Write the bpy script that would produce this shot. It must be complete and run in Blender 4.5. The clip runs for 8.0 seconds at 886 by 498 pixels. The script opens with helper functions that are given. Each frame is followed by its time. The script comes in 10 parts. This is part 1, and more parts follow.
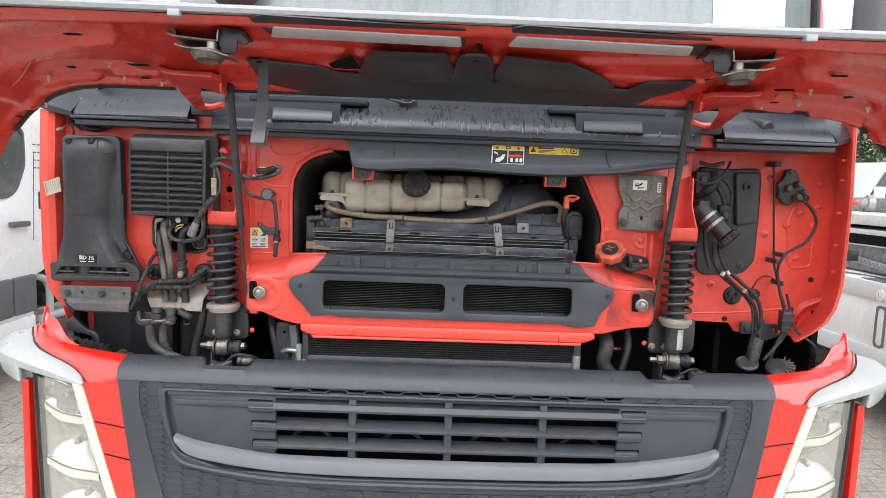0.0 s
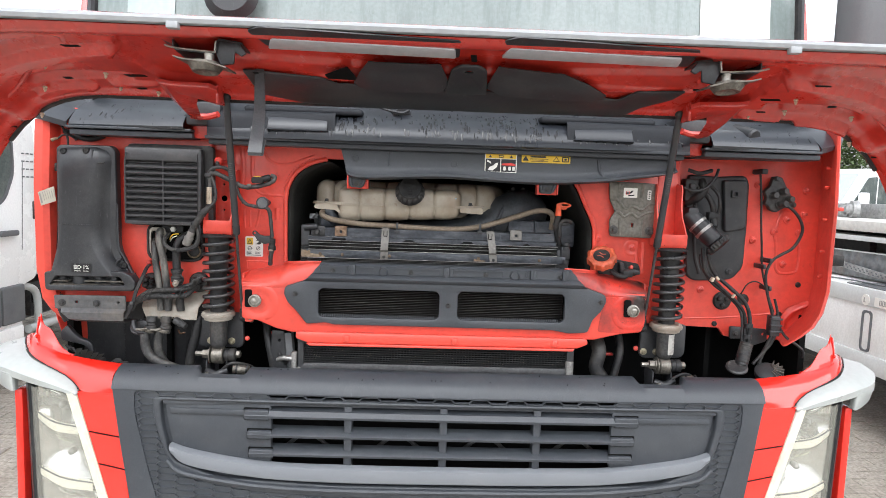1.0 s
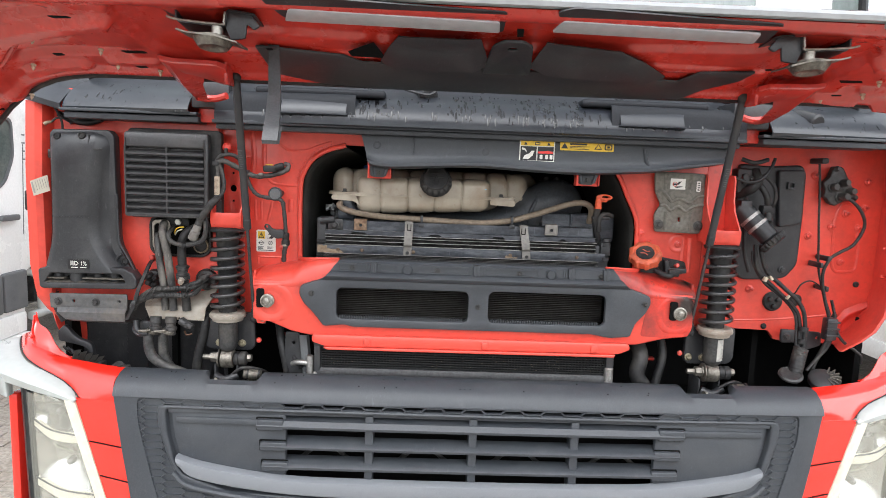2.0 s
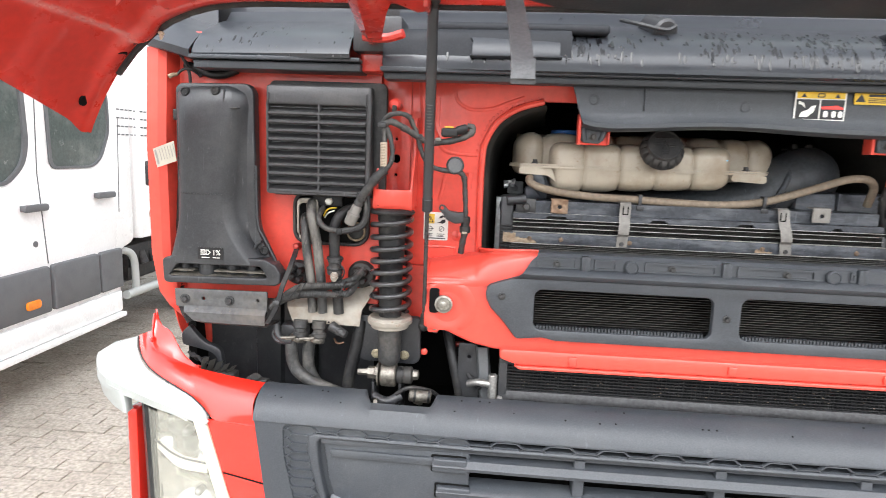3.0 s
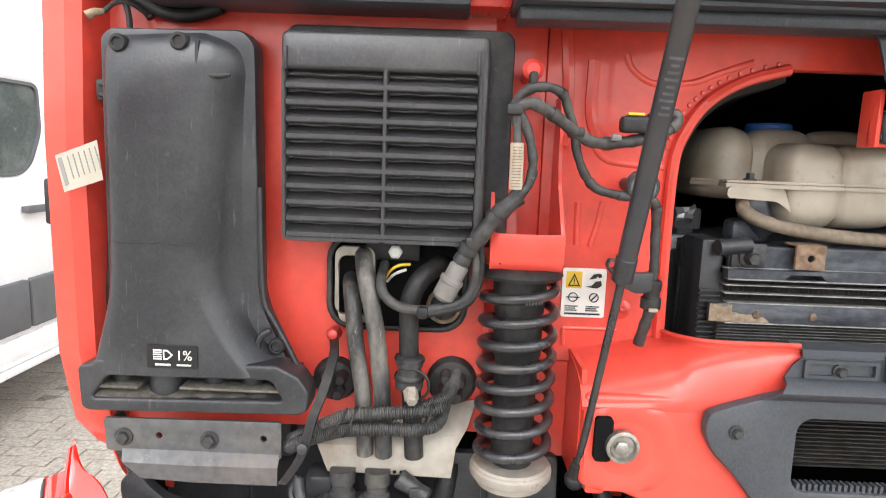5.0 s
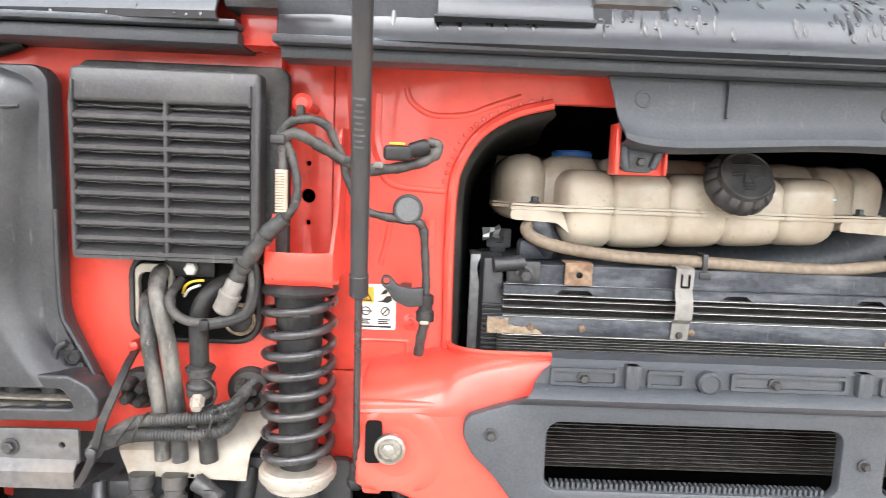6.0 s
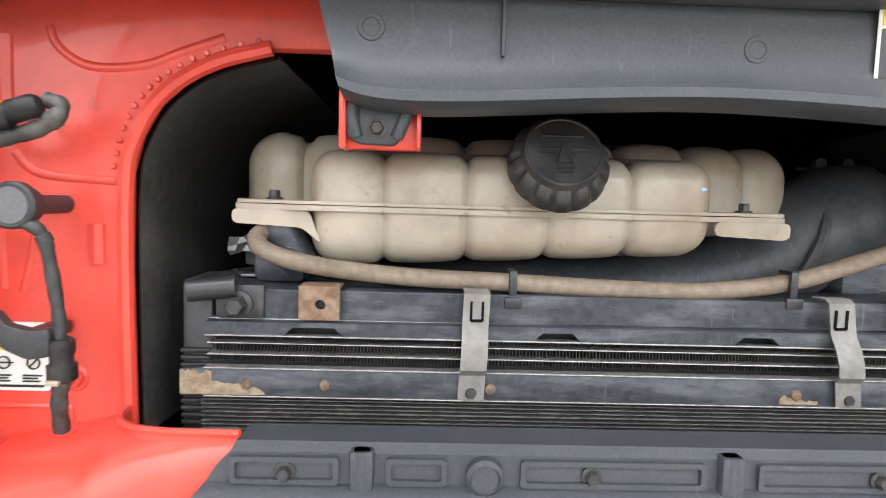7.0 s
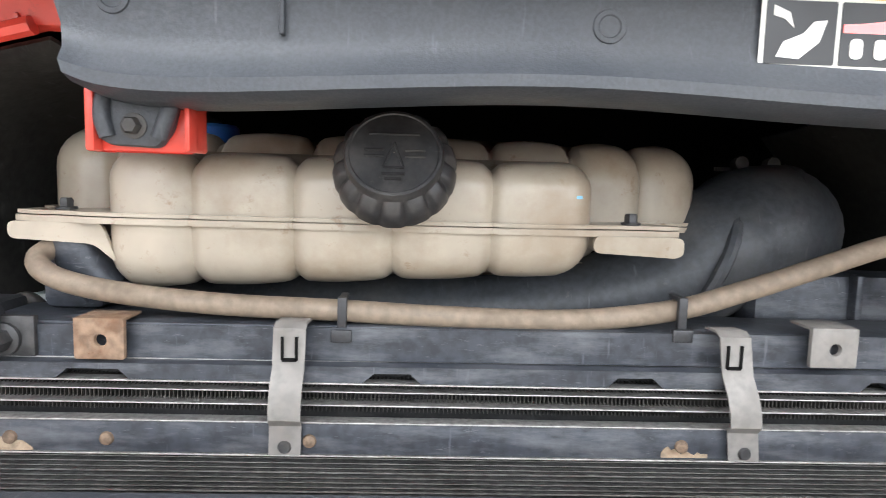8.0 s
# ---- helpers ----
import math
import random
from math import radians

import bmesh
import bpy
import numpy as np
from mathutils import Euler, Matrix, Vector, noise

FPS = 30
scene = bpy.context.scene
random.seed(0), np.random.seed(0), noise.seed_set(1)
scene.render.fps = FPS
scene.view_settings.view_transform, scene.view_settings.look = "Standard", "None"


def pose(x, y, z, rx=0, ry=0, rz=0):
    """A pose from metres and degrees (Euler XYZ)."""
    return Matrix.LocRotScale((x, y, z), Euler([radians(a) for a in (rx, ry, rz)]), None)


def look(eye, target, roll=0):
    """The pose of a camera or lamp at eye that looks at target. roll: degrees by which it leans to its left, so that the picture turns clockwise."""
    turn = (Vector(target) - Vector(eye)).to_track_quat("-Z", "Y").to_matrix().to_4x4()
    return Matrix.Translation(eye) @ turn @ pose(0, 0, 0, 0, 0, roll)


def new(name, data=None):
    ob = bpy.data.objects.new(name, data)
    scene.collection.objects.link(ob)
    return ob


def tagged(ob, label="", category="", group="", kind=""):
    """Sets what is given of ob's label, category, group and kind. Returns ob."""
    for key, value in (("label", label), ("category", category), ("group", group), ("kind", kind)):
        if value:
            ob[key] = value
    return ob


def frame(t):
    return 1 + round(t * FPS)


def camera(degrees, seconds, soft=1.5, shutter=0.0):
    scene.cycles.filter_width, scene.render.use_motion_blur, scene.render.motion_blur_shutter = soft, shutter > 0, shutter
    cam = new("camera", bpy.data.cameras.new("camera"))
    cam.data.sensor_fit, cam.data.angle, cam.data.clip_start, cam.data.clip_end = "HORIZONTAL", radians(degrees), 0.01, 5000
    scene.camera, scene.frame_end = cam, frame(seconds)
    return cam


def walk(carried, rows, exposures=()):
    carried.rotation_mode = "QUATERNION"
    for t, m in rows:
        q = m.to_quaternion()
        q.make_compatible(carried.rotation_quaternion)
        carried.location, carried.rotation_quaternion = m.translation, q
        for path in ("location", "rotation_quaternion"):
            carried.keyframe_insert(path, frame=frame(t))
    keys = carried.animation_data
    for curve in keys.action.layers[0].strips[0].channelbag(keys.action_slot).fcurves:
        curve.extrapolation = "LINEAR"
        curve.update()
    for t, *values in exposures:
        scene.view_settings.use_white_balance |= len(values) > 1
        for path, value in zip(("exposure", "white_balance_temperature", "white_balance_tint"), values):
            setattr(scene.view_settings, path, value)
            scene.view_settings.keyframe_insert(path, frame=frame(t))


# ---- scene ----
cam = camera(71.4, 8.0, soft=0.4, shutter=0.15)
PATH = [
    (0, (-0.056, 0.289, 1.66), (-0.027, 2.278, 1.456), 2.1),
    (0.5, (-0.058, 0.269, 1.653), (-0.021, 2.26, 1.465), 2.2),
    (1, (-0.069, 0.27, 1.663), (-0.008, 2.261, 1.483), 1.9),
    (1.2, (-0.091, 0.275, 1.661), (-0.015, 2.266, 1.483), 2.0),
    (2.3, (-0.184, 0.553, 1.69), (-0.163, 2.537, 1.437), 2.3),
    (2.5, (-0.253, 0.645, 1.668), (-0.264, 2.629, 1.424), 2.4),
    (3, (-0.473, 0.829, 1.644), (-0.623, 2.799, 1.332), 2.1),
    (3.5, (-0.67, 1.031, 1.644), (-0.687, 2.981, 1.197), 2.1),
    (4, (-0.725, 1.267, 1.585), (-0.704, 3.194, 1.052), 2.3),
    (4.2, (-0.752, 1.342, 1.572), (-0.715, 3.258, 1.0), 2.4),
    (5.3, (-0.761, 1.431, 1.663), (-0.801, 3.416, 1.429), 2.0),
    (5.5, (-0.714, 1.416, 1.665), (-0.728, 3.402, 1.431), 2.1),
    (6, (-0.518, 1.37, 1.66), (-0.491, 3.356, 1.42), 2.3),
    (6.5, (-0.345, 1.409, 1.641), (-0.299, 3.401, 1.474), 1.9),
    (7, (-0.236, 1.634, 1.633), (-0.176, 3.625, 1.463), 1.7),
    (7.5, (-0.176, 1.747, 1.647), (-0.126, 3.737, 1.451), 1.4),
    (8, (-0.097, 1.729, 1.654), (-0.027, 3.717, 1.445), 1.7),
]
walk(cam, [(t, look(eye, target, roll)) for t, eye, target, roll in PATH],
     [(0, 0.92, 6150, 10), (1.2, 0.97, 6150, 10), (2.3, 1.02, 6200, 10), (2.5, 1.30, 6200, 10), (3.0, 1.50, 6250, 10), (3.5, 1.02, 6350, 10), (4.2, 1.04, 6350, 10), (5.3, 1.78, 6300, 10), (5.5, 1.95, 6300, 10), (6.0, 2.22, 6300, 10), (6.5, 1.85, 6300, 10), (7.0, 1.75, 6200, 10), (7.5, 1.88, 6100, 10), (8, 1.95, 6050, 10)])

# ---- light ----
world = bpy.data.worlds.new("overcast_sky")
scene.world = world
world.use_nodes = True
wn, wl = world.node_tree.nodes, world.node_tree.links
sky = wn.new("ShaderNodeTexSky")
sky.sky_type, sky.sun_disc = "NISHITA", False
sky.sun_elevation, sky.sun_rotation = radians(52), radians(200)
sky.dust_density, sky.air_density = 4.0, 1.5
grey = wn.new("ShaderNodeHueSaturation")
grey.inputs["Saturation"].default_value = 0.12
wl.new(sky.outputs["Color"], grey.inputs["Color"])
wl.new(grey.outputs["Color"], wn["Background"].inputs["Color"])
wn["Background"].inputs["Strength"].default_value = 0.15
sun_data = bpy.data.lights.new("sun", "SUN")
sun_data.energy, sun_data.angle, sun_data.color = 1.1, radians(60), (1.0, 0.98, 0.95)
sun = new("sun", sun_data)
sun.matrix_world = look((4.2, -2.4, 5.6), (0, 2, 1.2))

# ---- materials ----


def mat(name, col, rough=0.5, metal=0.0, var=0.06, scale=60.0, bump=0.05, dirt=None, amount=0.3, dirt_scale=7.0, coat=0.0, spec=0.5, streak=1.0, scuff=0.0, wave=0.0):
    """Paint, plastic or metal: grain at one scale, dirt and wear at another."""
    m = bpy.data.materials.new(name)
    m.use_nodes = True
    n, l = m.node_tree.nodes, m.node_tree.links
    b = n["Principled BSDF"]
    co = n.new("ShaderNodeTexCoord")
    fine = n.new("ShaderNodeTexNoise")
    fine.inputs["Scale"].default_value, fine.inputs["Detail"].default_value = scale, 6.0
    l.new(co.outputs["Object"], fine.inputs["Vector"])
    wide = n.new("ShaderNodeTexNoise")
    wide.inputs["Scale"].default_value, wide.inputs["Detail"].default_value = dirt_scale, 8.0
    wide.inputs["Roughness"].default_value = 0.68
    stretch = n.new("ShaderNodeMapping")
    stretch.inputs["Scale"].default_value = (1.0, 1.0, streak)
    l.new(co.outputs["Object"], stretch.inputs["Vector"])
    l.new(stretch.outputs["Vector"], wide.inputs["Vector"])
    tone = n.new("ShaderNodeMix")
    tone.data_type = "RGBA"
    tone.inputs["A"].default_value = (*[c * (1 - var) for c in col], 1)
    tone.inputs["B"].default_value = (*[min(1, c * (1 + var)) for c in col], 1)
    grain = n.new("ShaderNodeMapRange")
    grain.inputs["From Min"].default_value, grain.inputs["From Max"].default_value = 0.36, 0.64
    l.new(fine.outputs["Fac"], grain.inputs["Value"])
    l.new(grain.outputs["Result"], tone.inputs["Factor"])
    soil = n.new("ShaderNodeMix")
    soil.data_type = "RGBA"
    ramp = n.new("ShaderNodeMapRange")
    ramp.inputs["From Min"].default_value, ramp.inputs["From Max"].default_value = 0.48, 0.74
    ramp.inputs["To Max"].default_value = amount
    l.new(wide.outputs["Fac"], ramp.inputs["Value"])
    l.new(ramp.outputs["Result"], soil.inputs["Factor"])
    l.new(tone.outputs["Result"], soil.inputs["A"])
    d = dirt if dirt else [c * 0.6 for c in col]
    soil.inputs["B"].default_value = (*d, 1)
    l.new(soil.outputs["Result"], b.inputs["Base Color"])
    gloss = n.new("ShaderNodeMapRange")
    gloss.inputs["From Min"].default_value, gloss.inputs["From Max"].default_value = 0.3, 0.75
    gloss.inputs["To Min"].default_value, gloss.inputs["To Max"].default_value = max(0.02, rough * 0.8), min(1, rough * 1.25 + 0.05)
    l.new(wide.outputs["Fac"], gloss.inputs["Value"])
    l.new(gloss.outputs["Result"], b.inputs["Roughness"])
    b.inputs["Metallic"].default_value = metal
    b.inputs["Specular IOR Level"].default_value = spec
    b.inputs["Coat Weight"].default_value = coat
    b.inputs["Coat Roughness"].default_value = 0.06
    fleck = n.new("ShaderNodeTexNoise")
    fleck.inputs["Scale"].default_value, fleck.inputs["Detail"].default_value, fleck.inputs["Roughness"].default_value = dirt_scale * 6, 5.0, 0.75
    l.new(stretch.outputs["Vector"], fleck.inputs["Vector"])
    speck = n.new("ShaderNodeMapRange")
    speck.inputs["From Min"].default_value, speck.inputs["From Max"].default_value = 0.60, 0.70
    speck.inputs["To Max"].default_value = amount * 0.8
    l.new(fleck.outputs["Fac"], speck.inputs["Value"])
    most = n.new("ShaderNodeMath")
    most.operation = "MAXIMUM"
    l.new(ramp.outputs["Result"], most.inputs[0])
    l.new(speck.outputs["Result"], most.inputs[1])
    l.new(most.outputs["Value"], soil.inputs["Factor"])
    if scuff:
        # short pale scratches and rubbed specks
        skew = n.new("ShaderNodeMapping")
        skew.inputs["Rotation"].default_value, skew.inputs["Scale"].default_value = (0.3, 0.5, 0.4), (260.0, 60.0, 26.0)
        l.new(co.outputs["Object"], skew.inputs["Vector"])
        hair = n.new("ShaderNodeTexNoise")
        hair.inputs["Scale"].default_value, hair.inputs["Detail"].default_value = 1.0, 3.0
        l.new(skew.outputs["Vector"], hair.inputs["Vector"])
        thin = n.new("ShaderNodeMapRange")
        thin.inputs["From Min"].default_value, thin.inputs["From Max"].default_value, thin.inputs["To Max"].default_value = 0.66, 0.76, scuff
        l.new(hair.outputs["Fac"], thin.inputs["Value"])
        rub = n.new("ShaderNodeMix")
        rub.data_type = "RGBA"
        l.new(thin.outputs["Result"], rub.inputs["Factor"])
        l.new(soil.outputs["Result"], rub.inputs["A"])
        rub.inputs["B"].default_value = (*[min(1, c * 2.2 + 0.06) for c in col], 1)
        l.new(rub.outputs["Result"], b.inputs["Base Color"])
    last = None
    if wave:
        dent = n.new("ShaderNodeTexNoise")
        dent.inputs["Scale"].default_value, dent.inputs["Detail"].default_value = 9.0, 2.0
        l.new(co.outputs["Object"], dent.inputs["Vector"])
        last = n.new("ShaderNodeBump")
        last.inputs["Strength"].default_value, last.inputs["Distance"].default_value = wave, 0.02
        l.new(dent.outputs["Fac"], last.inputs["Height"])
        l.new(last.outputs["Normal"], b.inputs["Normal"])
        l.new(last.outputs["Normal"], b.inputs["Coat Normal"])
    if bump:
        bp = n.new("ShaderNodeBump")
        bp.inputs["Strength"].default_value, bp.inputs["Distance"].default_value = bump, 0.002
        l.new(fine.outputs["Fac"], bp.inputs["Height"])
        if last:
            l.new(last.outputs["Normal"], bp.inputs["Normal"])
        l.new(bp.outputs["Normal"], b.inputs["Normal"])
    return m


GRIME = (0.09, 0.07, 0.055)
RED = mat("red_paint", (0.72, 0.068, 0.044), 0.36, var=0.05, bump=0.015, dirt=(0.25, 0.045, 0.034), amount=0.42, dirt_scale=7, coat=0.35, wave=0.10)
RED_GRIME = mat("grimed_red_paint", (0.62, 0.042, 0.026), 0.38, var=0.06, bump=0.02, dirt=(0.035, 0.025, 0.022), amount=0.95, dirt_scale=6, coat=0.2)


def smear(m, spots, soft=0.9):
    """Black grease smeared in ragged patches round given places."""
    n, l = m.node_tree.nodes, m.node_tree.links
    soil = n["Principled BSDF"].inputs["Base Color"].links[0].from_node
    here = n.new("ShaderNodeNewGeometry")
    rag = n.new("ShaderNodeTexNoise")
    rag.inputs["Scale"].default_value, rag.inputs["Detail"].default_value, rag.inputs["Roughness"].default_value = 26.0, 6.0, 0.7
    l.new(here.outputs["Position"], rag.inputs["Vector"])
    for place, reach in spots:
        far = n.new("ShaderNodeVectorMath")
        far.operation = "DISTANCE"
        far.inputs[1].default_value = place
        l.new(here.outputs["Position"], far.inputs[0])
        fade = n.new("ShaderNodeMapRange")
        fade.inputs["From Min"].default_value, fade.inputs["From Max"].default_value = reach * 0.3, reach * 1.6
        fade.inputs["To Min"].default_value, fade.inputs["To Max"].default_value = 0.95, -0.55
        l.new(far.outputs["Value"], fade.inputs["Value"])
        both = n.new("ShaderNodeMath")
        both.operation = "MULTIPLY_ADD"
        both.inputs[1].default_value = soft
        l.new(rag.outputs["Fac"], both.inputs[0])
        l.new(fade.outputs["Result"], both.inputs[2])
        low = n.new("ShaderNodeMath")
        low.operation, low.use_clamp = "SUBTRACT", True
        low.inputs[1].default_value = soft * 0.42
        l.new(both.outputs["Value"], low.inputs[0])
        top = n.new("ShaderNodeMath")
        top.operation = "MAXIMUM"
        l.new(soil.inputs["Factor"].links[0].from_socket, top.inputs[0])
        l.new(low.outputs["Value"], top.inputs[1])
        l.new(top.outputs["Value"], soil.inputs["Factor"])
    return m


smear(RED_GRIME, (((0.588, 2.09, 1.352), 0.060), ((0.60, 2.14, 1.415), 0.050), ((0.545, 2.16, 1.43), 0.035)))
RED_IN = mat("red_primer_inside", (0.56, 0.036, 0.023), 0.26, var=0.07, bump=0.02, dirt=(0.22, 0.028, 0.022), amount=0.32, dirt_scale=6, coat=0.7, wave=0.06)
RED_OUT = mat("red_gloss_outside", (0.74, 0.025, 0.014), 0.09, var=0.03, bump=0.0, dirt=(0.55, 0.028, 0.018), amount=0.12, coat=1.0)
PLASTIC = mat("black_plastic", (0.024, 0.025, 0.028), 0.38, var=0.16, scale=300, bump=0.14, dirt=(0.085, 0.084, 0.082), amount=0.5, dirt_scale=9, spec=0.5, scuff=0.5)
TRIM = mat("charcoal_plastic", (0.044, 0.049, 0.057), 0.44, var=0.16, scale=420, bump=0.14, dirt=(0.10, 0.103, 0.105), amount=0.36, dirt_scale=5, scuff=0.25)
TRIM_LIGHT = mat("grey_plastic", (0.165, 0.175, 0.19), 0.48, var=0.08, scale=500, bump=0.08, dirt=(0.22, 0.22, 0.22), amount=0.2)
COWL = mat("wet_black_plastic", (0.020, 0.023, 0.029), 0.30, var=0.10, scale=200, bump=0.01, dirt=(0.040, 0.043, 0.048), amount=0.4, dirt_scale=7, streak=0.5, coat=0.15, spec=0.42)
# The cowl plastic with a lighter base, for its outer sections and caps.
COWL_OUTER = mat("outer_black_plastic", (0.030, 0.034, 0.041), 0.33, var=0.08, scale=200, bump=0.02, dirt=(0.06, 0.064, 0.07), amount=0.5, dirt_scale=9, coat=0.25)
COWL_MATT = mat("matt_black_plastic", (0.017, 0.019, 0.023), 0.6, var=0.15, scale=250, bump=0.1, dirt=(0.035, 0.036, 0.038), amount=0.4, spec=0.25)
RUBBER = mat("black_rubber", (0.015, 0.015, 0.016), 0.5, var=0.3, scale=120, bump=0.2, dirt=(0.10, 0.092, 0.08), amount=0.6, dirt_scale=18, spec=0.4)
LINING = mat("tunnel_rubber", (0.024, 0.024, 0.0225), 0.55, var=0.25, scale=120, bump=0.25, spec=0.35, dirt=(0.07, 0.066, 0.058), amount=0.55, dirt_scale=8, scuff=0.3)
# Near-black puts the drops' darkness against the reflecting cowl into the colour.
DROP = mat("dark_drop", (0.006, 0.006, 0.007), 0.08, bump=0.0)
HOSE_GREY = mat("dusty_hose", (0.040, 0.040, 0.040), 0.42, var=0.3, scale=90, bump=0.2, dirt=(0.33, 0.305, 0.265), amount=0.9, dirt_scale=16, streak=0.35, scuff=0.5)
LOOM = mat("dusty_loom", (0.036, 0.036, 0.036), 0.48, var=0.35, scale=110, bump=0.25, dirt=(0.18, 0.165, 0.145), amount=0.72, dirt_scale=14, scuff=0.5)
HOSE_TAN = mat("tan_hose", (0.21, 0.165, 0.12), 0.6, var=0.15, scale=120, bump=0.1, dirt=(0.11, 0.085, 0.06), amount=0.5, dirt_scale=25)
SPRING = mat("spring_steel_black", (0.024, 0.024, 0.026), 0.28, var=0.3, scale=80, bump=0.15, dirt=(0.10, 0.09, 0.075), amount=0.4, dirt_scale=25, coat=0.4, scuff=0.4)
STEEL = mat("zinc_steel", (0.36, 0.345, 0.31), 0.42, 0.85, var=0.2, scale=150, bump=0.1, dirt=(0.10, 0.075, 0.05), amount=0.8, dirt_scale=35)
GRIMY_STEEL = mat("grimy_steel", (0.20, 0.185, 0.16), 0.45, 0.7, var=0.25, scale=150, bump=0.15, dirt=(0.045, 0.038, 0.03), amount=0.9, dirt_scale=30)
DARK_STEEL = mat("dull_grey_metal", (0.050, 0.050, 0.051), 0.5, 0.4, var=0.25, scale=120, bump=0.12, dirt=(0.16, 0.14, 0.115), amount=0.55, dirt_scale=16)
RAIL = mat("radiator_frame_grey", (0.043, 0.048, 0.058), 0.42, 0.3, var=0.25, scale=100, bump=0.10, dirt=(0.21, 0.22, 0.235), amount=0.6, dirt_scale=12, streak=4.0, scuff=0.4)
HEAT = mat("heat_shield_metal", (0.150, 0.142, 0.122), 0.5, 0.35, var=0.2, scale=120, bump=0.12, dirt=(0.24, 0.215, 0.17), amount=0.55, dirt_scale=14)
DUCT = mat("dusty_duct", (0.045, 0.050, 0.057), 0.5, var=0.2, scale=150, bump=0.1, dirt=(0.13, 0.125, 0.115), amount=0.6, dirt_scale=10, scuff=0.4)
ALU = mat("aluminium", (0.40, 0.39, 0.375), 0.45, 0.8, var=0.2, scale=200, bump=0.1, dirt=(0.14, 0.13, 0.115), amount=0.7, dirt_scale=18)
STRAP_MAT = mat("dusty_strap_metal", (0.215, 0.205, 0.19), 0.6, 0.3, var=0.15, scale=120, bump=0.08, dirt=(0.17, 0.15, 0.13), amount=0.5, dirt_scale=30)
CORE = mat("radiator_core", (0.009, 0.009, 0.010), 0.6, 0.2, var=0.4, scale=260, bump=0.3, dirt=(0.06, 0.058, 0.055), amount=0.5, dirt_scale=40)
FIN = mat("radiator_fin", (0.050, 0.046, 0.042), 0.5, 0.3, var=0.4, scale=90, bump=0.1, dirt=(0.016, 0.015, 0.014), amount=0.8, dirt_scale=30)
RUST = mat("rusty_plate", (0.22, 0.15, 0.10), 0.75, 0.2, var=0.3, scale=110, bump=0.25, dirt=(0.16, 0.075, 0.035), amount=0.9, dirt_scale=25)
DUST_PLATE = mat("dusty_sheet_metal", (0.35, 0.32, 0.275), 0.55, 0.35, var=0.10, scale=60, bump=0.05, dirt=(0.22, 0.12, 0.07), amount=0.75, dirt_scale=10)
DUSTY = mat("dust_caked_plastic", (0.105, 0.094, 0.078), 0.75, var=0.25, scale=140, bump=0.4, dirt=(0.045, 0.042, 0.038), amount=0.8, dirt_scale=22)
DUST_BLACK = mat("dust_filmed_black", (0.030, 0.030, 0.032), 0.5, var=0.4, scale=160, bump=0.3, dirt=(0.10, 0.10, 0.098), amount=0.5, dirt_scale=45, scuff=0.5)
CRUST = mat("rusty_crust", (0.24, 0.185, 0.125), 0.8, var=0.3, scale=150, bump=0.5, dirt=(0.17, 0.09, 0.045), amount=0.8, dirt_scale=40)
TANK = mat("aged_white_plastic", (0.40, 0.352, 0.280), 0.32, var=0.06, scale=30, bump=0.04, dirt=(0.25, 0.18, 0.115), amount=0.95, dirt_scale=7, coat=0.15)
BLUE = mat("blue_plastic", (0.03, 0.13, 0.42), 0.4, bump=0.02)
ORANGE = mat("orange_plastic", (0.80, 0.11, 0.035), 0.4, var=0.1, bump=0.03, dirt=(0.25, 0.04, 0.02), amount=0.7, dirt_scale=35)
CREAM = mat("cream_sleeve", (0.56, 0.47, 0.36), 0.5, bump=0.0, var=0.06, dirt=(0.34, 0.27, 0.19), amount=0.5, dirt_scale=40)
WORN_INK = mat("worn_ink", (0.10, 0.10, 0.10), 0.5, bump=0.0, var=0.2)
YELLOW = mat("yellow_label", (0.80, 0.52, 0.03), 0.35, bump=0.0, var=0.04, dirt=(0.5, 0.34, 0.05), amount=0.3)
WHITE_LABEL = mat("white_label", (0.78, 0.77, 0.72), 0.4, bump=0.0, var=0.04, dirt=(0.5, 0.46, 0.38), amount=0.4, dirt_scale=30)
BLACK_LABEL = mat("black_label", (0.012, 0.012, 0.013), 0.3, bump=0.0)
LIP_GREY = mat("lip_grey", (0.34, 0.35, 0.36), 0.35, bump=0.02)
INK = mat("grey_ink", (0.30, 0.29, 0.27), 0.5, bump=0.0)
WHITE = mat("white_paint", (0.86, 0.87, 0.86), 0.25, var=0.03, bump=0.0, dirt=(0.72, 0.71, 0.68), amount=0.3, dirt_scale=2, coat=0.5)
PALE_TRUCK = mat("pale_truck_paint", (0.58, 0.60, 0.59), 0.35, var=0.04, bump=0.01, dirt=(0.42, 0.42, 0.40), amount=0.4, dirt_scale=4, coat=0.2)
PALE = mat("pale_grey_paint", (0.40, 0.42, 0.405), 0.3, var=0.03, bump=0.01, dirt=(0.32, 0.325, 0.305), amount=0.3, dirt_scale=6, coat=0.3)
DIRTY_WHITE = mat("streaked_white_paint", (0.80, 0.80, 0.78), 0.4, var=0.05, bump=0.01, dirt=(0.52, 0.50, 0.46), amount=0.5, dirt_scale=5, streak=0.3)
# Flat black: the shade of holes, gaps and hollows put into the colour.
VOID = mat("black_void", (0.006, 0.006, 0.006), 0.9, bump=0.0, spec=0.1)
LAMP_BODY = mat("lamp_reflector", (0.62, 0.62, 0.58), 0.14, 0.85, var=0.12, scale=25, bump=0.05, dirt=(0.30, 0.29, 0.25), amount=0.45)
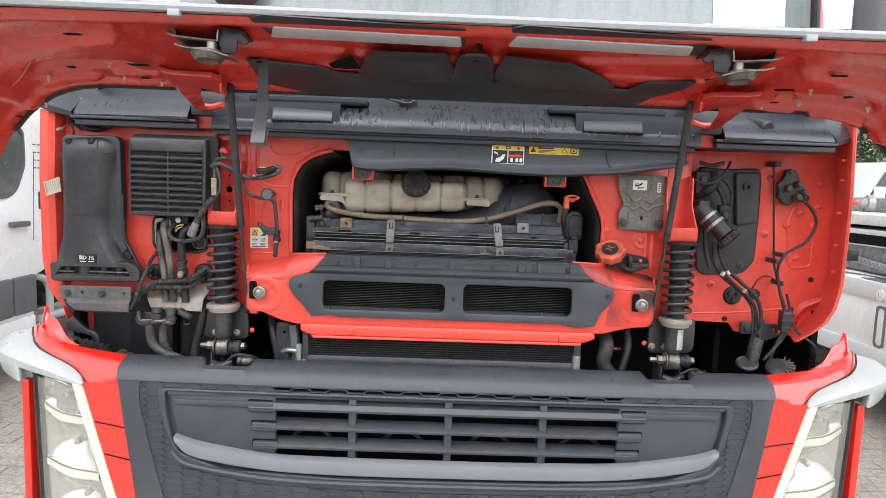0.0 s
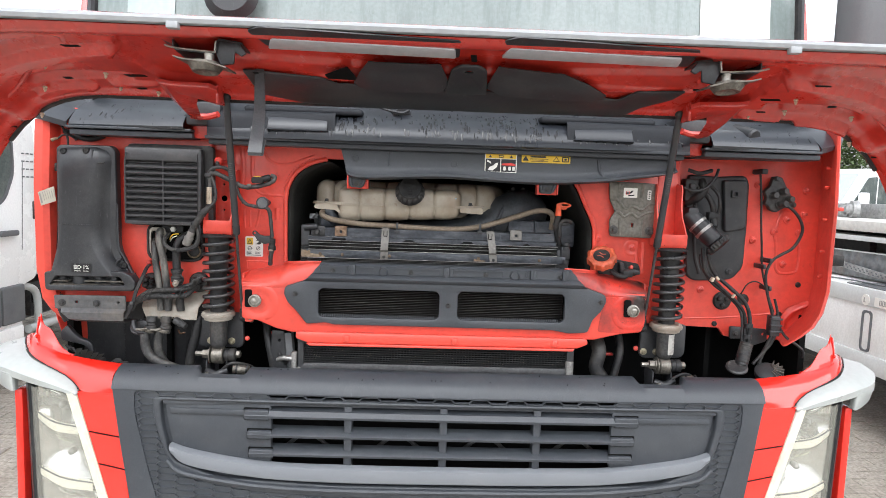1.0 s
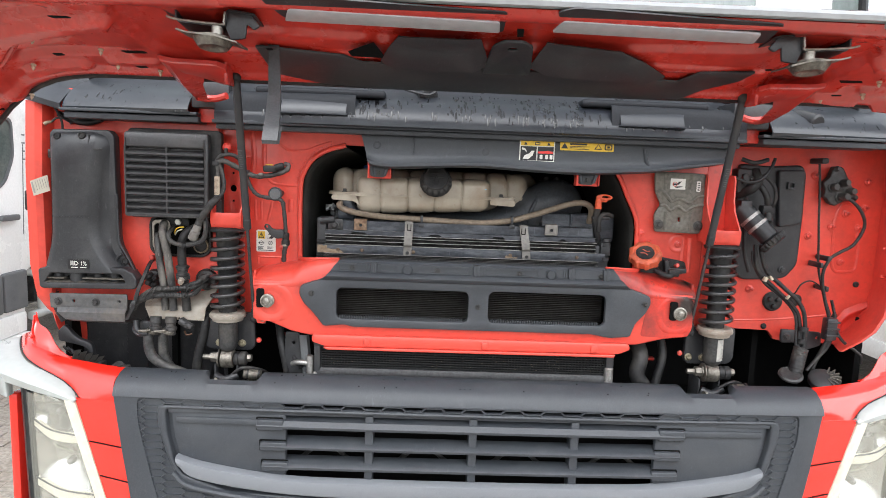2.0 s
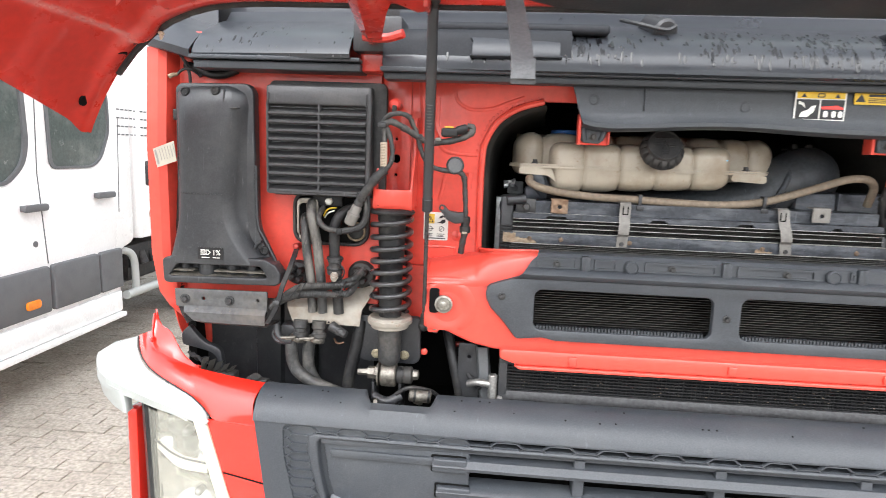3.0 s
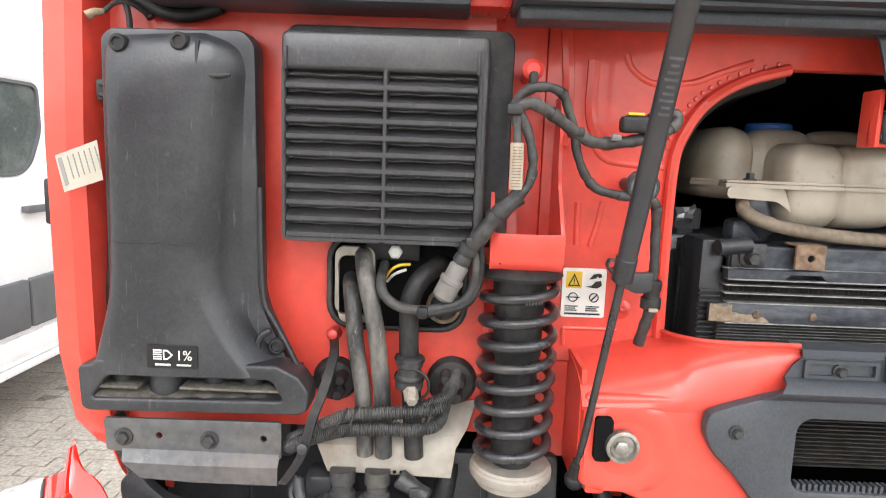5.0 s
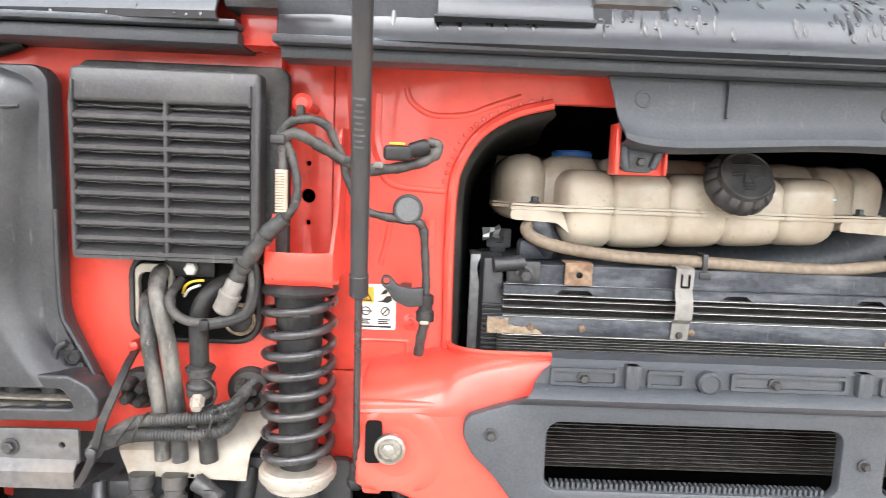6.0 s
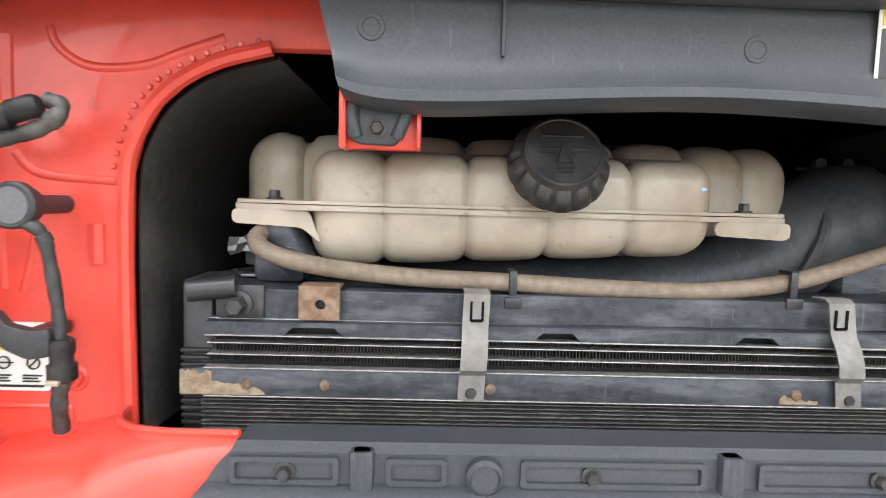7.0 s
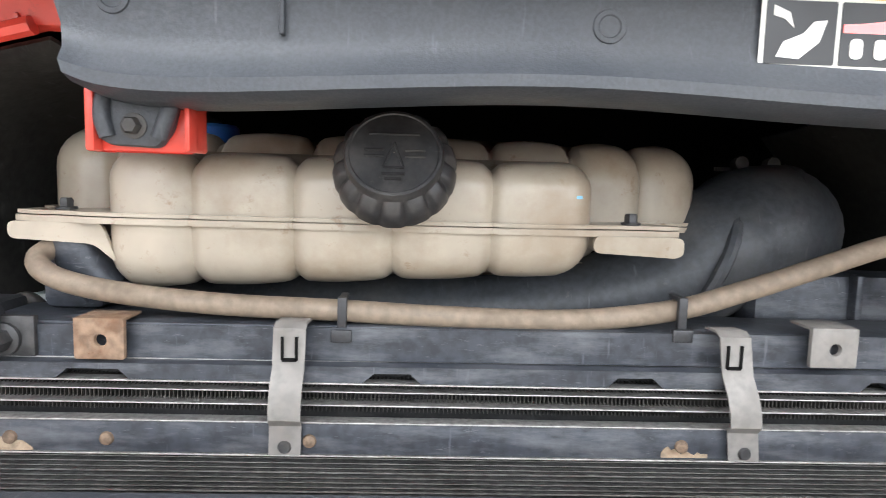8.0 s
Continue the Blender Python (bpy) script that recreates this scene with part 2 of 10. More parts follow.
LAMP_TRIM = mat("yellowed_lamp_rim", (0.66, 0.63, 0.50), 0.2, var=0.06, bump=0.0, dirt=(0.80, 0.79, 0.74), amount=0.6, coat=0.6)
LOUVRE = mat("dusty_black_plastic", (0.036, 0.036, 0.038), 0.42, var=0.18, scale=260, bump=0.14, dirt=(0.115, 0.112, 0.105), amount=0.55, dirt_scale=10, scuff=0.5)
TUBE = mat("dull_cooler_tube", (0.15, 0.148, 0.142), 0.5, 0.5, var=0.3, scale=160, bump=0.1, dirt=(0.05, 0.048, 0.044), amount=0.8, dirt_scale=24)
GREY_CLAD = mat("grey_cladding", (0.12, 0.125, 0.13), 0.55, var=0.1, scale=300, bump=0.08)
AMBER = mat("amber_lens", (0.85, 0.24, 0.02), 0.2, bump=0.0)
BED = mat("worn_truck_bed", (0.34, 0.34, 0.335), 0.5, 0.4, var=0.2, scale=30, bump=0.1, dirt=(0.10, 0.085, 0.07), amount=0.6, dirt_scale=5)


def glass(name, col, rough, alpha):
    m = bpy.data.materials.new(name)
    m.use_nodes = True
    b = m.node_tree.nodes["Principled BSDF"]
    b.inputs["Base Color"].default_value = (*col, 1)
    b.inputs["Roughness"].default_value = rough
    b.inputs["Alpha"].default_value = alpha
    b.inputs["IOR"].default_value = 1.5
    return m


LENS = glass("lamp_lens", (0.60, 0.59, 0.51), 0.06, 0.30)
# Window grey is lightened: reflections of the yard are put into the colour.
WINDOW = mat("window_grey", (0.09, 0.11, 0.105), 0.04, bump=0.0, var=0.1, dirt=(0.24, 0.26, 0.25), amount=0.9, dirt_scale=2.2)
# The pale grey-green base puts the sky's reflection into the glass colour.
WINDSCREEN = mat("pale_windscreen", (0.23, 0.28, 0.272), 0.08, var=0.06, scale=90, bump=0.02, dirt=(0.13, 0.165, 0.16), amount=0.8, dirt_scale=26, streak=0.10)
ASPHALT = mat("paving_stone", (0.36, 0.325, 0.278), 0.8, var=0.24, scale=48, bump=0.8, dirt=(0.225, 0.198, 0.16), amount=0.75, dirt_scale=2.6)
swap = ASPHALT.node_tree
where = swap.nodes.new("ShaderNodeNewGeometry")
for link in [k for k in swap.links if k.from_socket.name == "Object"]:
    swap.links.new(where.outputs["Position"], link.to_socket)
JOINT = mat("sandy_joint", (0.215, 0.187, 0.15), 0.9, var=0.4, scale=60, bump=0.3, dirt=(0.13, 0.115, 0.09), amount=0.6)
LEAF = mat("leaf_green", (0.060, 0.095, 0.030), 0.55, var=0.4, scale=6, bump=0.0, dirt=(0.10, 0.12, 0.04), amount=0.6)
BARK = mat("bark", (0.10, 0.075, 0.055), 0.9, var=0.3, scale=30, bump=0.5)

# ---- mesh helpers ----


def bm_new():
    return bmesh.new()


def merge(bm, t, m=None):
    if m is not None:
        bmesh.ops.transform(t, matrix=m, verts=t.verts)
    me = bpy.data.meshes.new("tmp")
    t.to_mesh(me)
    t.free()
    bm.from_mesh(me)
    bpy.data.meshes.remove(me)
    return bm


def box(bm, x0, x1, y0, y1, z0, z1, bev=0.0, seg=2, m=None):
    t = bmesh.new()
    bmesh.ops.create_cube(t, size=1.0)
    for v in t.verts:
        v.co = Vector(((x0 + x1) / 2 + v.co.x * (x1 - x0), (y0 + y1) / 2 + v.co.y * (y1 - y0), (z0 + z1) / 2 + v.co.z * (z1 - z0)))
    if bev:
        bmesh.ops.bevel(t, geom=t.edges[:], offset=bev, segments=seg, profile=0.5, affect="EDGES")
    return merge(bm, t, m)


def lathe(bm, profile, origin, axis, seg=24, wobble=0.0, teeth=0):
    """profile: (radius, height along the axis)."""
    t = bmesh.new()
    rings = []
    for r, h in profile:
        ring = []
        for i in range(seg):
            a = 2 * math.pi * i / seg
            k = r * (1 + (wobble if teeth and math.cos(a * teeth) > 0 else 0))
            ring.append(t.verts.new((k * math.cos(a), k * math.sin(a), h)))
        rings.append(ring)
    for a, b in zip(rings, rings[1:]):
        for i in range(seg):
            t.faces.new((a[i], a[(i + 1) % seg], b[(i + 1) % seg], b[i]))
    t.faces.new(rings[0][::-1])
    t.faces.new(rings[-1])
    q = Vector(axis).normalized().to_track_quat("Z", "Y").to_matrix().to_4x4()
    bmesh.ops.recalc_face_normals(t, faces=t.faces)
    return merge(bm, t, Matrix.Translation(origin) @ q)


def cyl(bm, p, q, r, seg=20, r2=None, bev=0.0):
    p, q = Vector(p), Vector(q)
    h = (q - p).length
    r2 = r if r2 is None else r2
    prof = [(r - bev, 0), (r, bev), (r2, h - bev), (r2 - bev, h)] if bev else [(r, 0), (r2, h)]
    return lathe(bm, prof, p, q - p, seg)


def bolt(bm, p, r=0.008, axis=(0, -1, 0), h=0.006):
    """Flanged hexagon bolt."""
    lathe(bm, [(r * 1.45, 0), (r * 1.45, h * 0.25), (r * 1.3, h * 0.3)], p, axis, 16)
    p = Vector(p) + Vector(axis).normalized() * h * 0.3
    return lathe(bm, [(r, 0), (r, h * 0.75), (r * 0.8, h)], p, axis, 6)


def smooth_line(pts, n=6):
    pts = [Vector(p) for p in pts]
    if len(pts) < 3 or n < 2:
        return pts
    ext = [2 * pts[0] - pts[1], *pts, 2 * pts[-1] - pts[-2]]
    out = []
    for i in range(1, len(ext) - 2):
        a, b, c, d = ext[i - 1:i + 3]
        for k in range(n):
            u = k / n
            out.append(0.5 * (2 * b + (c - a) * u + (2 * a - 5 * b + 4 * c - d) * u * u + (3 * b - a - 3 * c + d) * u ** 3))
    return out + [pts[-1]]


def tube(bm, pts, r, seg=10, n=6, ribs=0, rib=0.0, flat=1.0):
    """A hose or bar along a smoothed line; ribs: rings along it."""
    line = smooth_line(pts, n)
    if ribs:
        fine = []
        per = max(2, int(ribs * 4 / max(1, len(line) - 1)))
        for a, b in zip(line, line[1:]):
            fine += [a.lerp(b, k / per) for k in range(per)]
        line = fine + [line[-1]]
    t = bmesh.new()
    up = Vector((0.03, 0.02, 1)).normalized()
    rings, side = [], None
    for i, p in enumerate(line):
        d = (line[min(i + 1, len(line) - 1)] - line[max(i - 1, 0)]).normalized()
        if side is None:
            side = d.cross(up if abs(d.dot(up)) < 0.95 else Vector((1, 0, 0))).normalized()
        side = (side - d * side.dot(d)).normalized()
        other = d.cross(side)
        k = r(i / (len(line) - 1)) if callable(r) else r
        if ribs and i % 4 < 2:
            k *= 1 + rib
        rings.append([t.verts.new(p + side * k * math.cos(2 * math.pi * j / seg) + other * k * flat * math.sin(2 * math.pi * j / seg)) for j in range(seg)])
    for a, b in zip(rings, rings[1:]):
        for j in range(seg):
            t.faces.new((a[j], a[(j + 1) % seg], b[(j + 1) % seg], b[j]))
    t.faces.new(rings[0][::-1])
    t.faces.new(rings[-1])
    bmesh.ops.recalc_face_normals(t, faces=t.faces)
    return merge(bm, t)


def rr(x0, x1, z0, z1, r, n=5):
    """Rounded rectangle, as (x, z) points."""
    out = []
    for cx, cz, a0 in ((x1 - r, z1 - r, 0), (x0 + r, z1 - r, 90), (x0 + r, z0 + r, 180), (x1 - r, z0 + r, 270)):
        for k in range(n + 1):
            a = radians(a0 + 90 * k / n)
            out.append((cx + r * math.cos(a), cz + r * math.sin(a)))
    return out


def ring(cx, cz, r, n=16):
    return [(cx + r * math.cos(2 * math.pi * k / n), cz + r * math.sin(2 * math.pi * k / n)) for k in range(n)]


def rounded(pts, r, n=4):
    """Round the corners of an (x, z) outline."""
    out = []
    for i, p in enumerate(pts):
        p, a, b = Vector(p), Vector(pts[i - 1]), Vector(pts[(i + 1) % len(pts)])
        k = min(r, (a - p).length * 0.45, (b - p).length * 0.45)
        s, e = p + (a - p).normalized() * k, p + (b - p).normalized() * k
        for j in range(n + 1):
            u = j / n
            q = s * (1 - u) ** 2 + p * 2 * u * (1 - u) + e * u * u
            out.append((q.x, q.y))
    return out


def plate(bm, outer, y0, y1, holes=(), bev=0.0, m=None, seg=2):
    """A flat piece with an (x, z) outline from y0 (front) to y1 (back), with holes through it."""
    t = bmesh.new()
    edges = []
    for loop in (outer, *holes):
        vs = [t.verts.new((x, y0, z)) for x, z in loop]
        edges += [t.edges.new((a, b)) for a, b in zip(vs, vs[1:] + vs[:1])]
    bmesh.ops.triangle_fill(t, use_beauty=True, use_dissolve=False, edges=edges)
    got = bmesh.ops.extrude_face_region(t, geom=t.faces[:])
    for g in got["geom"]:
        if isinstance(g, bmesh.types.BMVert):
            g.co.y = y1
    bmesh.ops.recalc_face_normals(t, faces=t.faces)
    if bev:
        front = [e for e in t.edges if len(e.link_faces) == 2 and e.calc_face_angle(0) > 0.6 and all(abs(v.co.y - y0) < 1e-5 for v in e.verts)]
        bmesh.ops.bevel(t, geom=front, offset=bev, segments=seg, profile=0.5, affect="EDGES")
    return merge(bm, t, m)


def wedge(bm, x0, x1, prof):
    """A plate standing along x, with its outline in (y, z)."""
    t = bmesh.new()
    a = [t.verts.new((x0, y, z)) for y, z in prof]
    b = [t.verts.new((x1, y, z)) for y, z in prof]
    t.faces.new(a)
    t.faces.new(b[::-1])
    for i in range(len(prof)):
        k = (i + 1) % len(prof)
        t.faces.new((a[k], a[i], b[i], b[k]))
    bmesh.ops.recalc_face_normals(t, faces=t.faces)
    return merge(bm, t)


def sheet(bm, grid, thick=0.0):
    """Faces over a grid of points (rows of equal length); thick: metres away along the normals."""
    t = bmesh.new()
    vs = [[t.verts.new(p) for p in row] for row in grid]
    for a, b in zip(vs, vs[1:]):
        for i in range(len(a) - 1):
            t.faces.new((a[i], a[i + 1], b[i + 1], b[i]))
    bmesh.ops.recalc_face_normals(t, faces=t.faces)
    if thick:
        bmesh.ops.solidify(t, geom=t.faces[:], thickness=thick)
    return merge(bm, t)


def loft(bm, rows, n=4, thick=0.0):
    """A surface through rows of points, smoothed from row to row."""
    cols = [smooth_line(c, n) for c in zip(*rows)]
    return sheet(bm, [list(r) for r in zip(*cols)], thick)


def soft_line(pts, n):
    """Even steps between the points, rounded off without overshoot."""
    pts = [Vector(p) for p in pts]
    line = [a.lerp(b, k / n) for a, b in zip(pts, pts[1:]) for k in range(n)] + [pts[-1]]
    for _ in range(2 * n):
        line = [line[0]] + [(a + 2 * b + c) / 4 for a, b, c in zip(line, line[1:], line[2:])] + [line[-1]]
    return line


def thing(name, label, category, at=(0, 2.1, 0), group="", kind=""):
    ob = new(name)
    ob.location = at
    ob.empty_display_size = 0.05
    return tagged(ob, label, category, group, kind)


JOINED = ("rain_drop", "water_drop", "label_print", "tag_print", "decal_print", "embossed_mark", "cooling_fin", "tank_body", "toothed_edge", "honeycomb", "ground", "paving_stone", "crown", "air_slit", "seam_flange", "filter_pleat", "label_bar")


def pieces_of(me):
    """Groups of vertices that touch or nearly touch, as lists of indices."""
    root = list(range(len(me.vertices)))

    def find(a):
        while root[a] != a:
            root[a] = root[root[a]]
            a = root[a]
        return a

    for e in me.edges:
        a, b = find(e.vertices[0]), find(e.vertices[1])
        if a != b:
            root[a] = b
    groups = {}
    for v in me.vertices:
        groups.setdefault(find(v.index), []).append(v.index)
    out = []
    for g in groups.values():
        co = [me.vertices[i].co for i in g]
        lo, hi = [min(c[k] for c in co) for k in range(3)], [max(c[k] for c in co) for k in range(3)]
        out.append([lo, hi, g])
    i = 0
    while i < len(out):
        hit = [q for q in out[i + 1:] if all(out[i][0][k] - 0.001 <= q[1][k] and q[0][k] - 0.001 <= out[i][1][k] for k in range(3))]
        for q in hit:
            out.remove(q)
            out[i] = [[min(a, b) for a, b in zip(out[i][0], q[0])], [max(a, b) for a, b in zip(out[i][1], q[1])], out[i][2] + q[2]]
        if not hit:
            i += 1
    return [o[2] for o in out]


def part(name, bm, material, parent, label=""):
    """One mesh object under a thing or a part; separate pieces become objects of their own."""
    me = bpy.data.meshes.new(name)
    bm.to_mesh(me)
    groups = pieces_of(me) if name not in JOINED and len(me.vertices) < 30000 else [None]
    first = None
    for g in groups:
        if len(groups) > 1:
            b = bm.copy()
            keep = set(g)
            bmesh.ops.delete(b, geom=[v for v in b.verts if v.index not in keep], context="VERTS")
            me = bpy.data.meshes.new(name)
            b.to_mesh(me)
            b.free()
        me.polygons.foreach_set("use_smooth", [True] * len(me.polygons))
        me.set_sharp_from_angle(angle=radians(38))
        me.materials.append(material)
        ob = new(name, me)
        if parent is not None:
            ob.parent = parent
            if parent.type == "EMPTY":
                ob.location = -parent.location
        if label:
            ob["label"] = label
        first = first or ob
    bm.free()
    return first


def solid(name, bm, material, label, category, kind="", group=""):
    """A thing that is one mesh."""
    return tagged(part(name, bm, material, None), label, category, group, kind)


def text(body, x, y, z, size, material, parent, name="lettering"):
    cu = bpy.data.curves.new("lettering", "FONT")
    cu.body, cu.size, cu.extrude = body, size, 0.0002
    ob = bpy.data.objects.new("tmp", cu)
    me = bpy.data.meshes.new_from_object(ob)
    bpy.data.objects.remove(ob)
    me.transform(Matrix.Translation((x, y, z)) @ Matrix.Rotation(radians(90), 4, "X"))
    me.materials.clear()
    me.materials.append(material)
    ob = new(name, me)
    ob.parent = parent
    if parent.type == "EMPTY":
        ob.location = -parent.location
    return ob


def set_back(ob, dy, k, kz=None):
    """Move a finished thing deeper into the bay, with its size about the truck's middle set to fit the camera's view.
    """
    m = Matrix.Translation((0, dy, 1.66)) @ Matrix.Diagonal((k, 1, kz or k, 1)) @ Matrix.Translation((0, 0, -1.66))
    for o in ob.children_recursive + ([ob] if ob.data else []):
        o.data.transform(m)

# ---- ground ----
bm = bm_new()
sheet(bm, [[(-900, -900, -0.03), (900, -900, -0.03)], [(-900, 900, -0.03), (900, 900, -0.03)]])
ground = solid("ground", bm, JOINT, "grey block-paved yard, damp and worn", "ground", "structure")

# ---- truck cab: the red front wall and what belongs to it ----
cab = thing("truck_cab", "red truck cab with its front service hatch open", "truck", (0, 2.3, 0.0))
ARCH_L = [(-0.497, 1.41), (-0.499, 1.56), (-0.497, 1.645), (-0.488, 1.678), (-0.472, 1.706), (-0.449, 1.727), (-0.416, 1.744), (-0.372, 1.756)]
ARCH_R = [(0.355, 1.756), (0.400, 1.70), (0.429, 1.641), (0.454, 1.59), (0.463, 1.54), (0.461, 1.41)]
ARCH = ARCH_L + ARCH_R
bm = bm_new()
plate(bm, [(-0.655, 1.39), (0.655, 1.39), (0.655, 1.86), (-0.655, 1.86)], 2.185, 2.20, [ARCH], bev=0.004)
part("front_wall", bm, RED, cab)
bm = bm_new()
tube(bm, [(x, 2.182, z) for x, z in ARCH_L], 0.007, 8, 4)
tube(bm, [(x, 2.182, z) for x, z in ARCH_R], 0.007, 8, 4)
part("arch_rim", bm, RED, cab)
for p in smooth_line([(x - 0.012, 2.184, z + 0.006) for x, z in ARCH_L[2:]], 3):
    part("spot_weld", lathe(bm_new(), [(0.0030, 0), (0.0022, 0.0014)], p, (0, -1, 0), 8), RED, cab)
# dark rubber lining and the engine tunnel behind the arch
for pts in (ARCH_L, ARCH_R):
    bm = bm_new()
    mid = [Vector((x, 0, z)) for x, z in pts]
    line = smooth_line(mid, 4)
    sheet(bm, [[(p.x * k, y, 1.41 + (p.z - 1.41) * (1 - d)) for p in line] for y, k, d in ((2.198, 0.992, 0.010), (2.206, 0.978, 0.022), (2.24, 0.972, 0.028), (2.30, 0.965, 0.034), (2.36, 0.955, 0.05), (2.42, 0.94, 0.07), (2.50, 0.925, 0.09))], 0.004)
    part("tunnel_lining", bm, LINING, cab, "black rubber lining of the engine tunnel")
# black panels, with the tunnel's shade put into their colour
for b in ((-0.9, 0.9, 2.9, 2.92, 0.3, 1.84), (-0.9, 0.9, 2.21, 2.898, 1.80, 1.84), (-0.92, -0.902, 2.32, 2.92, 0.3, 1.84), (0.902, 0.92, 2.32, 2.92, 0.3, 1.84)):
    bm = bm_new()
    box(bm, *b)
    part("tunnel_shade_panel", bm, VOID, cab)

# pressed beads in the wall beside the arch
bm = bm_new()
for pts in ([(-0.60, 1.76), (-0.60, 1.70), (-0.59, 1.67)], [(-0.635, 1.80), (-0.628, 1.72), (-0.632, 1.66)], [(-0.525, 1.60), (-0.525, 1.565)],
            [(0.50, 1.52), (0.505, 1.47), (0.53, 1.45)], [(0.60, 1.53), (0.60, 1.44)], [(0.62, 1.53), (0.62, 1.43)]):
    tube(bm, [(x, 2.189, z) for x, z in pts], 0.009, 8, 4)
part("pressed_bead", bm, RED, cab)

bm = bm_new()
tube(bm, [(-0.616, 2.186, 1.412), (-0.616, 2.186, 1.431), (-0.611, 2.186, 1.434), (-0.556, 2.186, 1.434), (-0.551, 2.186, 1.430), (-0.551, 2.186, 1.412)], 0.0035, 8, 3)
part("pressed_frame", bm, RED, cab)

for s in (-1, 1):
    # bay panel, set back, with a rounded lower edge
    low = [(0.718, 1.254), (0.80, 1.252), (0.915, 1.249), (0.935, 1.222), (0.977, 1.215), (1.063, 1.214), (1.15, 1.212), (1.182, 1.25), (1.208, 1.285), (1.234, 1.33)] if s > 0 else [(0.718, 1.30), (0.95, 1.30), (1.165, 1.30)]
    bm = bm_new()
    out = [(s * x, z) for x, z in low + [(1.18 + (0.05 if s > 0 else 0), 1.88), (0.718, 1.88)]]
    plate(bm, out[::s], 2.165 if s < 0 else 2.26, 2.18 if s < 0 else 2.275)
    part("bay_panel", bm, RED, cab)
    # step between wall and bay, and the outer rim of the cab
    bm = bm_new()
    box(bm, min(s * 0.648, s * 0.6545), max(s * 0.648, s * 0.6545), 2.2005, 2.275, 1.25, 1.86)
    box(bm, min(s * 0.7182, s * 0.7235), max(s * 0.7182, s * 0.7235), 2.1815 if s < 0 else 2.187, 2.200 if s < 0 else 2.259, 1.302 if s < 0 else 1.256, 1.86)
    part("bay_side", bm, RED, cab)
    bm = bm_new()
    prof = [(1.165, 2.26), (1.172, 2.16), (1.180, 2.125), (1.195, 2.117), (1.222, 2.122), (1.236, 2.20), (1.242, 2.6), (1.244, 3.6)]
    rows = []
    inset = 0.03 if s > 0 else 0.0
    if s > 0:
        prof = [(1.268, 2.262), (1.240, 2.2), (1.212, 2.135), (1.211, 2.122), (1.216, 2.117), (1.222, 2.122), (1.238, 2.20), (1.262, 2.262), (1.272, 2.6), (1.275, 3.6)]
    ends = ((1.215, -0.090, 0.045), (1.25, -0.062, 0.016), (1.285, -0.035, 0.0), (1.33, -0.010, 0.0)) if s > 0 else ((1.235, -0.025, 0.075), (1.27, -0.012, 0.04), (1.31, -0.004, 0.012))
    for z, k, dy in (*ends, (1.40, 0.004, 0), (1.65, 0.006, 0), (1.80, 0.0, 0), (1.90 if s > 0 else 1.84, -0.006 if s > 0 else -0.002, 0)):
        rows.append([(s * (x + k - 0.008 - inset), y + dy, z) for x, y in prof])
    sheet(bm, rows, 0.006)
    part("side_wall", bm, RED, cab)
    bm = bm_new()
    loft(bm, [[(s * (1.235 - inset), 2.22, 1.30), (s * (1.225 - inset), 2.26, 1.30), (s * (1.17 - inset), 2.275, 1.30)], [(s * (1.235 - inset), 2.24, 1.24), (s * (1.222 - inset), 2.275, 1.24), (s * (1.165 - inset), 2.285, 1.24)],
              [(s * (1.23 - inset), 2.26, 1.18), (s * (1.215 - inset), 2.285, 1.18), (s * (1.165 - inset), 2.295, 1.17)], [(s * (1.22 - inset), 2.28, 1.14), (s * (1.205 - inset), 2.295, 1.14), (s * (1.17 - inset), 2.30, 1.13)]], 4, 0.004)
    part("lower_sill", bm, RED, cab) if s < 0 else bm.free()
    bm = bm_new()
    for z in (1.44, 1.52, 1.62, 1.72, 1.78):
        if s > 0:
            lathe(bm, [(0.006, 0), (0.006, 0.012), (0.003, 0.016)], (1.187, 2.17, z), (-1, -0.3, 0), 8)
    if s > 0:
        box(bm, 1.195, 1.214, 2.128, 2.138, 1.648, 1.660, 0.003)
    part("rim_tab", bm, RED, cab) if s > 0 else bm.free()
    # door hinge stop on the outside
    bm = bm_new()
    if s < 0:
        box(bm, -1.245, -1.205, 2.15, 2.2, 1.545, 1.60, 0.004)
    else:
        box(bm, 1.196, 1.235, 2.135, 2.165, 1.478, 1.512, 0.004)
    part("rubber_stop", bm, RUBBER, cab, "black rubber stop")
    # spring perch: open pocket with a bowed front, and the seat under it
    bm = bm_new()
    x0, x1 = (-0.715, -0.641) if s < 0 else (0.641, 0.715)
    cx = (x0 + x1) / 2
    xa, xb = sorted((s * 0.6555, s * 0.7178))
    plate(bm, [(xa, 1.262), (xb, 1.262), (xb, 1.86), (xa, 1.86)], 2.1865, 2.194, [ring(-0.687, 1.625, 0.0095), ring(-0.687, 1.6675, 0.0035), ring(-0.687, 1.590, 0.0035)] if s < 0 else [], bev=0.001)
    part("perch_channel", bm, RED, cab)
    bm = bm_new()
    prof = [(2.1862, 1.524), (2.094, 1.524), (2.094, 1.562), (2.132, 1.612), (2.142, 1.64), (2.144, 1.70), (2.152, 1.712), (2.1862, 1.714)]
    for x in (x0 - 0.003, x1 - 0.001):
        wedge(bm, x, x + 0.004, prof)
    rows = []
    top = prof[2][1]
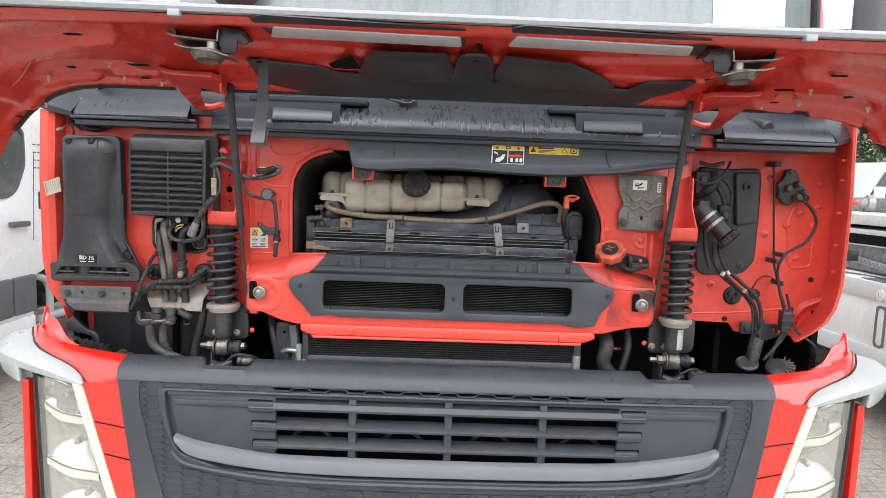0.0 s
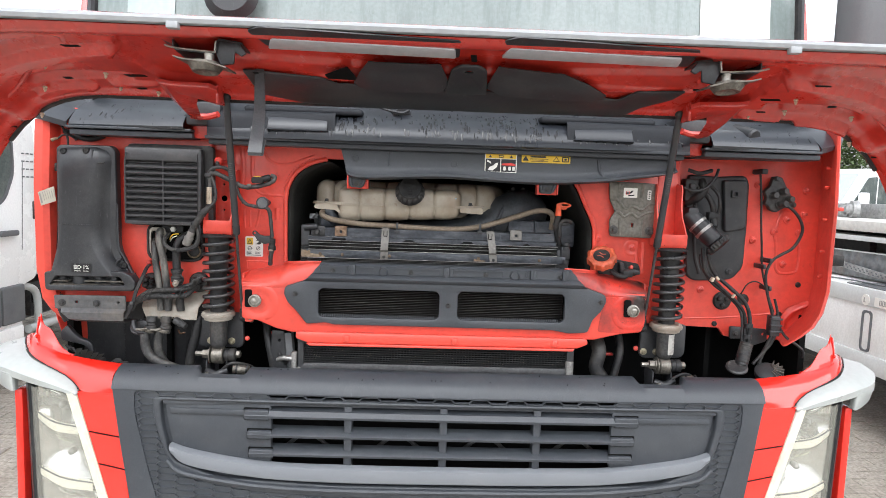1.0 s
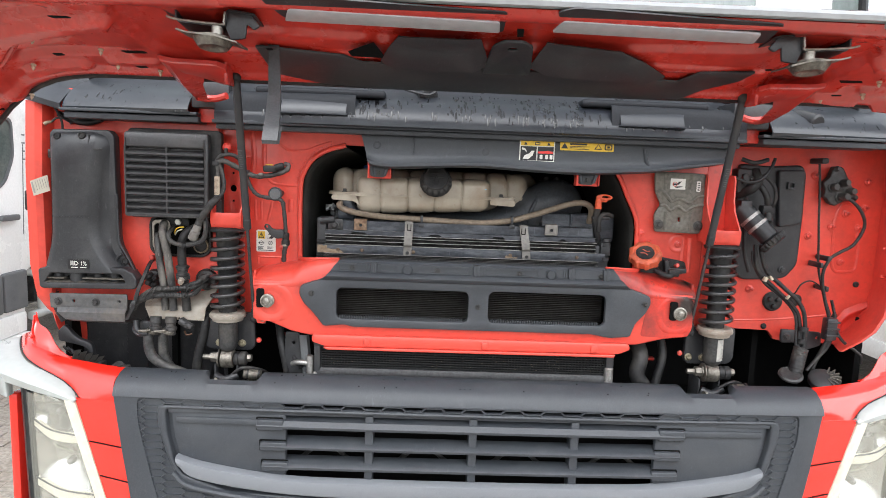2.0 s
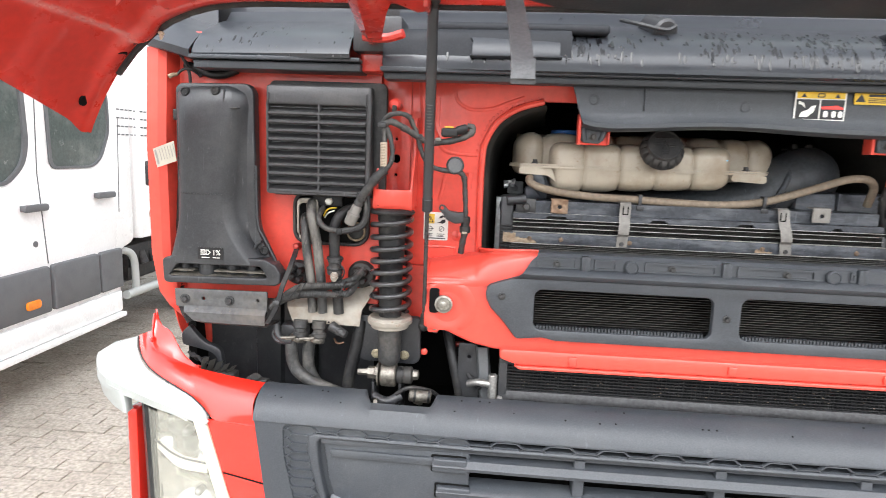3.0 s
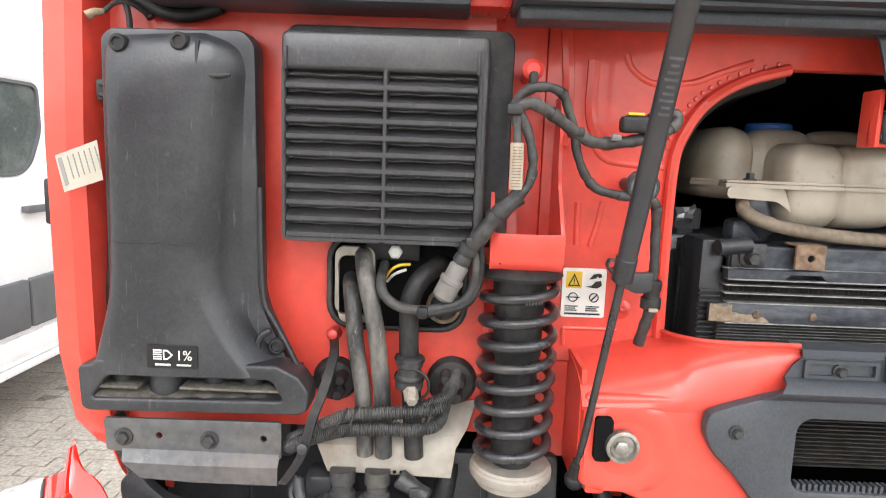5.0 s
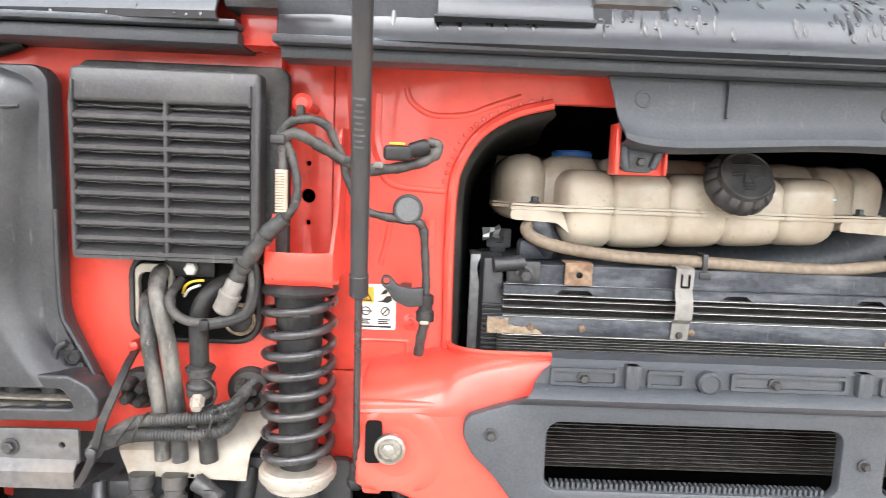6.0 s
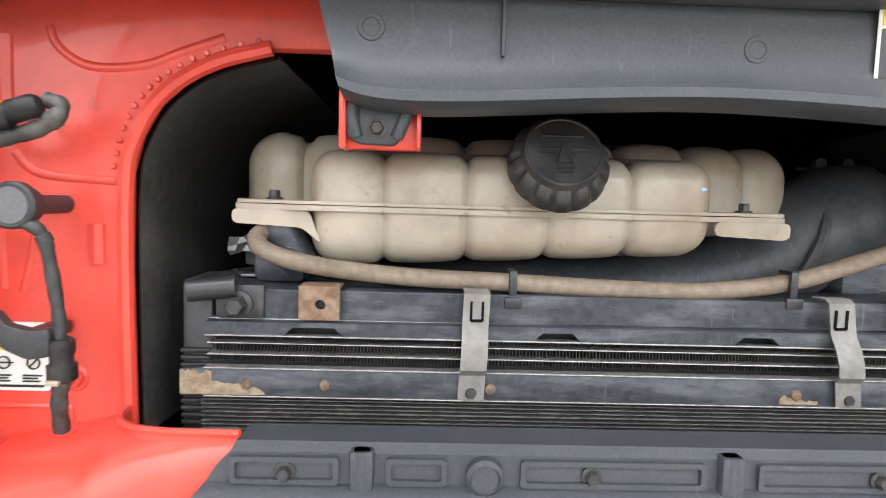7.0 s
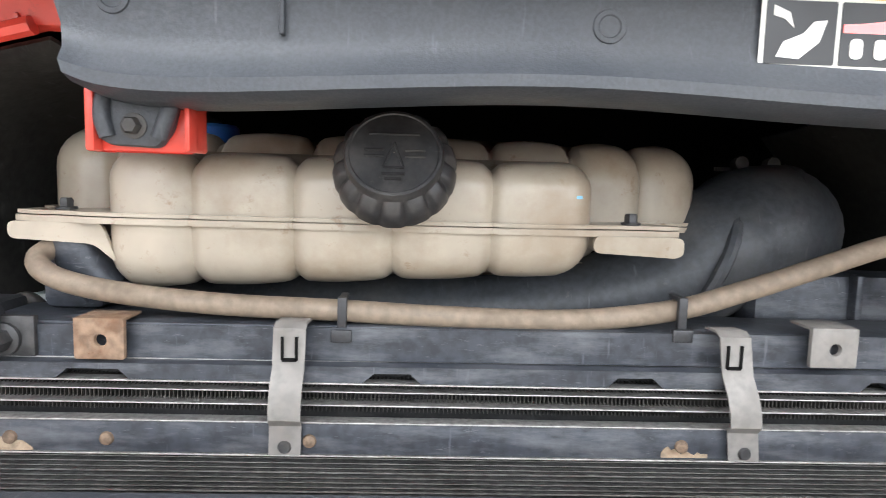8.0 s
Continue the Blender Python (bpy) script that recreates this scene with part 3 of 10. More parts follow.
    for z, dy in ((top, 0.0), (top - 0.004, -0.0006), (1.536, -0.0010), (1.526, 0.002), (1.520, 0.009)):
        rows.append([(cx + 0.039 * u, 2.095 + dy - 0.010 * (1 - u * u), z) for u in (-1, -0.92, -0.7, -0.4, 0, 0.4, 0.7, 0.92, 1)])
    sheet(bm, rows, 0.003)
    box(bm, x0 + 0.002, x1 - 0.002, 2.096, 2.186, 1.530, 1.534)
    lathe(bm, [(0.034, 0), (0.042, 0.003), (0.042, 0.008), (0.034, 0.012)], (cx, 2.129, 1.5165), (0, 0, 1), 28)
    part("spring_cup", bm, RED, cab)
    part("cup_slot", box(bm_new(), cx - 0.030, cx - 0.020, 2.0880, 2.0915, 1.5285, 1.5305), VOID, cab)
    # closing plate between the spring wall and the cross member
    part("end_plate", box(bm_new(), min(s * 0.6005, s * 0.6065), max(s * 0.6005, s * 0.6065), 2.1045, 2.1995, 1.262, 1.408), RED if s < 0 else RED_GRIME, cab)
    # wall behind the spring, under the perch
    bm = bm_new()
    x2, x3 = sorted((s * 0.607, s * 0.6550))
    box(bm, x2, x3, 2.1865, 2.1945, 1.262, 1.389)
    part("spring_wall", bm, RED, cab)
    # dark plate behind the damper foot
    bm = bm_new()
    plate(bm, rounded([(s * a, z) for a, z in ((0.618, 1.277), (0.760, 1.277), (0.760, 1.186), (0.746, 1.170), (0.628, 1.168), (0.616, 1.18))][::s], 0.01), 2.152, 2.165, bev=0.003)
    part("damper_bracket", bm, PLASTIC, cab)
    bm = bm_new()
    for x in (-0.716, -0.652) if s < 0 else (0.628, 0.668):
        bolt(bm, (x, 2.151, 1.189), 0.0075)
    part("bracket_bolt", bm, mat("yellow_zinc", (0.40, 0.36, 0.26), 0.4, 0.8, dirt=(0.10, 0.075, 0.05), amount=0.7, dirt_scale=40), cab)
    bm = bm_new()
    for dx in (-0.052, 0.052):
        lathe(bm, [(0.008, 0), (0.0065, 0.004), (0.004, 0.005)], (s * 0.683 + dx * 1.42, 2.166, 1.195), (dx * 6, -1, 0.1), 14)
    part("red_lug", bm, RED, cab)

# studs and small plugs in the red panels
for x, y, z in ((1.011, 2.26, 1.724), (1.008, 2.26, 1.543), (1.115, 2.26, 1.613), (1.076, 2.26, 1.573), (1.159, 2.26, 1.572), (1.115, 2.26, 1.468), (1.171, 2.26, 1.632), (1.173, 2.26, 1.710), (0.846, 2.26, 1.375),
                (-0.746, 2.165, 1.317), (-1.14, 2.16, 1.83), (-0.546, 2.187, 1.461), (-0.708, 2.165, 1.436), (-0.690, 2.165, 1.425), (0.585, 2.187, 1.513), (0.475, 2.187, 1.54), (0.568, 2.187, 1.419)):
    boss = part("weld_stud", lathe(bm_new(), [(0.013, 0), (0.012, 0.003), (0.0085, 0.004), (0.0085, 0.010), (0.0065, 0.011)], (x, y, z), (0, -1, 0.1), 14), RED, cab)
    part("stud_tip", lathe(bm_new(), [(0.0048, 0.010), (0.0048, 0.016), (0.003, 0.017)], (x, y, z), (0, -1, 0.1), 10), RED_GRIME, boss)
bm = bm_new()
for x, z in ((1.171, 1.40), (0.90, 1.262), (1.115, 1.30)):
    lathe(bm, [(0.009, 0), (0.009, 0.003), (0.006, 0.006)], (x, 2.26, z), (0, -1, 0), 14)
part("black_plug", bm, RUBBER, cab)
# crease and pressed loop in the panel, and the hollow in its lower corner
bm = bm_new()
tube(bm, [(0.796, 2.262, 1.277), (0.935, 2.262, 1.284), (1.113, 2.262, 1.304)], 0.004, 8, 4)
part("pressed_bead", bm, RED, cab)
bm = bm_new()
tube(bm, [(1.140, 2.262, 1.64), (1.108, 2.262, 1.645), (1.095, 2.262, 1.631), (1.085, 2.262, 1.600), (1.080, 2.262, 1.565), (1.086, 2.262, 1.53), (1.089, 2.262, 1.467), (1.098, 2.262, 1.443), (1.115, 2.262, 1.436), (1.155, 2.262, 1.441), (1.164, 2.262, 1.46), (1.165, 2.262, 1.515), (1.158, 2.262, 1.545), (1.163, 2.262, 1.577)], 0.006, 8, 5)
part("pressed_bead", bm, RED, cab)
bm = bm_new()
loft(bm, [[(1.222, 2.250, 1.356), (1.185, 2.256, 1.342), (1.142, 2.2575, 1.322), (1.120, 2.2575, 1.290), (1.124, 2.2575, 1.262)],
          [(1.226, 2.236, 1.346), (1.190, 2.240, 1.330), (1.150, 2.245, 1.310), (1.128, 2.249, 1.282), (1.131, 2.250, 1.258)],
          [(1.224, 2.244, 1.330), (1.192, 2.252, 1.314), (1.158, 2.256, 1.292), (1.140, 2.257, 1.270), (1.140, 2.257, 1.250)],
          [(1.214, 2.250, 1.300), (1.190, 2.256, 1.284), (1.166, 2.2575, 1.268), (1.152, 2.2575, 1.252), (1.150, 2.2575, 1.240)]], 4)
# the darker grimed red puts the hollow's shade into the colour
part("pressed_hollow", bm, RED_GRIME, cab)
# flat black boxes put the shade of the lower bay into colour
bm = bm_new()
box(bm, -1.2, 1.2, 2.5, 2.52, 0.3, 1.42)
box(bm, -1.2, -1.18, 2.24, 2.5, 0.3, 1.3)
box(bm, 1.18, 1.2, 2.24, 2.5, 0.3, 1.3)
part("bay_shade_backing", bm, VOID, cab)
# unseen panel added to stop light rising into the bay
part("light_block_panel", box(bm_new(), -1.21, 1.21, 2.13, 2.498, 0.96, 0.985), VOID, cab, "black panel added below the bay to keep light out")

# cross member between the dampers
bm = bm_new()
plate(bm, rounded([(-0.605, 1.385), (-0.40, 1.388), (-0.372, 1.436), (-0.36, 1.446), (0.34, 1.446), (0.352, 1.436), (0.385, 1.388), (0.605, 1.38), (0.605, 1.29), (0.595, 1.262),
                   (0.53, 1.255), (0.45, 1.235), (-0.45, 1.235), (-0.50, 1.245), (-0.565, 1.272), (-0.605, 1.275)], 0.008), 2.088, 2.104,
      [rr(-0.40, 0.38, 1.275, 1.386, 0.02)], bev=0.006, seg=3)
plate(bm, rounded([(-0.440, 1.243), (0.425, 1.243), (0.432, 1.226), (0.40, 1.212), (-0.405, 1.210), (-0.442, 1.222)], 0.008), 2.07, 2.12, bev=0.005)
for x in (-0.30, 0.02, 0.32):
    box(bm, x, x + 0.018, 2.064, 2.075, 1.216, 1.236, 0.004)
part("cross_member", bm, RED, cab)
# ledge running from the wall over the bulged end, edged by a curled flange
STEP = ((0, 0), (0.20, 0.03), (0.42, 0.09), (0.62, 0.20), (0.78, 0.34), (0.90, 0.55), (0.97, 0.74), (1.0, 0.88), (0.972, 1.0))
for s, k in ((-1, 1.0), (1, 0.95)):
    plan = smooth_line([(s * k * 0.497, 2.186, 0), (s * k * 0.490, 2.150, 0), (s * k * 0.470, 2.120, 0), (s * k * 0.432, 2.102, 0), (s * k * 0.372, 2.092, 0)], 4)
    n = len(plan) - 1
    keys = [((s * x, 2.188, 1.430 - 0.22 * (x - 0.5)), (s * x, 2.0862, 1.366)) for x in (0.608, 0.575, 0.54, 0.512)]
    for i, p in enumerate(plan):
        u = i / n
        keys.append(((p.x, p.y, 1.428 + 0.014 * u), (p.x + s * 0.012 * math.sin(math.pi * u), 2.0862 - 0.002 * u, 1.366 + 0.010 * u)))
    rows = [[(a[0] + (b[0] - a[0]) * v, a[1] + (b[1] - a[1]) * v, a[2] + (b[2] - a[2]) * w) for v, w in STEP] for a, b in keys]
    for _ in range(10):
        rows = [rows[0]] + [[q if j == 0 else tuple((p[c] + 2 * q[c] + r[c]) / 4 for c in range(3)) for j, (p, q, r) in enumerate(zip(rows[i - 1], rows[i], rows[i + 1]))] for i in range(1, len(rows) - 1)] + [rows[-1]]
    bm = bm_new()
    sheet(bm, rows, 0.003)
    part("end_bulge", bm, RED if s < 0 else RED_GRIME, cab)
    bm = bm_new()
    sheet(bm, [[p + Vector((0, 0, z0 + (z1 - z0) * i / n)) for i, p in enumerate(plan)] for z0, z1 in ((1.415, 1.438), (1.425, 1.443), (1.436, 1.449))], 0.003)
    tube(bm, [p + Vector((0, 0, 1.436 + 0.013 * i / n)) for i, p in enumerate(plan)], 0.0035, 6, 1)
    part("rolled_lip", bm, RED, cab)
part("grimy_end", plate(bm_new(), rounded([(0.478, 1.368), (0.603, 1.368), (0.603, 1.29), (0.593, 1.266), (0.53, 1.259), (0.46, 1.262)], 0.01), 2.0866, 2.0878), RED_GRIME, cab, "red paint smeared with black grease")
part("lower_layer", plate(bm_new(), rounded([(-0.41, 1.2095), (0.39, 1.2115), (0.385, 1.204), (-0.40, 1.202)], 0.003), 2.066, 2.112, bev=0.002), RED, cab)
# striker pins, each in a round pressed dish
for s in (-1, 1):
    dish = lathe(bm_new(), [(0.062, 0.0), (0.055, 0.0024), (0.048, 0.0030), (0.040, 0.0022), (0.034, 0.0006), (0.030, 0.0004)], (s * 0.556, 2.0885, 1.322), (0, -1, 0), 36)
    for v in dish.verts:
        v.co.z = min(max(v.co.z, 1.272), 1.372)
        v.co.x = s * min(s * v.co.x, 0.602)
    part("pressed_dish", dish, RED if s < 0 else RED_GRIME, cab)
    bm = bm_new()
    # black plate, the slot's shade put into its colour
    plate(bm, rounded([(s * 0.565 - 0.028, 1.31), (s * 0.565 - 0.008, 1.31), (s * 0.565 - 0.008, 1.362), (s * 0.565 - 0.028, 1.362)], 0.006), 2.080, 2.09)
    part("pin_slot", bm, VOID, cab)
    pin = part("striker_pin", lathe(bm_new(), [(0.021, 0), (0.022, 0.006), (0.019, 0.008), (0.016, 0.012), (0.016, 0.020), (0.0185, 0.021), (0.0185, 0.030), (0.015, 0.031), (0.013, 0.027), (0.007, 0.027)], (s * 0.564, 2.104, 1.330), (s * -0.05, -1, 0), 24), STEEL, cab, "zinc-plated hatch striker pin")
    bm = bm_new()
    lathe(bm, [(0.008, 0), (0.008, 0.005), (0.006, 0.006)], (s * 0.564, 2.076, 1.330), (0, -1, 0), 6)
    part("bolt_head", bm, STEEL, pin)

# windscreen, pillars and mirror
bm = bm_new()
sheet(bm, [[(x, 2.24 + 0.10 * (z - 1.95) + 0.05 * abs(x) ** 4, z) for x in [-1.15 + 0.115 * i for i in range(21)]] for z in (2.06, 2.2, 2.5, 2.8)])
part("windscreen", bm, WINDSCREEN, cab, "windscreen with rain streaks, pale reflection put into its colour")
for s in (-1, 1):
    bm = bm_new()
    sheet(bm, [[(s * x, y + 0.10 * (z - 1.95), z) for x, y in ((1.145, 2.325), (1.15, 2.315), (1.165, 2.32), (1.17, 2.335))] for z in (1.9, 2.2, 2.5, 2.85)], 0.01)
    part("windscreen_seal", bm, RUBBER, cab)
    bm = bm_new()
    sheet(bm, [[(s * x, y + 0.10 * (z - 1.95), z) for x, y in ((1.17, 2.33), (1.19, 2.345), (1.215, 2.40), (1.23, 2.62))] for z in (1.88, 2.2, 2.5, 2.85)], 0.01)
    part("windscreen_pillar", bm, PLASTIC, cab)
# two pale strips laid on the outer face of the windscreen
for x0, x1, m in ((0.795, 1.045, WHITE), (-1.035, -0.875, mat("pale_teal_grey", (0.42, 0.50, 0.50), 0.15))):
    bm = bm_new()
    sheet(bm, [[(x, 2.236 + 0.10 * (z - 1.95) + 0.05 * abs(x) ** 4, z) for x in [x0 + (x1 - x0) * i / 6 for i in range(7)]] for z in (2.07, 2.2, 2.5, 2.78)], -0.001)
    part("pale_strip", bm, m, cab, "pale strip on the windscreen")
for s in (-1, 1):
    w = new("front_wheel")
    w.parent, w.location = cab, (s * 1.02, 3.0 - 2.3, 0.50)
    bm = bm_new()
    lathe(bm, [(0.29, -0.15), (0.46, -0.155), (0.495, -0.12), (0.50, 0), (0.495, 0.12), (0.46, 0.155), (0.29, 0.15)], (0, 0, 0), (1, 0, 0), 40)
    tyre = part("tyre", bm, RUBBER, None)
    tyre.parent = w
    bm = bm_new()
    lathe(bm, [(0.29, -0.12), (0.28, 0.02), (0.16, 0.03), (0.14, 0.12), (0.05, 0.13)], (0, 0, 0), (s, 0, 0), 32)
    rim = part("rim", bm, DARK_STEEL, None)
    rim.parent = w
bm = bm_new()
box(bm, -1.23, 1.23, 2.45, 4.0, 2.82, 2.9, 0.02)
part("cab_roof", bm, RED_OUT, cab)
for s in (-1, 1):
    side = Matrix(((0, s, 0, s * 1.215), (1, 0, 0, 0), (0, 0, 1, 0), (0, 0, 0, 1)))
    glassy = rounded([(2.52, 1.98), (3.42, 1.95), (3.42, 2.62), (2.66, 2.62)], 0.05)
    bm = bm_new()
    plate(bm, rounded([(2.62, 0.55), (2.42, 1.25), (2.42, 1.92), (2.62, 2.83), (3.58, 2.83), (3.58, 1.10), (3.45, 0.75)], 0.03), 0.03, 0.06, [glassy], bev=0.008, m=side)
    bmesh.ops.recalc_face_normals(bm, faces=bm.faces)
    door = part("cab_door", bm, RED_OUT, cab, "red cab door")
    bm = bm_new()
    plate(bm, glassy, 0.035, 0.04, m=side)
    part("door_window", bm, WINDOW, door)
    bm = bm_new()
    plate(bm, rr(3.26, 3.44, 1.66, 1.71, 0.015), 0.06, 0.085, bev=0.006, m=side)
    part("door_handle", bm, PLASTIC, door)
bm = bm_new()
box(bm, -1.2, 1.2, 3.55, 3.6, 0.9, 2.85)
part("cab_back", bm, RED_OUT, cab)
for s in (1,):
    bm = bm_new()
    box(bm, 1.19, 1.42, 2.1, 2.24, 2.04, 2.45, 0.04, 3)
    tube(bm, [(1.3, 2.2, 2.42), (1.27, 2.35, 2.6), (1.2, 2.45, 2.65)], 0.02)
    m = part("side_mirror", bm, GREY_CLAD, cab, "grey side mirror housing")
bm = bm_new()
lathe(bm, [(0.02, 0), (0.075, 0.012), (0.085, 0.03), (0.06, 0.05)], (-0.68, 2.26, 2.245), (0, -1, 0.1), 24)
part("windscreen_sensor", bm, PLASTIC, cab)

# ---- cowl under the windscreen: dark wet plastic in sections ----
def cowl_section(x0, x1, fade=0.0, n=9, outer=False):
    bm = bm_new()
    prof = [(2.068, 1.803), (2.060, 1.806), (2.060, 1.818), (2.066, 1.834), (2.080, 1.852), (2.103, 1.870), (2.14, 1.889), (2.19, 1.908), (2.235, 1.922), (2.262, 1.95), (2.268, 2.08)]
    if outer:
        prof = [(2.074, 1.822), (2.062, 1.824), (2.060, 1.828), (2.064, 1.836), (2.078, 1.852), (2.10, 1.870), (2.14, 1.891), (2.19, 1.910), (2.235, 1.924), (2.262, 1.95), (2.268, 2.08)]
    rows = []
    for y, z in prof:
        rows.append([(x0 + (x1 - x0) * i / (n - 1), y + (0.038 if outer else 0.06) * abs(x0 + (x1 - x0) * i / (n - 1)) ** 3, z - fade * abs(x0 + (x1 - x0) * i / (n - 1))) for i in range(n)])
    sheet(bm, rows, 0.004)
    return bm


# dark panel added behind the cowl to close bright gaps between its sections
bm = bm_new()
box(bm, -1.235, 1.235, 2.345, 2.36, 1.80, 2.10)
part("cowl_gap_filler", bm, PLASTIC, cab)
cowl = thing("cowl_panel", "dark wet plastic cowl panel with rain drops under the windscreen", "cowl panel", (0, 2.1, 1.8))
part("centre_section", cowl_section(-0.70, 0.70, 0, 25), COWL, cowl)
part("outer_section", cowl_section(-1.108, -0.768, outer=True), COWL_OUTER, cowl)
part("outer_section", cowl_section(0.768, 1.108, outer=True), COWL_OUTER, cowl)
for s in (-1, 1):
    bm = bm_new()
    edge = soft_line([(1.112, 2.112, 1.828), (1.16, 2.132, 1.838), (1.21, 2.170, 1.854), (1.25, 2.225, 1.872)] if s > 0 else [(1.112, 2.108, 1.828), (1.150, 2.106, 1.838), (1.190, 2.108, 1.848), (1.222, 2.118, 1.857), (1.240, 2.140, 1.863)], 4)
    sheet(bm, [[Vector((s * p.x, p.y + dy, p.z + dz)) for p in edge] for dy, dz in ((0.012, -0.008), (0.0, -0.006), (-0.003, 0.004), (0.004, 0.010), (0.03, 0.030), (0.08, 0.055), (0.14, 0.075), (0.15, 0.20))], 0.004)
    part("corner_cap", bm, COWL_OUTER, cowl)
    # stepped rain gutter under the outer section
    bm = bm_new()
    x0, x1 = sorted((s * 1.105, s * 0.75))
    box(bm, x0, x1, 2.085, 2.2, 1.815, 1.823, 0.002)
    box(bm, x0 + 0.006, x1, 2.095, 2.2, 1.797, 1.813, 0.003)
    part("rain_gutter", bm, TRIM, cowl)
    # raised number-plate shaped pads, wet
    bm = bm_new()
    x0, x1 = sorted((s * 0.353, s * 0.528))
    t0 = [[(x, y, z) for x in (x0 + a * 0.004, x1 - a * 0.004)] for a, y, z in ((0, 2.066, 1.824), (0, 2.0545, 1.828), (1, 2.0545, 1.832), (1, 2.070, 1.860), (0, 2.075, 1.865), (0, 2.10, 1.862))]
    sheet(bm, t0, 0.004)
    part("raised_pad", bm, COWL, cowl)
    bm = bm_new()
    x0, x1 = sorted((s * 0.26, s * 0.60))
    box(bm, x0, x1, 2.09, 2.16, 1.878, 1.898, 0.008, 3)
    part("raised_ledge", bm, COWL_MATT, cowl)
for s in (-1, 1):
    bm = bm_new()
    sheet(bm, [[(s * x, y + 0.06 * x ** 3, z) for x in (0.335, 0.40, 0.47, 0.54, 0.61, 0.702)] for y, z in ((2.060, 1.806), (2.057, 1.812), (2.060, 1.830), (2.066, 1.858), (2.069, 1.872), (2.078, 1.882), (2.10, 1.886))], 0.004)
    part("step_panel", bm, COWL_MATT, cowl)
# gutter strip along the centre
bm = bm_new()
box(bm, -0.705, 0.70, 2.068, 2.15, 1.797, 1.806, 0.002)
box(bm, -0.70, 0.69, 2.085, 2.13, 1.783, 1.797, 0.003)
part("gutter_strip", bm, TRIM, cowl)
# washer nozzle housing with its hose
bm = bm_new()
cyl(bm, (-0.165, 2.20, 1.915), (-0.145, 2.13, 1.892), 0.026, 24, bev=0.005)
tube(bm, [(-0.23, 2.16, 1.92), (-0.20, 2.12, 1.905), (-0.15, 2.118, 1.895), (-0.128, 2.13, 1.905)], 0.004, 8)
part("washer_nozzle", bm, PLASTIC, cowl)
bm = bm_new()
cyl(bm, (0.885, 2.19, 1.885), (0.91, 2.11, 1.86), 0.024, 20, bev=0.005)
part("washer_nozzle", bm, PLASTIC, cowl)
# rain drops
rnd = random.Random(4)
bm = bm_new()
prof = [(2.060, 1.818), (2.066, 1.834), (2.080, 1.852), (2.103, 1.870), (2.14, 1.889), (2.19, 1.908)]
for i in range(620):
    x = rnd.uniform(-0.68, 0.68) if i % 8 else rnd.choice((-1, 1)) * rnd.uniform(0.77, 1.09)
    if rnd.random() < 0.45 and i % 8:
        x = rnd.choice((-0.05, 0.02, 0.10, 0.16, 0.24, -0.3, 0.42, -0.45, -0.5)) + rnd.uniform(-0.03, 0.03)
    u = rnd.uniform(0.2, 4.4)
    k = int(u)
    (ya, za), (yb, zb) = prof[k], prof[k + 1]
    y, z = ya + (yb - ya) * (u - k) + (0.038 if abs(x) > 0.76 else 0.06) * abs(x) ** 3, za + (zb - za) * (u - k)
    L = rnd.choice((0.004, 0.006, 0.010, 0.018, 0.026))
    w = rnd.uniform(0.0012, 0.0030)
    d = (Vector((0, yb - ya, zb - za)).normalized() + Vector((rnd.uniform(-0.08, 0.08), 0, 0))).normalized()
    out = Vector((0, -(zb - za), yb - ya)).normalized()
    p = Vector((x, y, z)) + out * (0.0056 if abs(x) > 0.76 else 0.0046)
    ring_pts = []
    for t in range(8):
        a = math.pi * t / 4
        ring_pts.append(bm.verts.new(p + d * (L / 2) * math.sin(a) + Vector((1, 0, 0)) * w * math.cos(a)))
    top = bm.verts.new(p + out * 0.0012)
    for t in range(8):
        bm.faces.new((ring_pts[t], ring_pts[(t + 1) % 8], top))
part("rain_drop", bm, DROP, cowl)["kind"] = "stuff"
for s in (-1, 1):
    bm = bm_new()
    box(bm, min(s * 0.705, s * 0.755), max(s * 0.705, s * 0.755), 2.115, 2.19, 1.80, 1.87, 0.004)
    part("hinge_bracket", bm, RED_IN, cab)
    bm = bm_new()
    box(bm, min(s * 0.665, s * 0.764), max(s * 0.665, s * 0.764), 2.085, 2.20, 1.835, 1.905, 0.006)
    part("hinge_cover", bm, PLASTIC, cab)

# ---- shield under the cowl, with its labels ----
shield = thing("splash_shield", "charcoal plastic splash shield with warning labels below the cowl", "shield", (0, 2.1, 1.7))
bm = bm_new()
top = 1.784
pts = [(-0.322, -0.30, 1.705), (-0.29, -0.285, 1.697), (-0.24, -0.24, 1.694), (-0.15, -0.15, 1.70), (-0.03, -0.03, 1.708), (0.06, 0.06, 1.705), (0.16, 0.16, 1.699),
       (0.28, 0.28, 1.697), (0.34, 0.34, 1.700), (0.40, 0.40, 1.705), (0.47, 0.47, 1.708), (0.55, 0.55, 1.725), (0.63, 0.63, 1.733), (0.675, 0.675, 1.745)]
pts = [tuple(p) for p in soft_line(pts, 5)]
rows = []
for u, dy in ((0, 0), (0.02, -0.003), (0.3, -0.006), (0.55, -0.006), (0.72, -0.012), (0.84, -0.022), (0.93, -0.022), (0.98, -0.014), (1.0, 0.0), (1.0, 0.02)):
    rows.append([(a + (b - a) * u, 2.112 + dy, top + (z - top) * u) for a, b, z in pts])
sheet(bm, rows, 0.003)
part("shield_panel", bm, TRIM, shield)
bm = bm_new()
box(bm, -0.183, -0.180, 2.101, 2.108, 1.738, 1.782, 0.001)
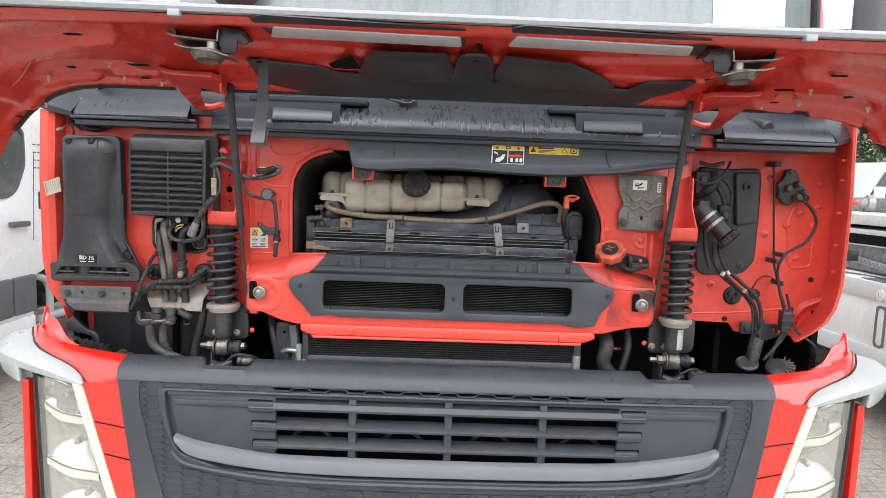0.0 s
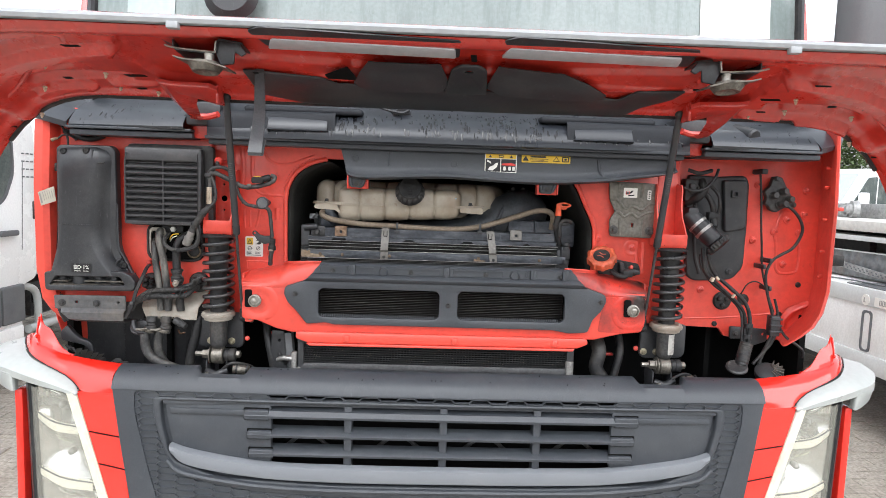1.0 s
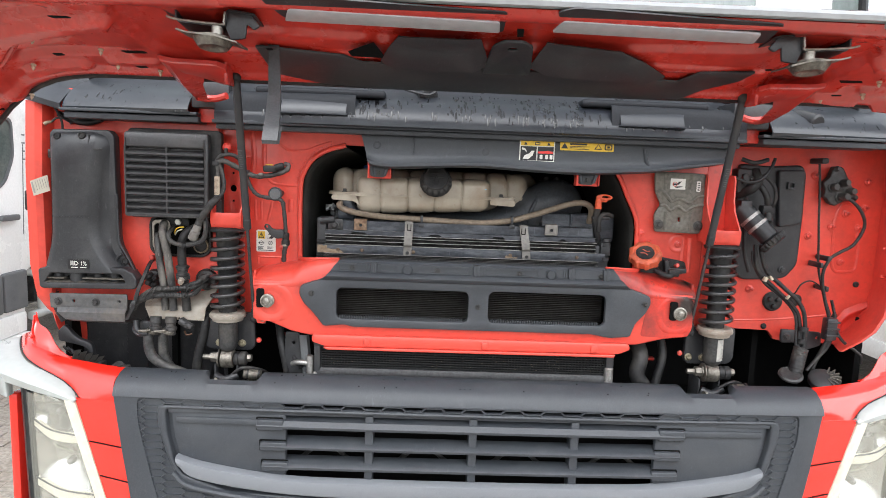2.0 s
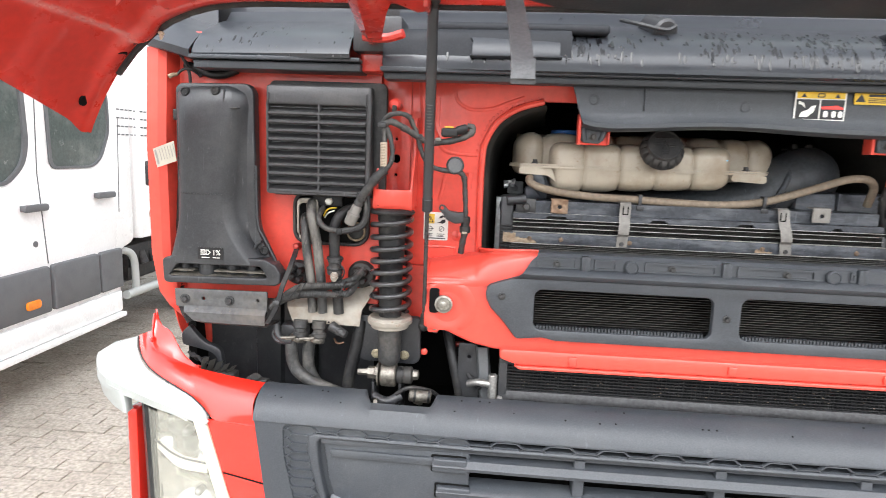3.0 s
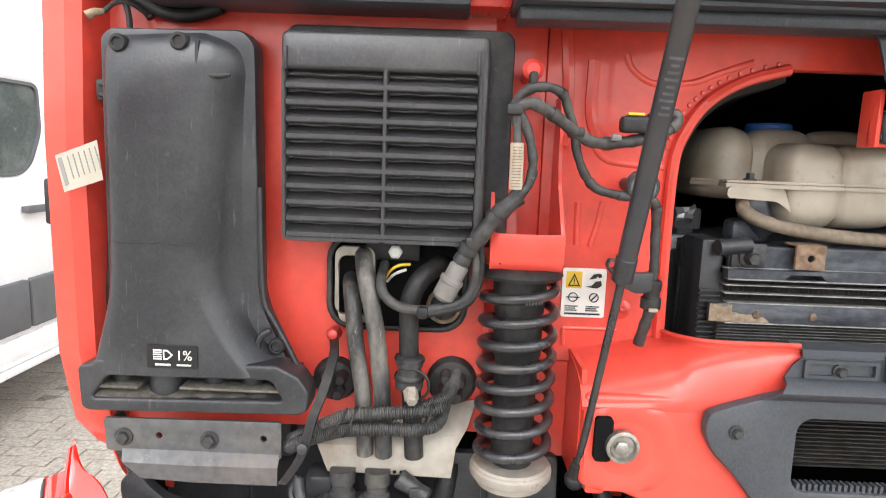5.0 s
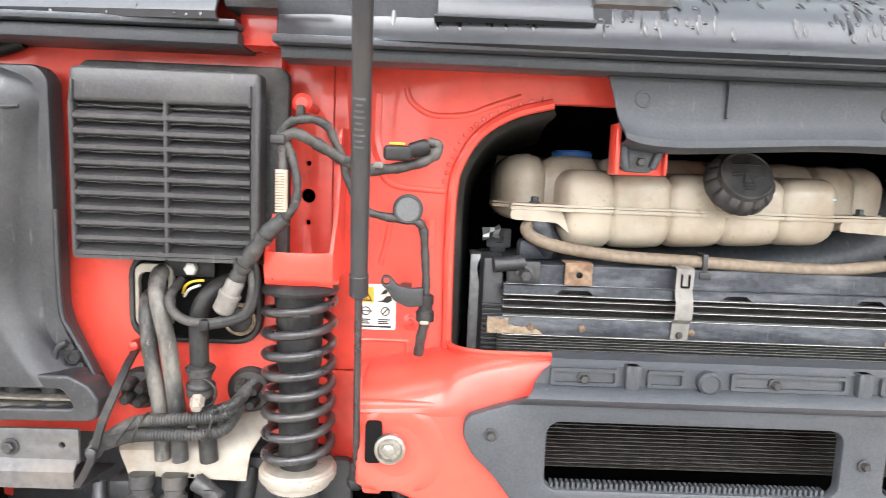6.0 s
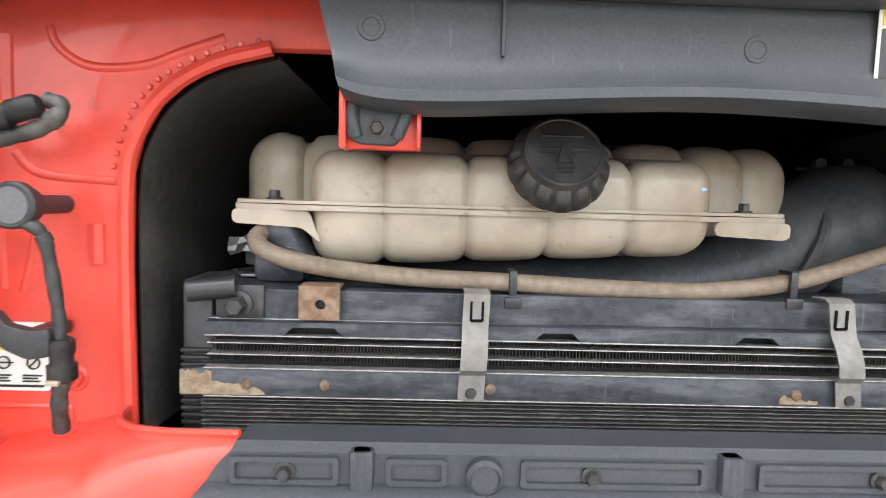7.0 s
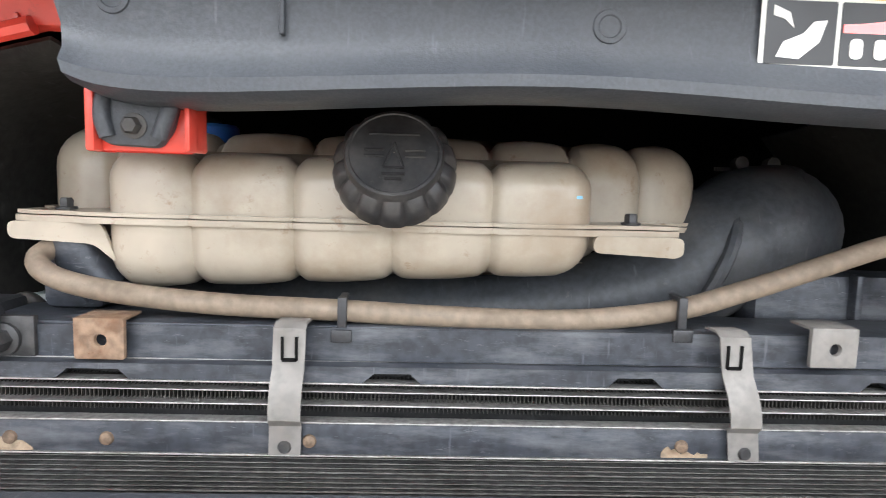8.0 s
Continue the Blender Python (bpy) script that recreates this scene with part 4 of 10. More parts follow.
for x, z in ((-0.280, 1.757), (0.012, 1.7505)):
    lathe(bm, [(0.0105, 0), (0.0098, 0.0016), (0.0070, 0.0018), (0.0062, 0.0010), (0.001, 0.0010)], (x, 2.1066, z), (0, -1, 0), 24)
tube(bm, [(0.44, 2.105, 1.775), (0.45, 2.103, 1.735), (0.475, 2.10, 1.715)], 0.005, 8)
part("shield_rib", bm, TRIM, shield)
warn = part("warning_label", plate(bm_new(), rr(0.102, 0.197, 1.729, 1.785, 0.002), 2.1030, 2.1036), WHITE_LABEL, shield, "black and yellow pictogram warning label")
part("label_field", plate(bm_new(), rr(0.105, 0.148, 1.732, 1.769, 0.001), 2.1024, 2.1030), BLACK_LABEL, warn)
part("label_field", plate(bm_new(), rr(0.151, 0.194, 1.732, 1.769, 0.001), 2.1024, 2.1030), BLACK_LABEL, warn)
part("label_band", plate(bm_new(), rr(0.105, 0.194, 1.771, 1.783, 0.001), 2.1024, 2.1030), YELLOW, warn)
bm = bm_new()
plate(bm, [(0.112, 1.736), (0.126, 1.735), (0.138, 1.745), (0.142, 1.758), (0.134, 1.757), (0.128, 1.75), (0.116, 1.745)], 2.1019, 2.1024)
plate(bm, [(0.109, 1.766), (0.109, 1.76), (0.116, 1.758), (0.122, 1.753), (0.119, 1.762)], 2.1019, 2.1024)
for x in (0.157, 0.172, 0.184):
    plate(bm, rr(x, x + 0.008, 1.736, 1.748, 0.003), 2.1019, 2.1024)
part("pictogram", bm, WHITE_LABEL, warn)
bm = bm_new()
plate(bm, [(0.152, 1.751), (0.193, 1.751), (0.193, 1.755), (0.18, 1.759), (0.165, 1.757), (0.152, 1.756)], 2.1019, 2.1024)
part("pictogram", bm, RED_OUT, warn)
bm = bm_new()
for x in (0.118, 0.180):
    plate(bm, [(x - 0.005, 1.773), (x + 0.005, 1.773), (x, 1.781)], 2.1019, 2.1024)
plate(bm, rr(0.143, 0.157, 1.773, 1.781, 0.002), 2.1019, 2.1024, [rr(0.145, 0.155, 1.775, 1.779, 0.001)])
part("pictogram", bm, BLACK_LABEL, warn)
note = part("notice_label", plate(bm_new(), rr(0.211, 0.356, 1.762, 1.786, 0.002), 2.1030, 2.1036), YELLOW, shield, "yellow notice label with black pictograms")
bm = bm_new()
plate(bm, [(0.214, 1.767), (0.232, 1.767), (0.223, 1.782)], 2.1024, 2.1030)
plate(bm, rr(0.237, 0.283, 1.777, 1.7815, 0.0005), 2.1024, 2.1030)
for k in range(3):
    plate(bm, rr(0.237, 0.290 - 0.012 * (k == 1), 1.7655 + 0.0035 * k, 1.767 + 0.0035 * k, 0.0003), 2.1024, 2.1030)
plate(bm, [(0.303, 1.767), (0.325, 1.767), (0.314, 1.782)], 2.1024, 2.1030, [[(0.307, 1.769), (0.321, 1.769), (0.314, 1.779)]])
plate(bm, rr(0.331, 0.352, 1.766, 1.782, 0.003), 2.1024, 2.1030, [rr(0.334, 0.349, 1.769, 1.779, 0.002)])
plate(bm, rr(0.338, 0.345, 1.771, 1.777, 0.001), 2.1024, 2.1030)
part("pictogram", bm, BLACK_LABEL, note)
# fixing tabs that hold the shield
for x0 in (-0.305, 0.264):
    bm = bm_new()
    box(bm, x0, x0 + 0.064, 2.128, 2.134, 1.668, 1.70, 0.004)
    box(bm, x0, x0 + 0.006, 2.118, 2.15, 1.668, 1.73, 0.002)
    box(bm, x0 + 0.060, x0 + 0.064, 2.118, 2.15, 1.669, 1.705, 0.002)
    tab = part("fixing_tab", bm, RED, cab)
    bm = bm_new()
    plate(bm, rounded([(x0 + 0.006, 1.706), (x0 + 0.006, 1.677), (x0 + 0.014, 1.672), (x0 + 0.044, 1.671), (x0 + 0.052, 1.682), (x0 + 0.058, 1.706)], 0.004), 2.119, 2.127, bev=0.003)
    tube(bm, [(x0 + 0.012, 2.121, 1.706), (x0 + 0.011, 2.118, 1.690), (x0 + 0.014, 2.119, 1.677)], 0.0052, 10, 4)
    tube(bm, [(x0 + 0.056, 2.121, 1.706), (x0 + 0.051, 2.118, 1.692), (x0 + 0.045, 2.119, 1.677)], 0.0052, 10, 4)
    part("clip_plate", bm, TRIM, tab)
    part("screw", bolt(bm_new(), (x0 + 0.030, 2.119, 1.684), 0.0055), DARK_STEEL, tab)

# ---- open front hatch ----
def hatch_z(y):
    return 1.985 - 0.297 * (y - 1.58)


def hatch_point(x, v, lift=0.0):
    """v: 0 at the front lip, 1 at the rear edge."""
    s = max(0.0, (abs(x) - 0.85) / 0.42)
    y = 1.575 + v * (0.335 + 0.10 * s * s)
    drop = (0.23 - 0.05 * (1 - v)) * s ** 3
    return Vector((x, y, hatch_z(1.575 + v * 0.335) - drop - lift))


XS = [-1.27 + 2.54 * i / 60 for i in range(61)]
XF = [-1.27 + 2.54 * i / 300 for i in range(301)]
hatch = thing("front_hatch", "red front hatch lifted open over the engine bay, inner side seen", "hatch", (0, 1.95, 1.88))


def pad(x, v, a, b, r, soft=0.012):
    """Share of a raised, soft-edged strip from a to b (x, v), with a radius at each end."""
    p, a, b = Vector((x, v * 0.335)), Vector((a[0], a[1] * 0.335)), Vector((b[0], b[1] * 0.335))
    u = max(0.0, min(1.0, (p - a).dot(b - a) / (b - a).length_squared))
    d = (r[0] + (r[1] - r[0]) * u - (p - a.lerp(b, u)).length) / soft
    d = max(0.0, min(1.0, d + 0.5))
    return d * d * (3 - 2 * d)


def relief(x, v):
    """Pressed relief of the inner skin: edge beads, wedges and shallow pans."""
    k = 0.010 * math.exp(-((v - 0.93) / 0.05) ** 2) + 0.010 * math.exp(-((v - 0.07) / 0.06) ** 2)
    a, w = abs(x), v - (0.10 if x > 0 else 0.0)
    k += 0.020 * pad(a, w, (0.775, 0.30), (1.08, 0.50), (0.014, 0.022), 0.007)
    k += 0.014 * pad(a, w, (0.905, 0.84), (1.03, 0.83), (0.010, 0.017), 0.007)
    k -= 0.016 * pad(a, w, (0.69, 0.30), (0.66, 0.52), (0.060, 0.07), 0.014)
    k -= 0.014 * pad(a, w, (0.88, 0.23), (1.04, 0.32), (0.012, 0.016), 0.008)
    k -= 0.014 * pad(a, w, (0.80, 0.68), (1.02, 0.68), (0.016, 0.014))
    k += 0.009 * pad(a, w, (0.745, 0.78), (0.84, 0.80), (0.010, 0.012), 0.008)
    k += 0.012 * pad(a, w, (1.16, 0.35), (1.10, 0.95), (0.022, 0.02), 0.02)
    if a < 0.6:
        k -= 0.010 * pad(a, v, (0.0, 0.30), (0.5, 0.22), (0.05, 0.045), 0.02)
        k += 0.006 * pad(a, v, (0.02, 0.55), (0.56, 0.60), (0.012, 0.012), 0.012)
    return k


bm = bm_new()
VS = [i / 20 for i in range(21)]
sheet(bm, [[hatch_point(x, i / 70, relief(x, i / 70)) for x in XF] for i in range(71)])
part("inner_skin", bm, RED_IN, hatch)
bm = bm_new()
sheet(bm, [[hatch_point(x, v, -0.045 * min(1, 6 * v * (1 - v) + 0.25) * (1 - 0.7 * max(0, (abs(x) - 0.85) / 0.42))) + Vector(((0.012 if x > 0 else -0.012) * (abs(x) > 0.9), 0, 0.004)) for x in XS] for v in VS])
part("outer_skin", bm, RED_OUT, hatch)
bm = bm_new()
line = [hatch_point(x, 1.0, 0.002) for x in XS if abs(x) < 1.20]
tube(bm, line, 0.007, 8, 1)
part("rear_seal", bm, RUBBER, hatch, "black rubber edge seal")
bm = bm_new()
sheet(bm, [[Vector((x, 1.565 + dy, 1.992 + dz - 0.11 * max(0, (abs(x) - 0.9) / 0.37) ** 3)) for x in XS] for dy, dz in ((0.012, -0.006), (0.0, -0.004), (-0.003, 0.004), (0.004, 0.012), (0.03, 0.016))], 0.002)
part("front_lip", bm, LIP_GREY, hatch, "pale grey lip along the lower hatch edge")
for x in (-0.59, 0.69):
    bm = bm_new()
    box(bm, x - 0.012, x + 0.012, 1.558, 1.575, 1.976, 1.99, 0.002)
    part("lip_tab", bm, LIP_GREY, hatch)


def on_hatch(bm, outline, lift, thick, bev=0.0, holes=()):
    """A flat piece lying against the inner side: outline in (x, y)."""
    a = math.atan(0.297)
    k = 1 / math.cos(a)
    f = [(x, (y - 1.58) * k) for x, y in outline]
    hs = [[(x, (y - 1.58) * k) for x, y in h] for h in holes]
    m = Matrix.Translation((0, 1.58, 1.985)) @ Matrix(((1, 0, 0, 0), (0, math.sin(a), math.cos(a), 0), (0, math.cos(a), -math.sin(a), 0), (0, 0, 0, 1)))
    plate(bm, f, -lift - thick, -lift, hs, bev, m)
    bmesh.ops.recalc_face_normals(bm, faces=bm.faces)
    return bm


# air slots with silver bars
for x0, x1, xa, xb in ((-0.445, -0.005, -0.415, -0.012), (0.083, 0.50, 0.085, 0.475)):
    bm = bm_new()
    on_hatch(bm, rounded([(x0, 1.575), (x0 + 0.03, 1.560), (x1, 1.582), (x1, 1.648), (x0 + 0.03, 1.632)], 0.008), 0.004, 0.003)
    slot = part("air_slot", bm, PLASTIC, hatch)
    bm = bm_new()
    on_hatch(bm, rounded([(xa, 1.634), (xa + 0.014, 1.596), (xb - 0.004, 1.608), (xb, 1.644)], 0.006), 0.008, 0.004, 0.001)
    part("silver_bar", bm, mat("silver_bar_paint", (0.46, 0.47, 0.49), 0.38, 0.2, bump=0.02), slot, "silver-grey bar in the air slot")
# dark plastic inlay along the rear edge
bm = bm_new()
on_hatch(bm, rounded([(-0.50, 1.735), (-0.32, 1.76), (-0.29, 1.785), (-0.20, 1.788), (0.20, 1.80), (0.40, 1.815), (0.43, 1.77), (0.545, 1.758), (0.53, 1.80), (0.47, 1.85), (0.44, 1.900),
                      (0.20, 1.910), (-0.25, 1.908), (-0.38, 1.895), (-0.49, 1.85)], 0.006), 0.006, 0.005, 0.002)
part("rear_inlay", bm, PLASTIC, hatch, "black plastic inlay")
for x0, x1, xa, xb, dy in ((-0.245, -0.022, -0.205, -0.045, 0.0), (0.068, 0.36, 0.085, 0.235, 0.022)):
    bm = bm_new()
    rows = []
    for v, drop in ((0.0, 0.002), (0.10, 0.008), (0.30, 0.009), (0.34, 0.014), (0.72, 0.022), (0.76, 0.024), (0.78, 0.012)):
        row = []
        for k in range(9):
            u = k / 8
            a, b = (xa + (x0 - xa) * min(1, v * 1.6)), (xb + (x1 - xb) * min(1, v * 1.6))
            x = a + (b - a) * u
            y = 1.668 + dy * u + 0.128 * v
            edge = min(1.0, min(u, 1 - u) * 16 + 0.1)
            row.append((x, y, hatch_z(y) - 0.010 - 0.65 * drop * edge))
        rows.append(row)
    sheet(bm, rows, 0.003)
    part("air_baffle", bm, PLASTIC, hatch)
bm = bm_new()
on_hatch(bm, rounded([(-0.02, 1.685), (0.0, 1.665), (0.040, 1.665), (0.060, 1.685), (0.072, 1.80), (-0.032, 1.80)], 0.01), 0.012, 0.006, 0.003, [[(0.020 + 0.010 * math.cos(k * 0.7854), 1.692 + 0.006 * math.sin(k * 0.7854)) for k in range(8)]])
part("centre_bracket", bm, PLASTIC, hatch)
# openings drawn as black plates, shade put into the colour
bm = bm_new()
on_hatch(bm, [(-0.31, 1.735), (-0.255, 1.695), (-0.235, 1.755), (-0.305, 1.752)], 0.012, 0.002)
on_hatch(bm, [(0.018, 1.625), (0.031, 1.625), (0.034, 1.650), (0.022, 1.650)], 0.012, 0.002)
part("hatch_opening", bm, VOID, hatch)
# latches
for s in (-1, 1):
    X = lambda v: s * v + 0.02
    bm = bm_new()
    hat = [(0.668, 1.979), (0.638, 1.974), (0.634, 1.97), (0.634, 1.956), (0.630, 1.951), (0.552, 1.945), (0.546, 1.95), (0.544, 1.97), (0.538, 1.975), (0.490, 1.968)]
    sheet(bm, [[(X(v), y, z + 0.1 * (1.628 - y)) for v, z in hat] for y in (1.628, 1.66, 1.70)], 0.003)
    foot = rounded([(0.540, 1.974), (0.502, 1.972), (0.482, 1.947), (0.493, 1.94), (0.506, 1.949), (0.509, 1.924), (0.536, 1.92), (0.546, 1.944)], 0.003)
    plate(bm, [(X(v), z) for v, z in foot], 1.632, 1.638, bev=0.001)
    # dark back plate puts the shade inside the channel into colour
    plate(bm, [(X(v), z) for v, z in ((0.634, 1.949), (0.546, 1.943), (0.546, 1.97), (0.634, 1.972))], 1.688, 1.692)
    bmesh.ops.recalc_face_normals(bm, faces=bm.faces)
    latch = part("hatch_latch", bm, PLASTIC, hatch, "grimy steel hatch latch")
    bm = bm_new()
    tube(bm, [(X(v), 1.6265, z) for v, z in ((0.652, 1.957), (0.63, 1.952), (0.552, 1.946), (0.547, 1.951), (0.5445, 1.969))], 0.0021, 8, 3)
    part("bright_edge", bm, STEEL, latch)
    bm = bm_new()
    sheet(bm, [[(X(v), y, z) for v, z in ((0.632, 1.935), (0.612, 1.93), (0.56, 1.926), (0.52, 1.915))] for y in (1.618, 1.65, 1.69)], 0.003)
    part("latch_plate", bm, GRIMY_STEEL, latch)
    bm = bm_new()
    cyl(bm, (X(0.561), 1.634, 1.945), (X(0.561), 1.634, 1.927), 0.0105, 18, bev=0.002)
    part("latch_stud", bm, STEEL, latch)
    bm = bm_new()
    lathe(bm, [(0.037, 0), (0.037, 0.004), (0.032, 0.011), (0.027, 0.018), (0.022, 0.018), (0.016, 0.013), (0.001, 0.012)], (X(0.575), 1.655, 1.925), (0.0, -0.12, -1), 28)
    part("latch_dish", bm, GRIMY_STEEL, latch)
    # hinge arm reaching back to the cab, and strut ball bracket
    bm = bm_new()
    pts = [(s * 0.715, 1.79), (s * 0.69, 1.80), (s * 0.60, 1.805), (s * 0.585, 1.82), (s * 0.595, 1.895), (s * 0.61, 1.90), (s * 0.66, 1.86), (s * 0.70, 1.84)]
    on_hatch(bm, pts[::s], 0.010, 0.012, 0.003)
    sheet(bm, [[(s * 0.722, 1.795, 1.915), (s * 0.70, 1.80, 1.900), (s * 0.625, 1.815, 1.912)], [(s * 0.724, 1.90, 1.882), (s * 0.706, 1.90, 1.868), (s * 0.665, 1.90, 1.872)], [(s * 0.728, 2.0, 1.862), (s * 0.715, 2.0, 1.850), (s * 0.69, 2.0, 1.853)], [(s * 0.742, 2.12, 1.862), (s * 0.728, 2.12, 1.852), (s * 0.712, 2.12, 1.856)]], 0.004)
    box(bm, s * 0.59 - 0.004, s * 0.59 + 0.004, 1.83, 1.895, 1.865, 1.915, 0.003)
    tube(bm, [(s * 0.655, 2.035, 1.862), (s * 0.69, 2.045, 1.855), (s * 0.735, 2.05, 1.858)], 0.009, 8, 4)
    part("hinge_arm", bm, RED_IN, hatch)
# press-in clips, holes and beads
bm = bm_new()
for x, y in ((-0.835, 1.784), (-0.95, 1.742), (-1.01, 1.839), (-0.749, 1.872), (-0.83, 1.846), (-1.08, 1.94), (0.83, 1.784), (0.95, 1.742), (1.01, 1.839), (0.76, 1.872), (0.84, 1.846), (1.08, 1.94), (-0.58, 1.69)):
    sx = max(0.0, (abs(x) - 0.85) / 0.42)
    lathe(bm, [(0.0052, 0), (0.006, 0.003), (0.0032, 0.004), (0.0042, 0.008), (0.001, 0.014)], (x, y, hatch_z(y) - 0.22 * sx ** 3 - 0.004), (0, -0.15, -1), 8)
part("trim_clip", bm, mat("beige_clip", (0.55, 0.44, 0.33), 0.5, bump=0.0), hatch, "beige press-in trim clip")
# flat black patches put the shade of the holes into colour
bm = bm_new()
for x, y, a, b in ((-0.76, 1.776, 0.045, 0.008), (-0.775, 1.843, 0.022, 0.005), (-0.84, 1.652, 0.035, 0.006), (-0.70, 1.862, 0.03, 0.006), (-0.47, 1.74, 0.012, 0.006),
                   (0.76, 1.776, 0.045, 0.008), (0.775, 1.843, 0.022, 0.005), (0.84, 1.70, 0.035, 0.006), (0.56, 1.74, 0.012, 0.006), (-0.93, 1.80, 0.02, 0.008), (0.93, 1.80, 0.02, 0.008), (0.60, 1.86, 0.010, 0.004)):
    on_hatch(bm, rounded([(x - a * 0.62, y - b * 0.55), (x + a * 0.45, y - b * 0.75), (x + a * 0.62, y + b * 0.35), (x - a * 0.40, y + b * 0.75)], 0.003), 0.012, 0.001)
part("drain_hole", bm, VOID, hatch)
for s in (-1, 1):
    bm = bm_new()
    tube(bm, [hatch_point(s * x, v, 0.0) for x, v in ((0.98, 0.10), (1.05, 0.35), (1.12, 0.62), (1.13, 0.72), (1.07, 0.70), (0.98, 0.5))], 0.006, 8, 4)
    part("pressed_bead", bm, RED_IN, hatch)
    bm = bm_new()
    for v, x in ((0.88, 1.243), (0.94, 1.16)):
        p = hatch_point(s * x, v, 0.001)
        lathe(bm, [(0.010, 0), (0.010, 0.004)], p + Vector((s * -0.002, 0, 0)), (s * -1, 0, -0.35) if x > 1.2 else (s * -0.3, 0, -1), 14)
    part("flange_hole", bm, VOID, hatch)
# hanging pull strap
bm = bm_new()
line = smooth_line([(-0.463, 1.745, 1.935), (-0.459, 1.735, 1.885), (-0.451, 1.702, 1.825), (-0.444, 1.660, 1.778), (-0.441, 1.628, 1.735)], 5)
rows = [[p + Vector((-0.011 - 0.005 * i / len(line), 0.002 * math.sin(i), 0)), p + Vector((0.010 + 0.005 * i / len(line), 0, 0.0))] for i, p in enumerate(line)]
sheet(bm, rows, 0.004)
sheet(bm, [[(x, y, z) for x in (-0.4565, -0.4255)] for y, z in ((1.627, 1.737), (1.629, 1.731), (1.636, 1.731), (1.644, 1.741), (1.652, 1.753), (1.662, 1.766))], 0.003)
pull = part("pull_strap", bm, mat("grey_webbing", (0.055, 0.057, 0.060), 0.35, var=0.2, scale=250, bump=0.2, dirt=(0.12, 0.12, 0.12), amount=0.5), hatch, "black webbing pull strap hanging down")

# ---- gas struts ----
for s in (-1, 1):
    strut = thing("gas_strut", "black gas strut holding the hatch open", "gas strut", (s * 0.605, 2.10, 1.27), "hatch gas struts")
    a, j, b = Vector((s * 0.583, 1.878, 1.888)), Vector((s * 0.601, 2.018, 1.54)), Vector((s * 0.606, 2.108, 1.272))
    j = a + (b - a) * 0.57
    bm = bm_new()
    cyl(bm, a + (j - a) * 0.03, j, 0.0092, 24, bev=0.002)
    tube_part = part("cylinder", bm, mat("strut_black", (0.034, 0.036, 0.041), 0.35, bump=0.02, dirt=GRIME, amount=0.5), strut)
    bm = bm_new()
    cyl(bm, j - (j - a).normalized() * 0.02, j + (j - a).normalized() * 0.008, 0.0102, 24, bev=0.002)
    part("end_collar", bm, PLASTIC, tube_part)
    bm = bm_new()
    w = (b - a).normalized()
    for k in range(9):
        p = a + (b - a) * (0.262 + 0.0085 * k)
        q = Vector((s * 0.1, -1, 0)) - w * Vector((s * 0.1, -1, 0)).dot(w)
        q = q.normalized()
        e = w.cross(q)
        half = 0.0052 - 0.0012 * ((k * 5) % 3)
        sheet(bm, [[p + w * d + q * 0.00955 * math.cos(g) + e * 0.00955 * math.sin(g) for g in [half / 0.0095 * f for f in (-1.2, -0.6, 0, 0.6, 1.2)]] for d in (-0.0011, 0.0011)])
    part("label_bar", bm, WORN_INK, tube_part, "worn grey print on the strut")
    bm = bm_new()
    cyl(bm, j, b, 0.0042, 14)
    part("rod", bm, SPRING, strut)
    for nm, p, q in (("upper_socket", a, a + (j - a).normalized() * 0.035), ("lower_socket", b, b + (a - b).normalized() * 0.03)):
        bm = bm_new()
        bmesh.ops.create_uvsphere(bm, u_segments=16, v_segments=10, radius=0.012, matrix=Matrix.Translation(p))
        cyl(bm, p, q, 0.010, 14, 0.007)
        part(nm, bm, RUBBER, strut)
    bm = bm_new()
    lathe(bm, [(0.009, 0), (0.009, 0.02), (0.014, 0.022), (0.014, 0.03)], b, (-s * 1, 0, 0), 14)
    part("ball_stud", bm, STEEL, strut)
    bm = bm_new()
    plate(bm, rounded([(s * 0.585 - 0.012, 1.262), (s * 0.585 + 0.012, 1.262), (s * 0.585 + 0.014, 1.295), (s * 0.585 - 0.010, 1.30)], 0.006), 2.095, 2.11, bev=0.003)
    part("strut_lug", bm, RED, cab)

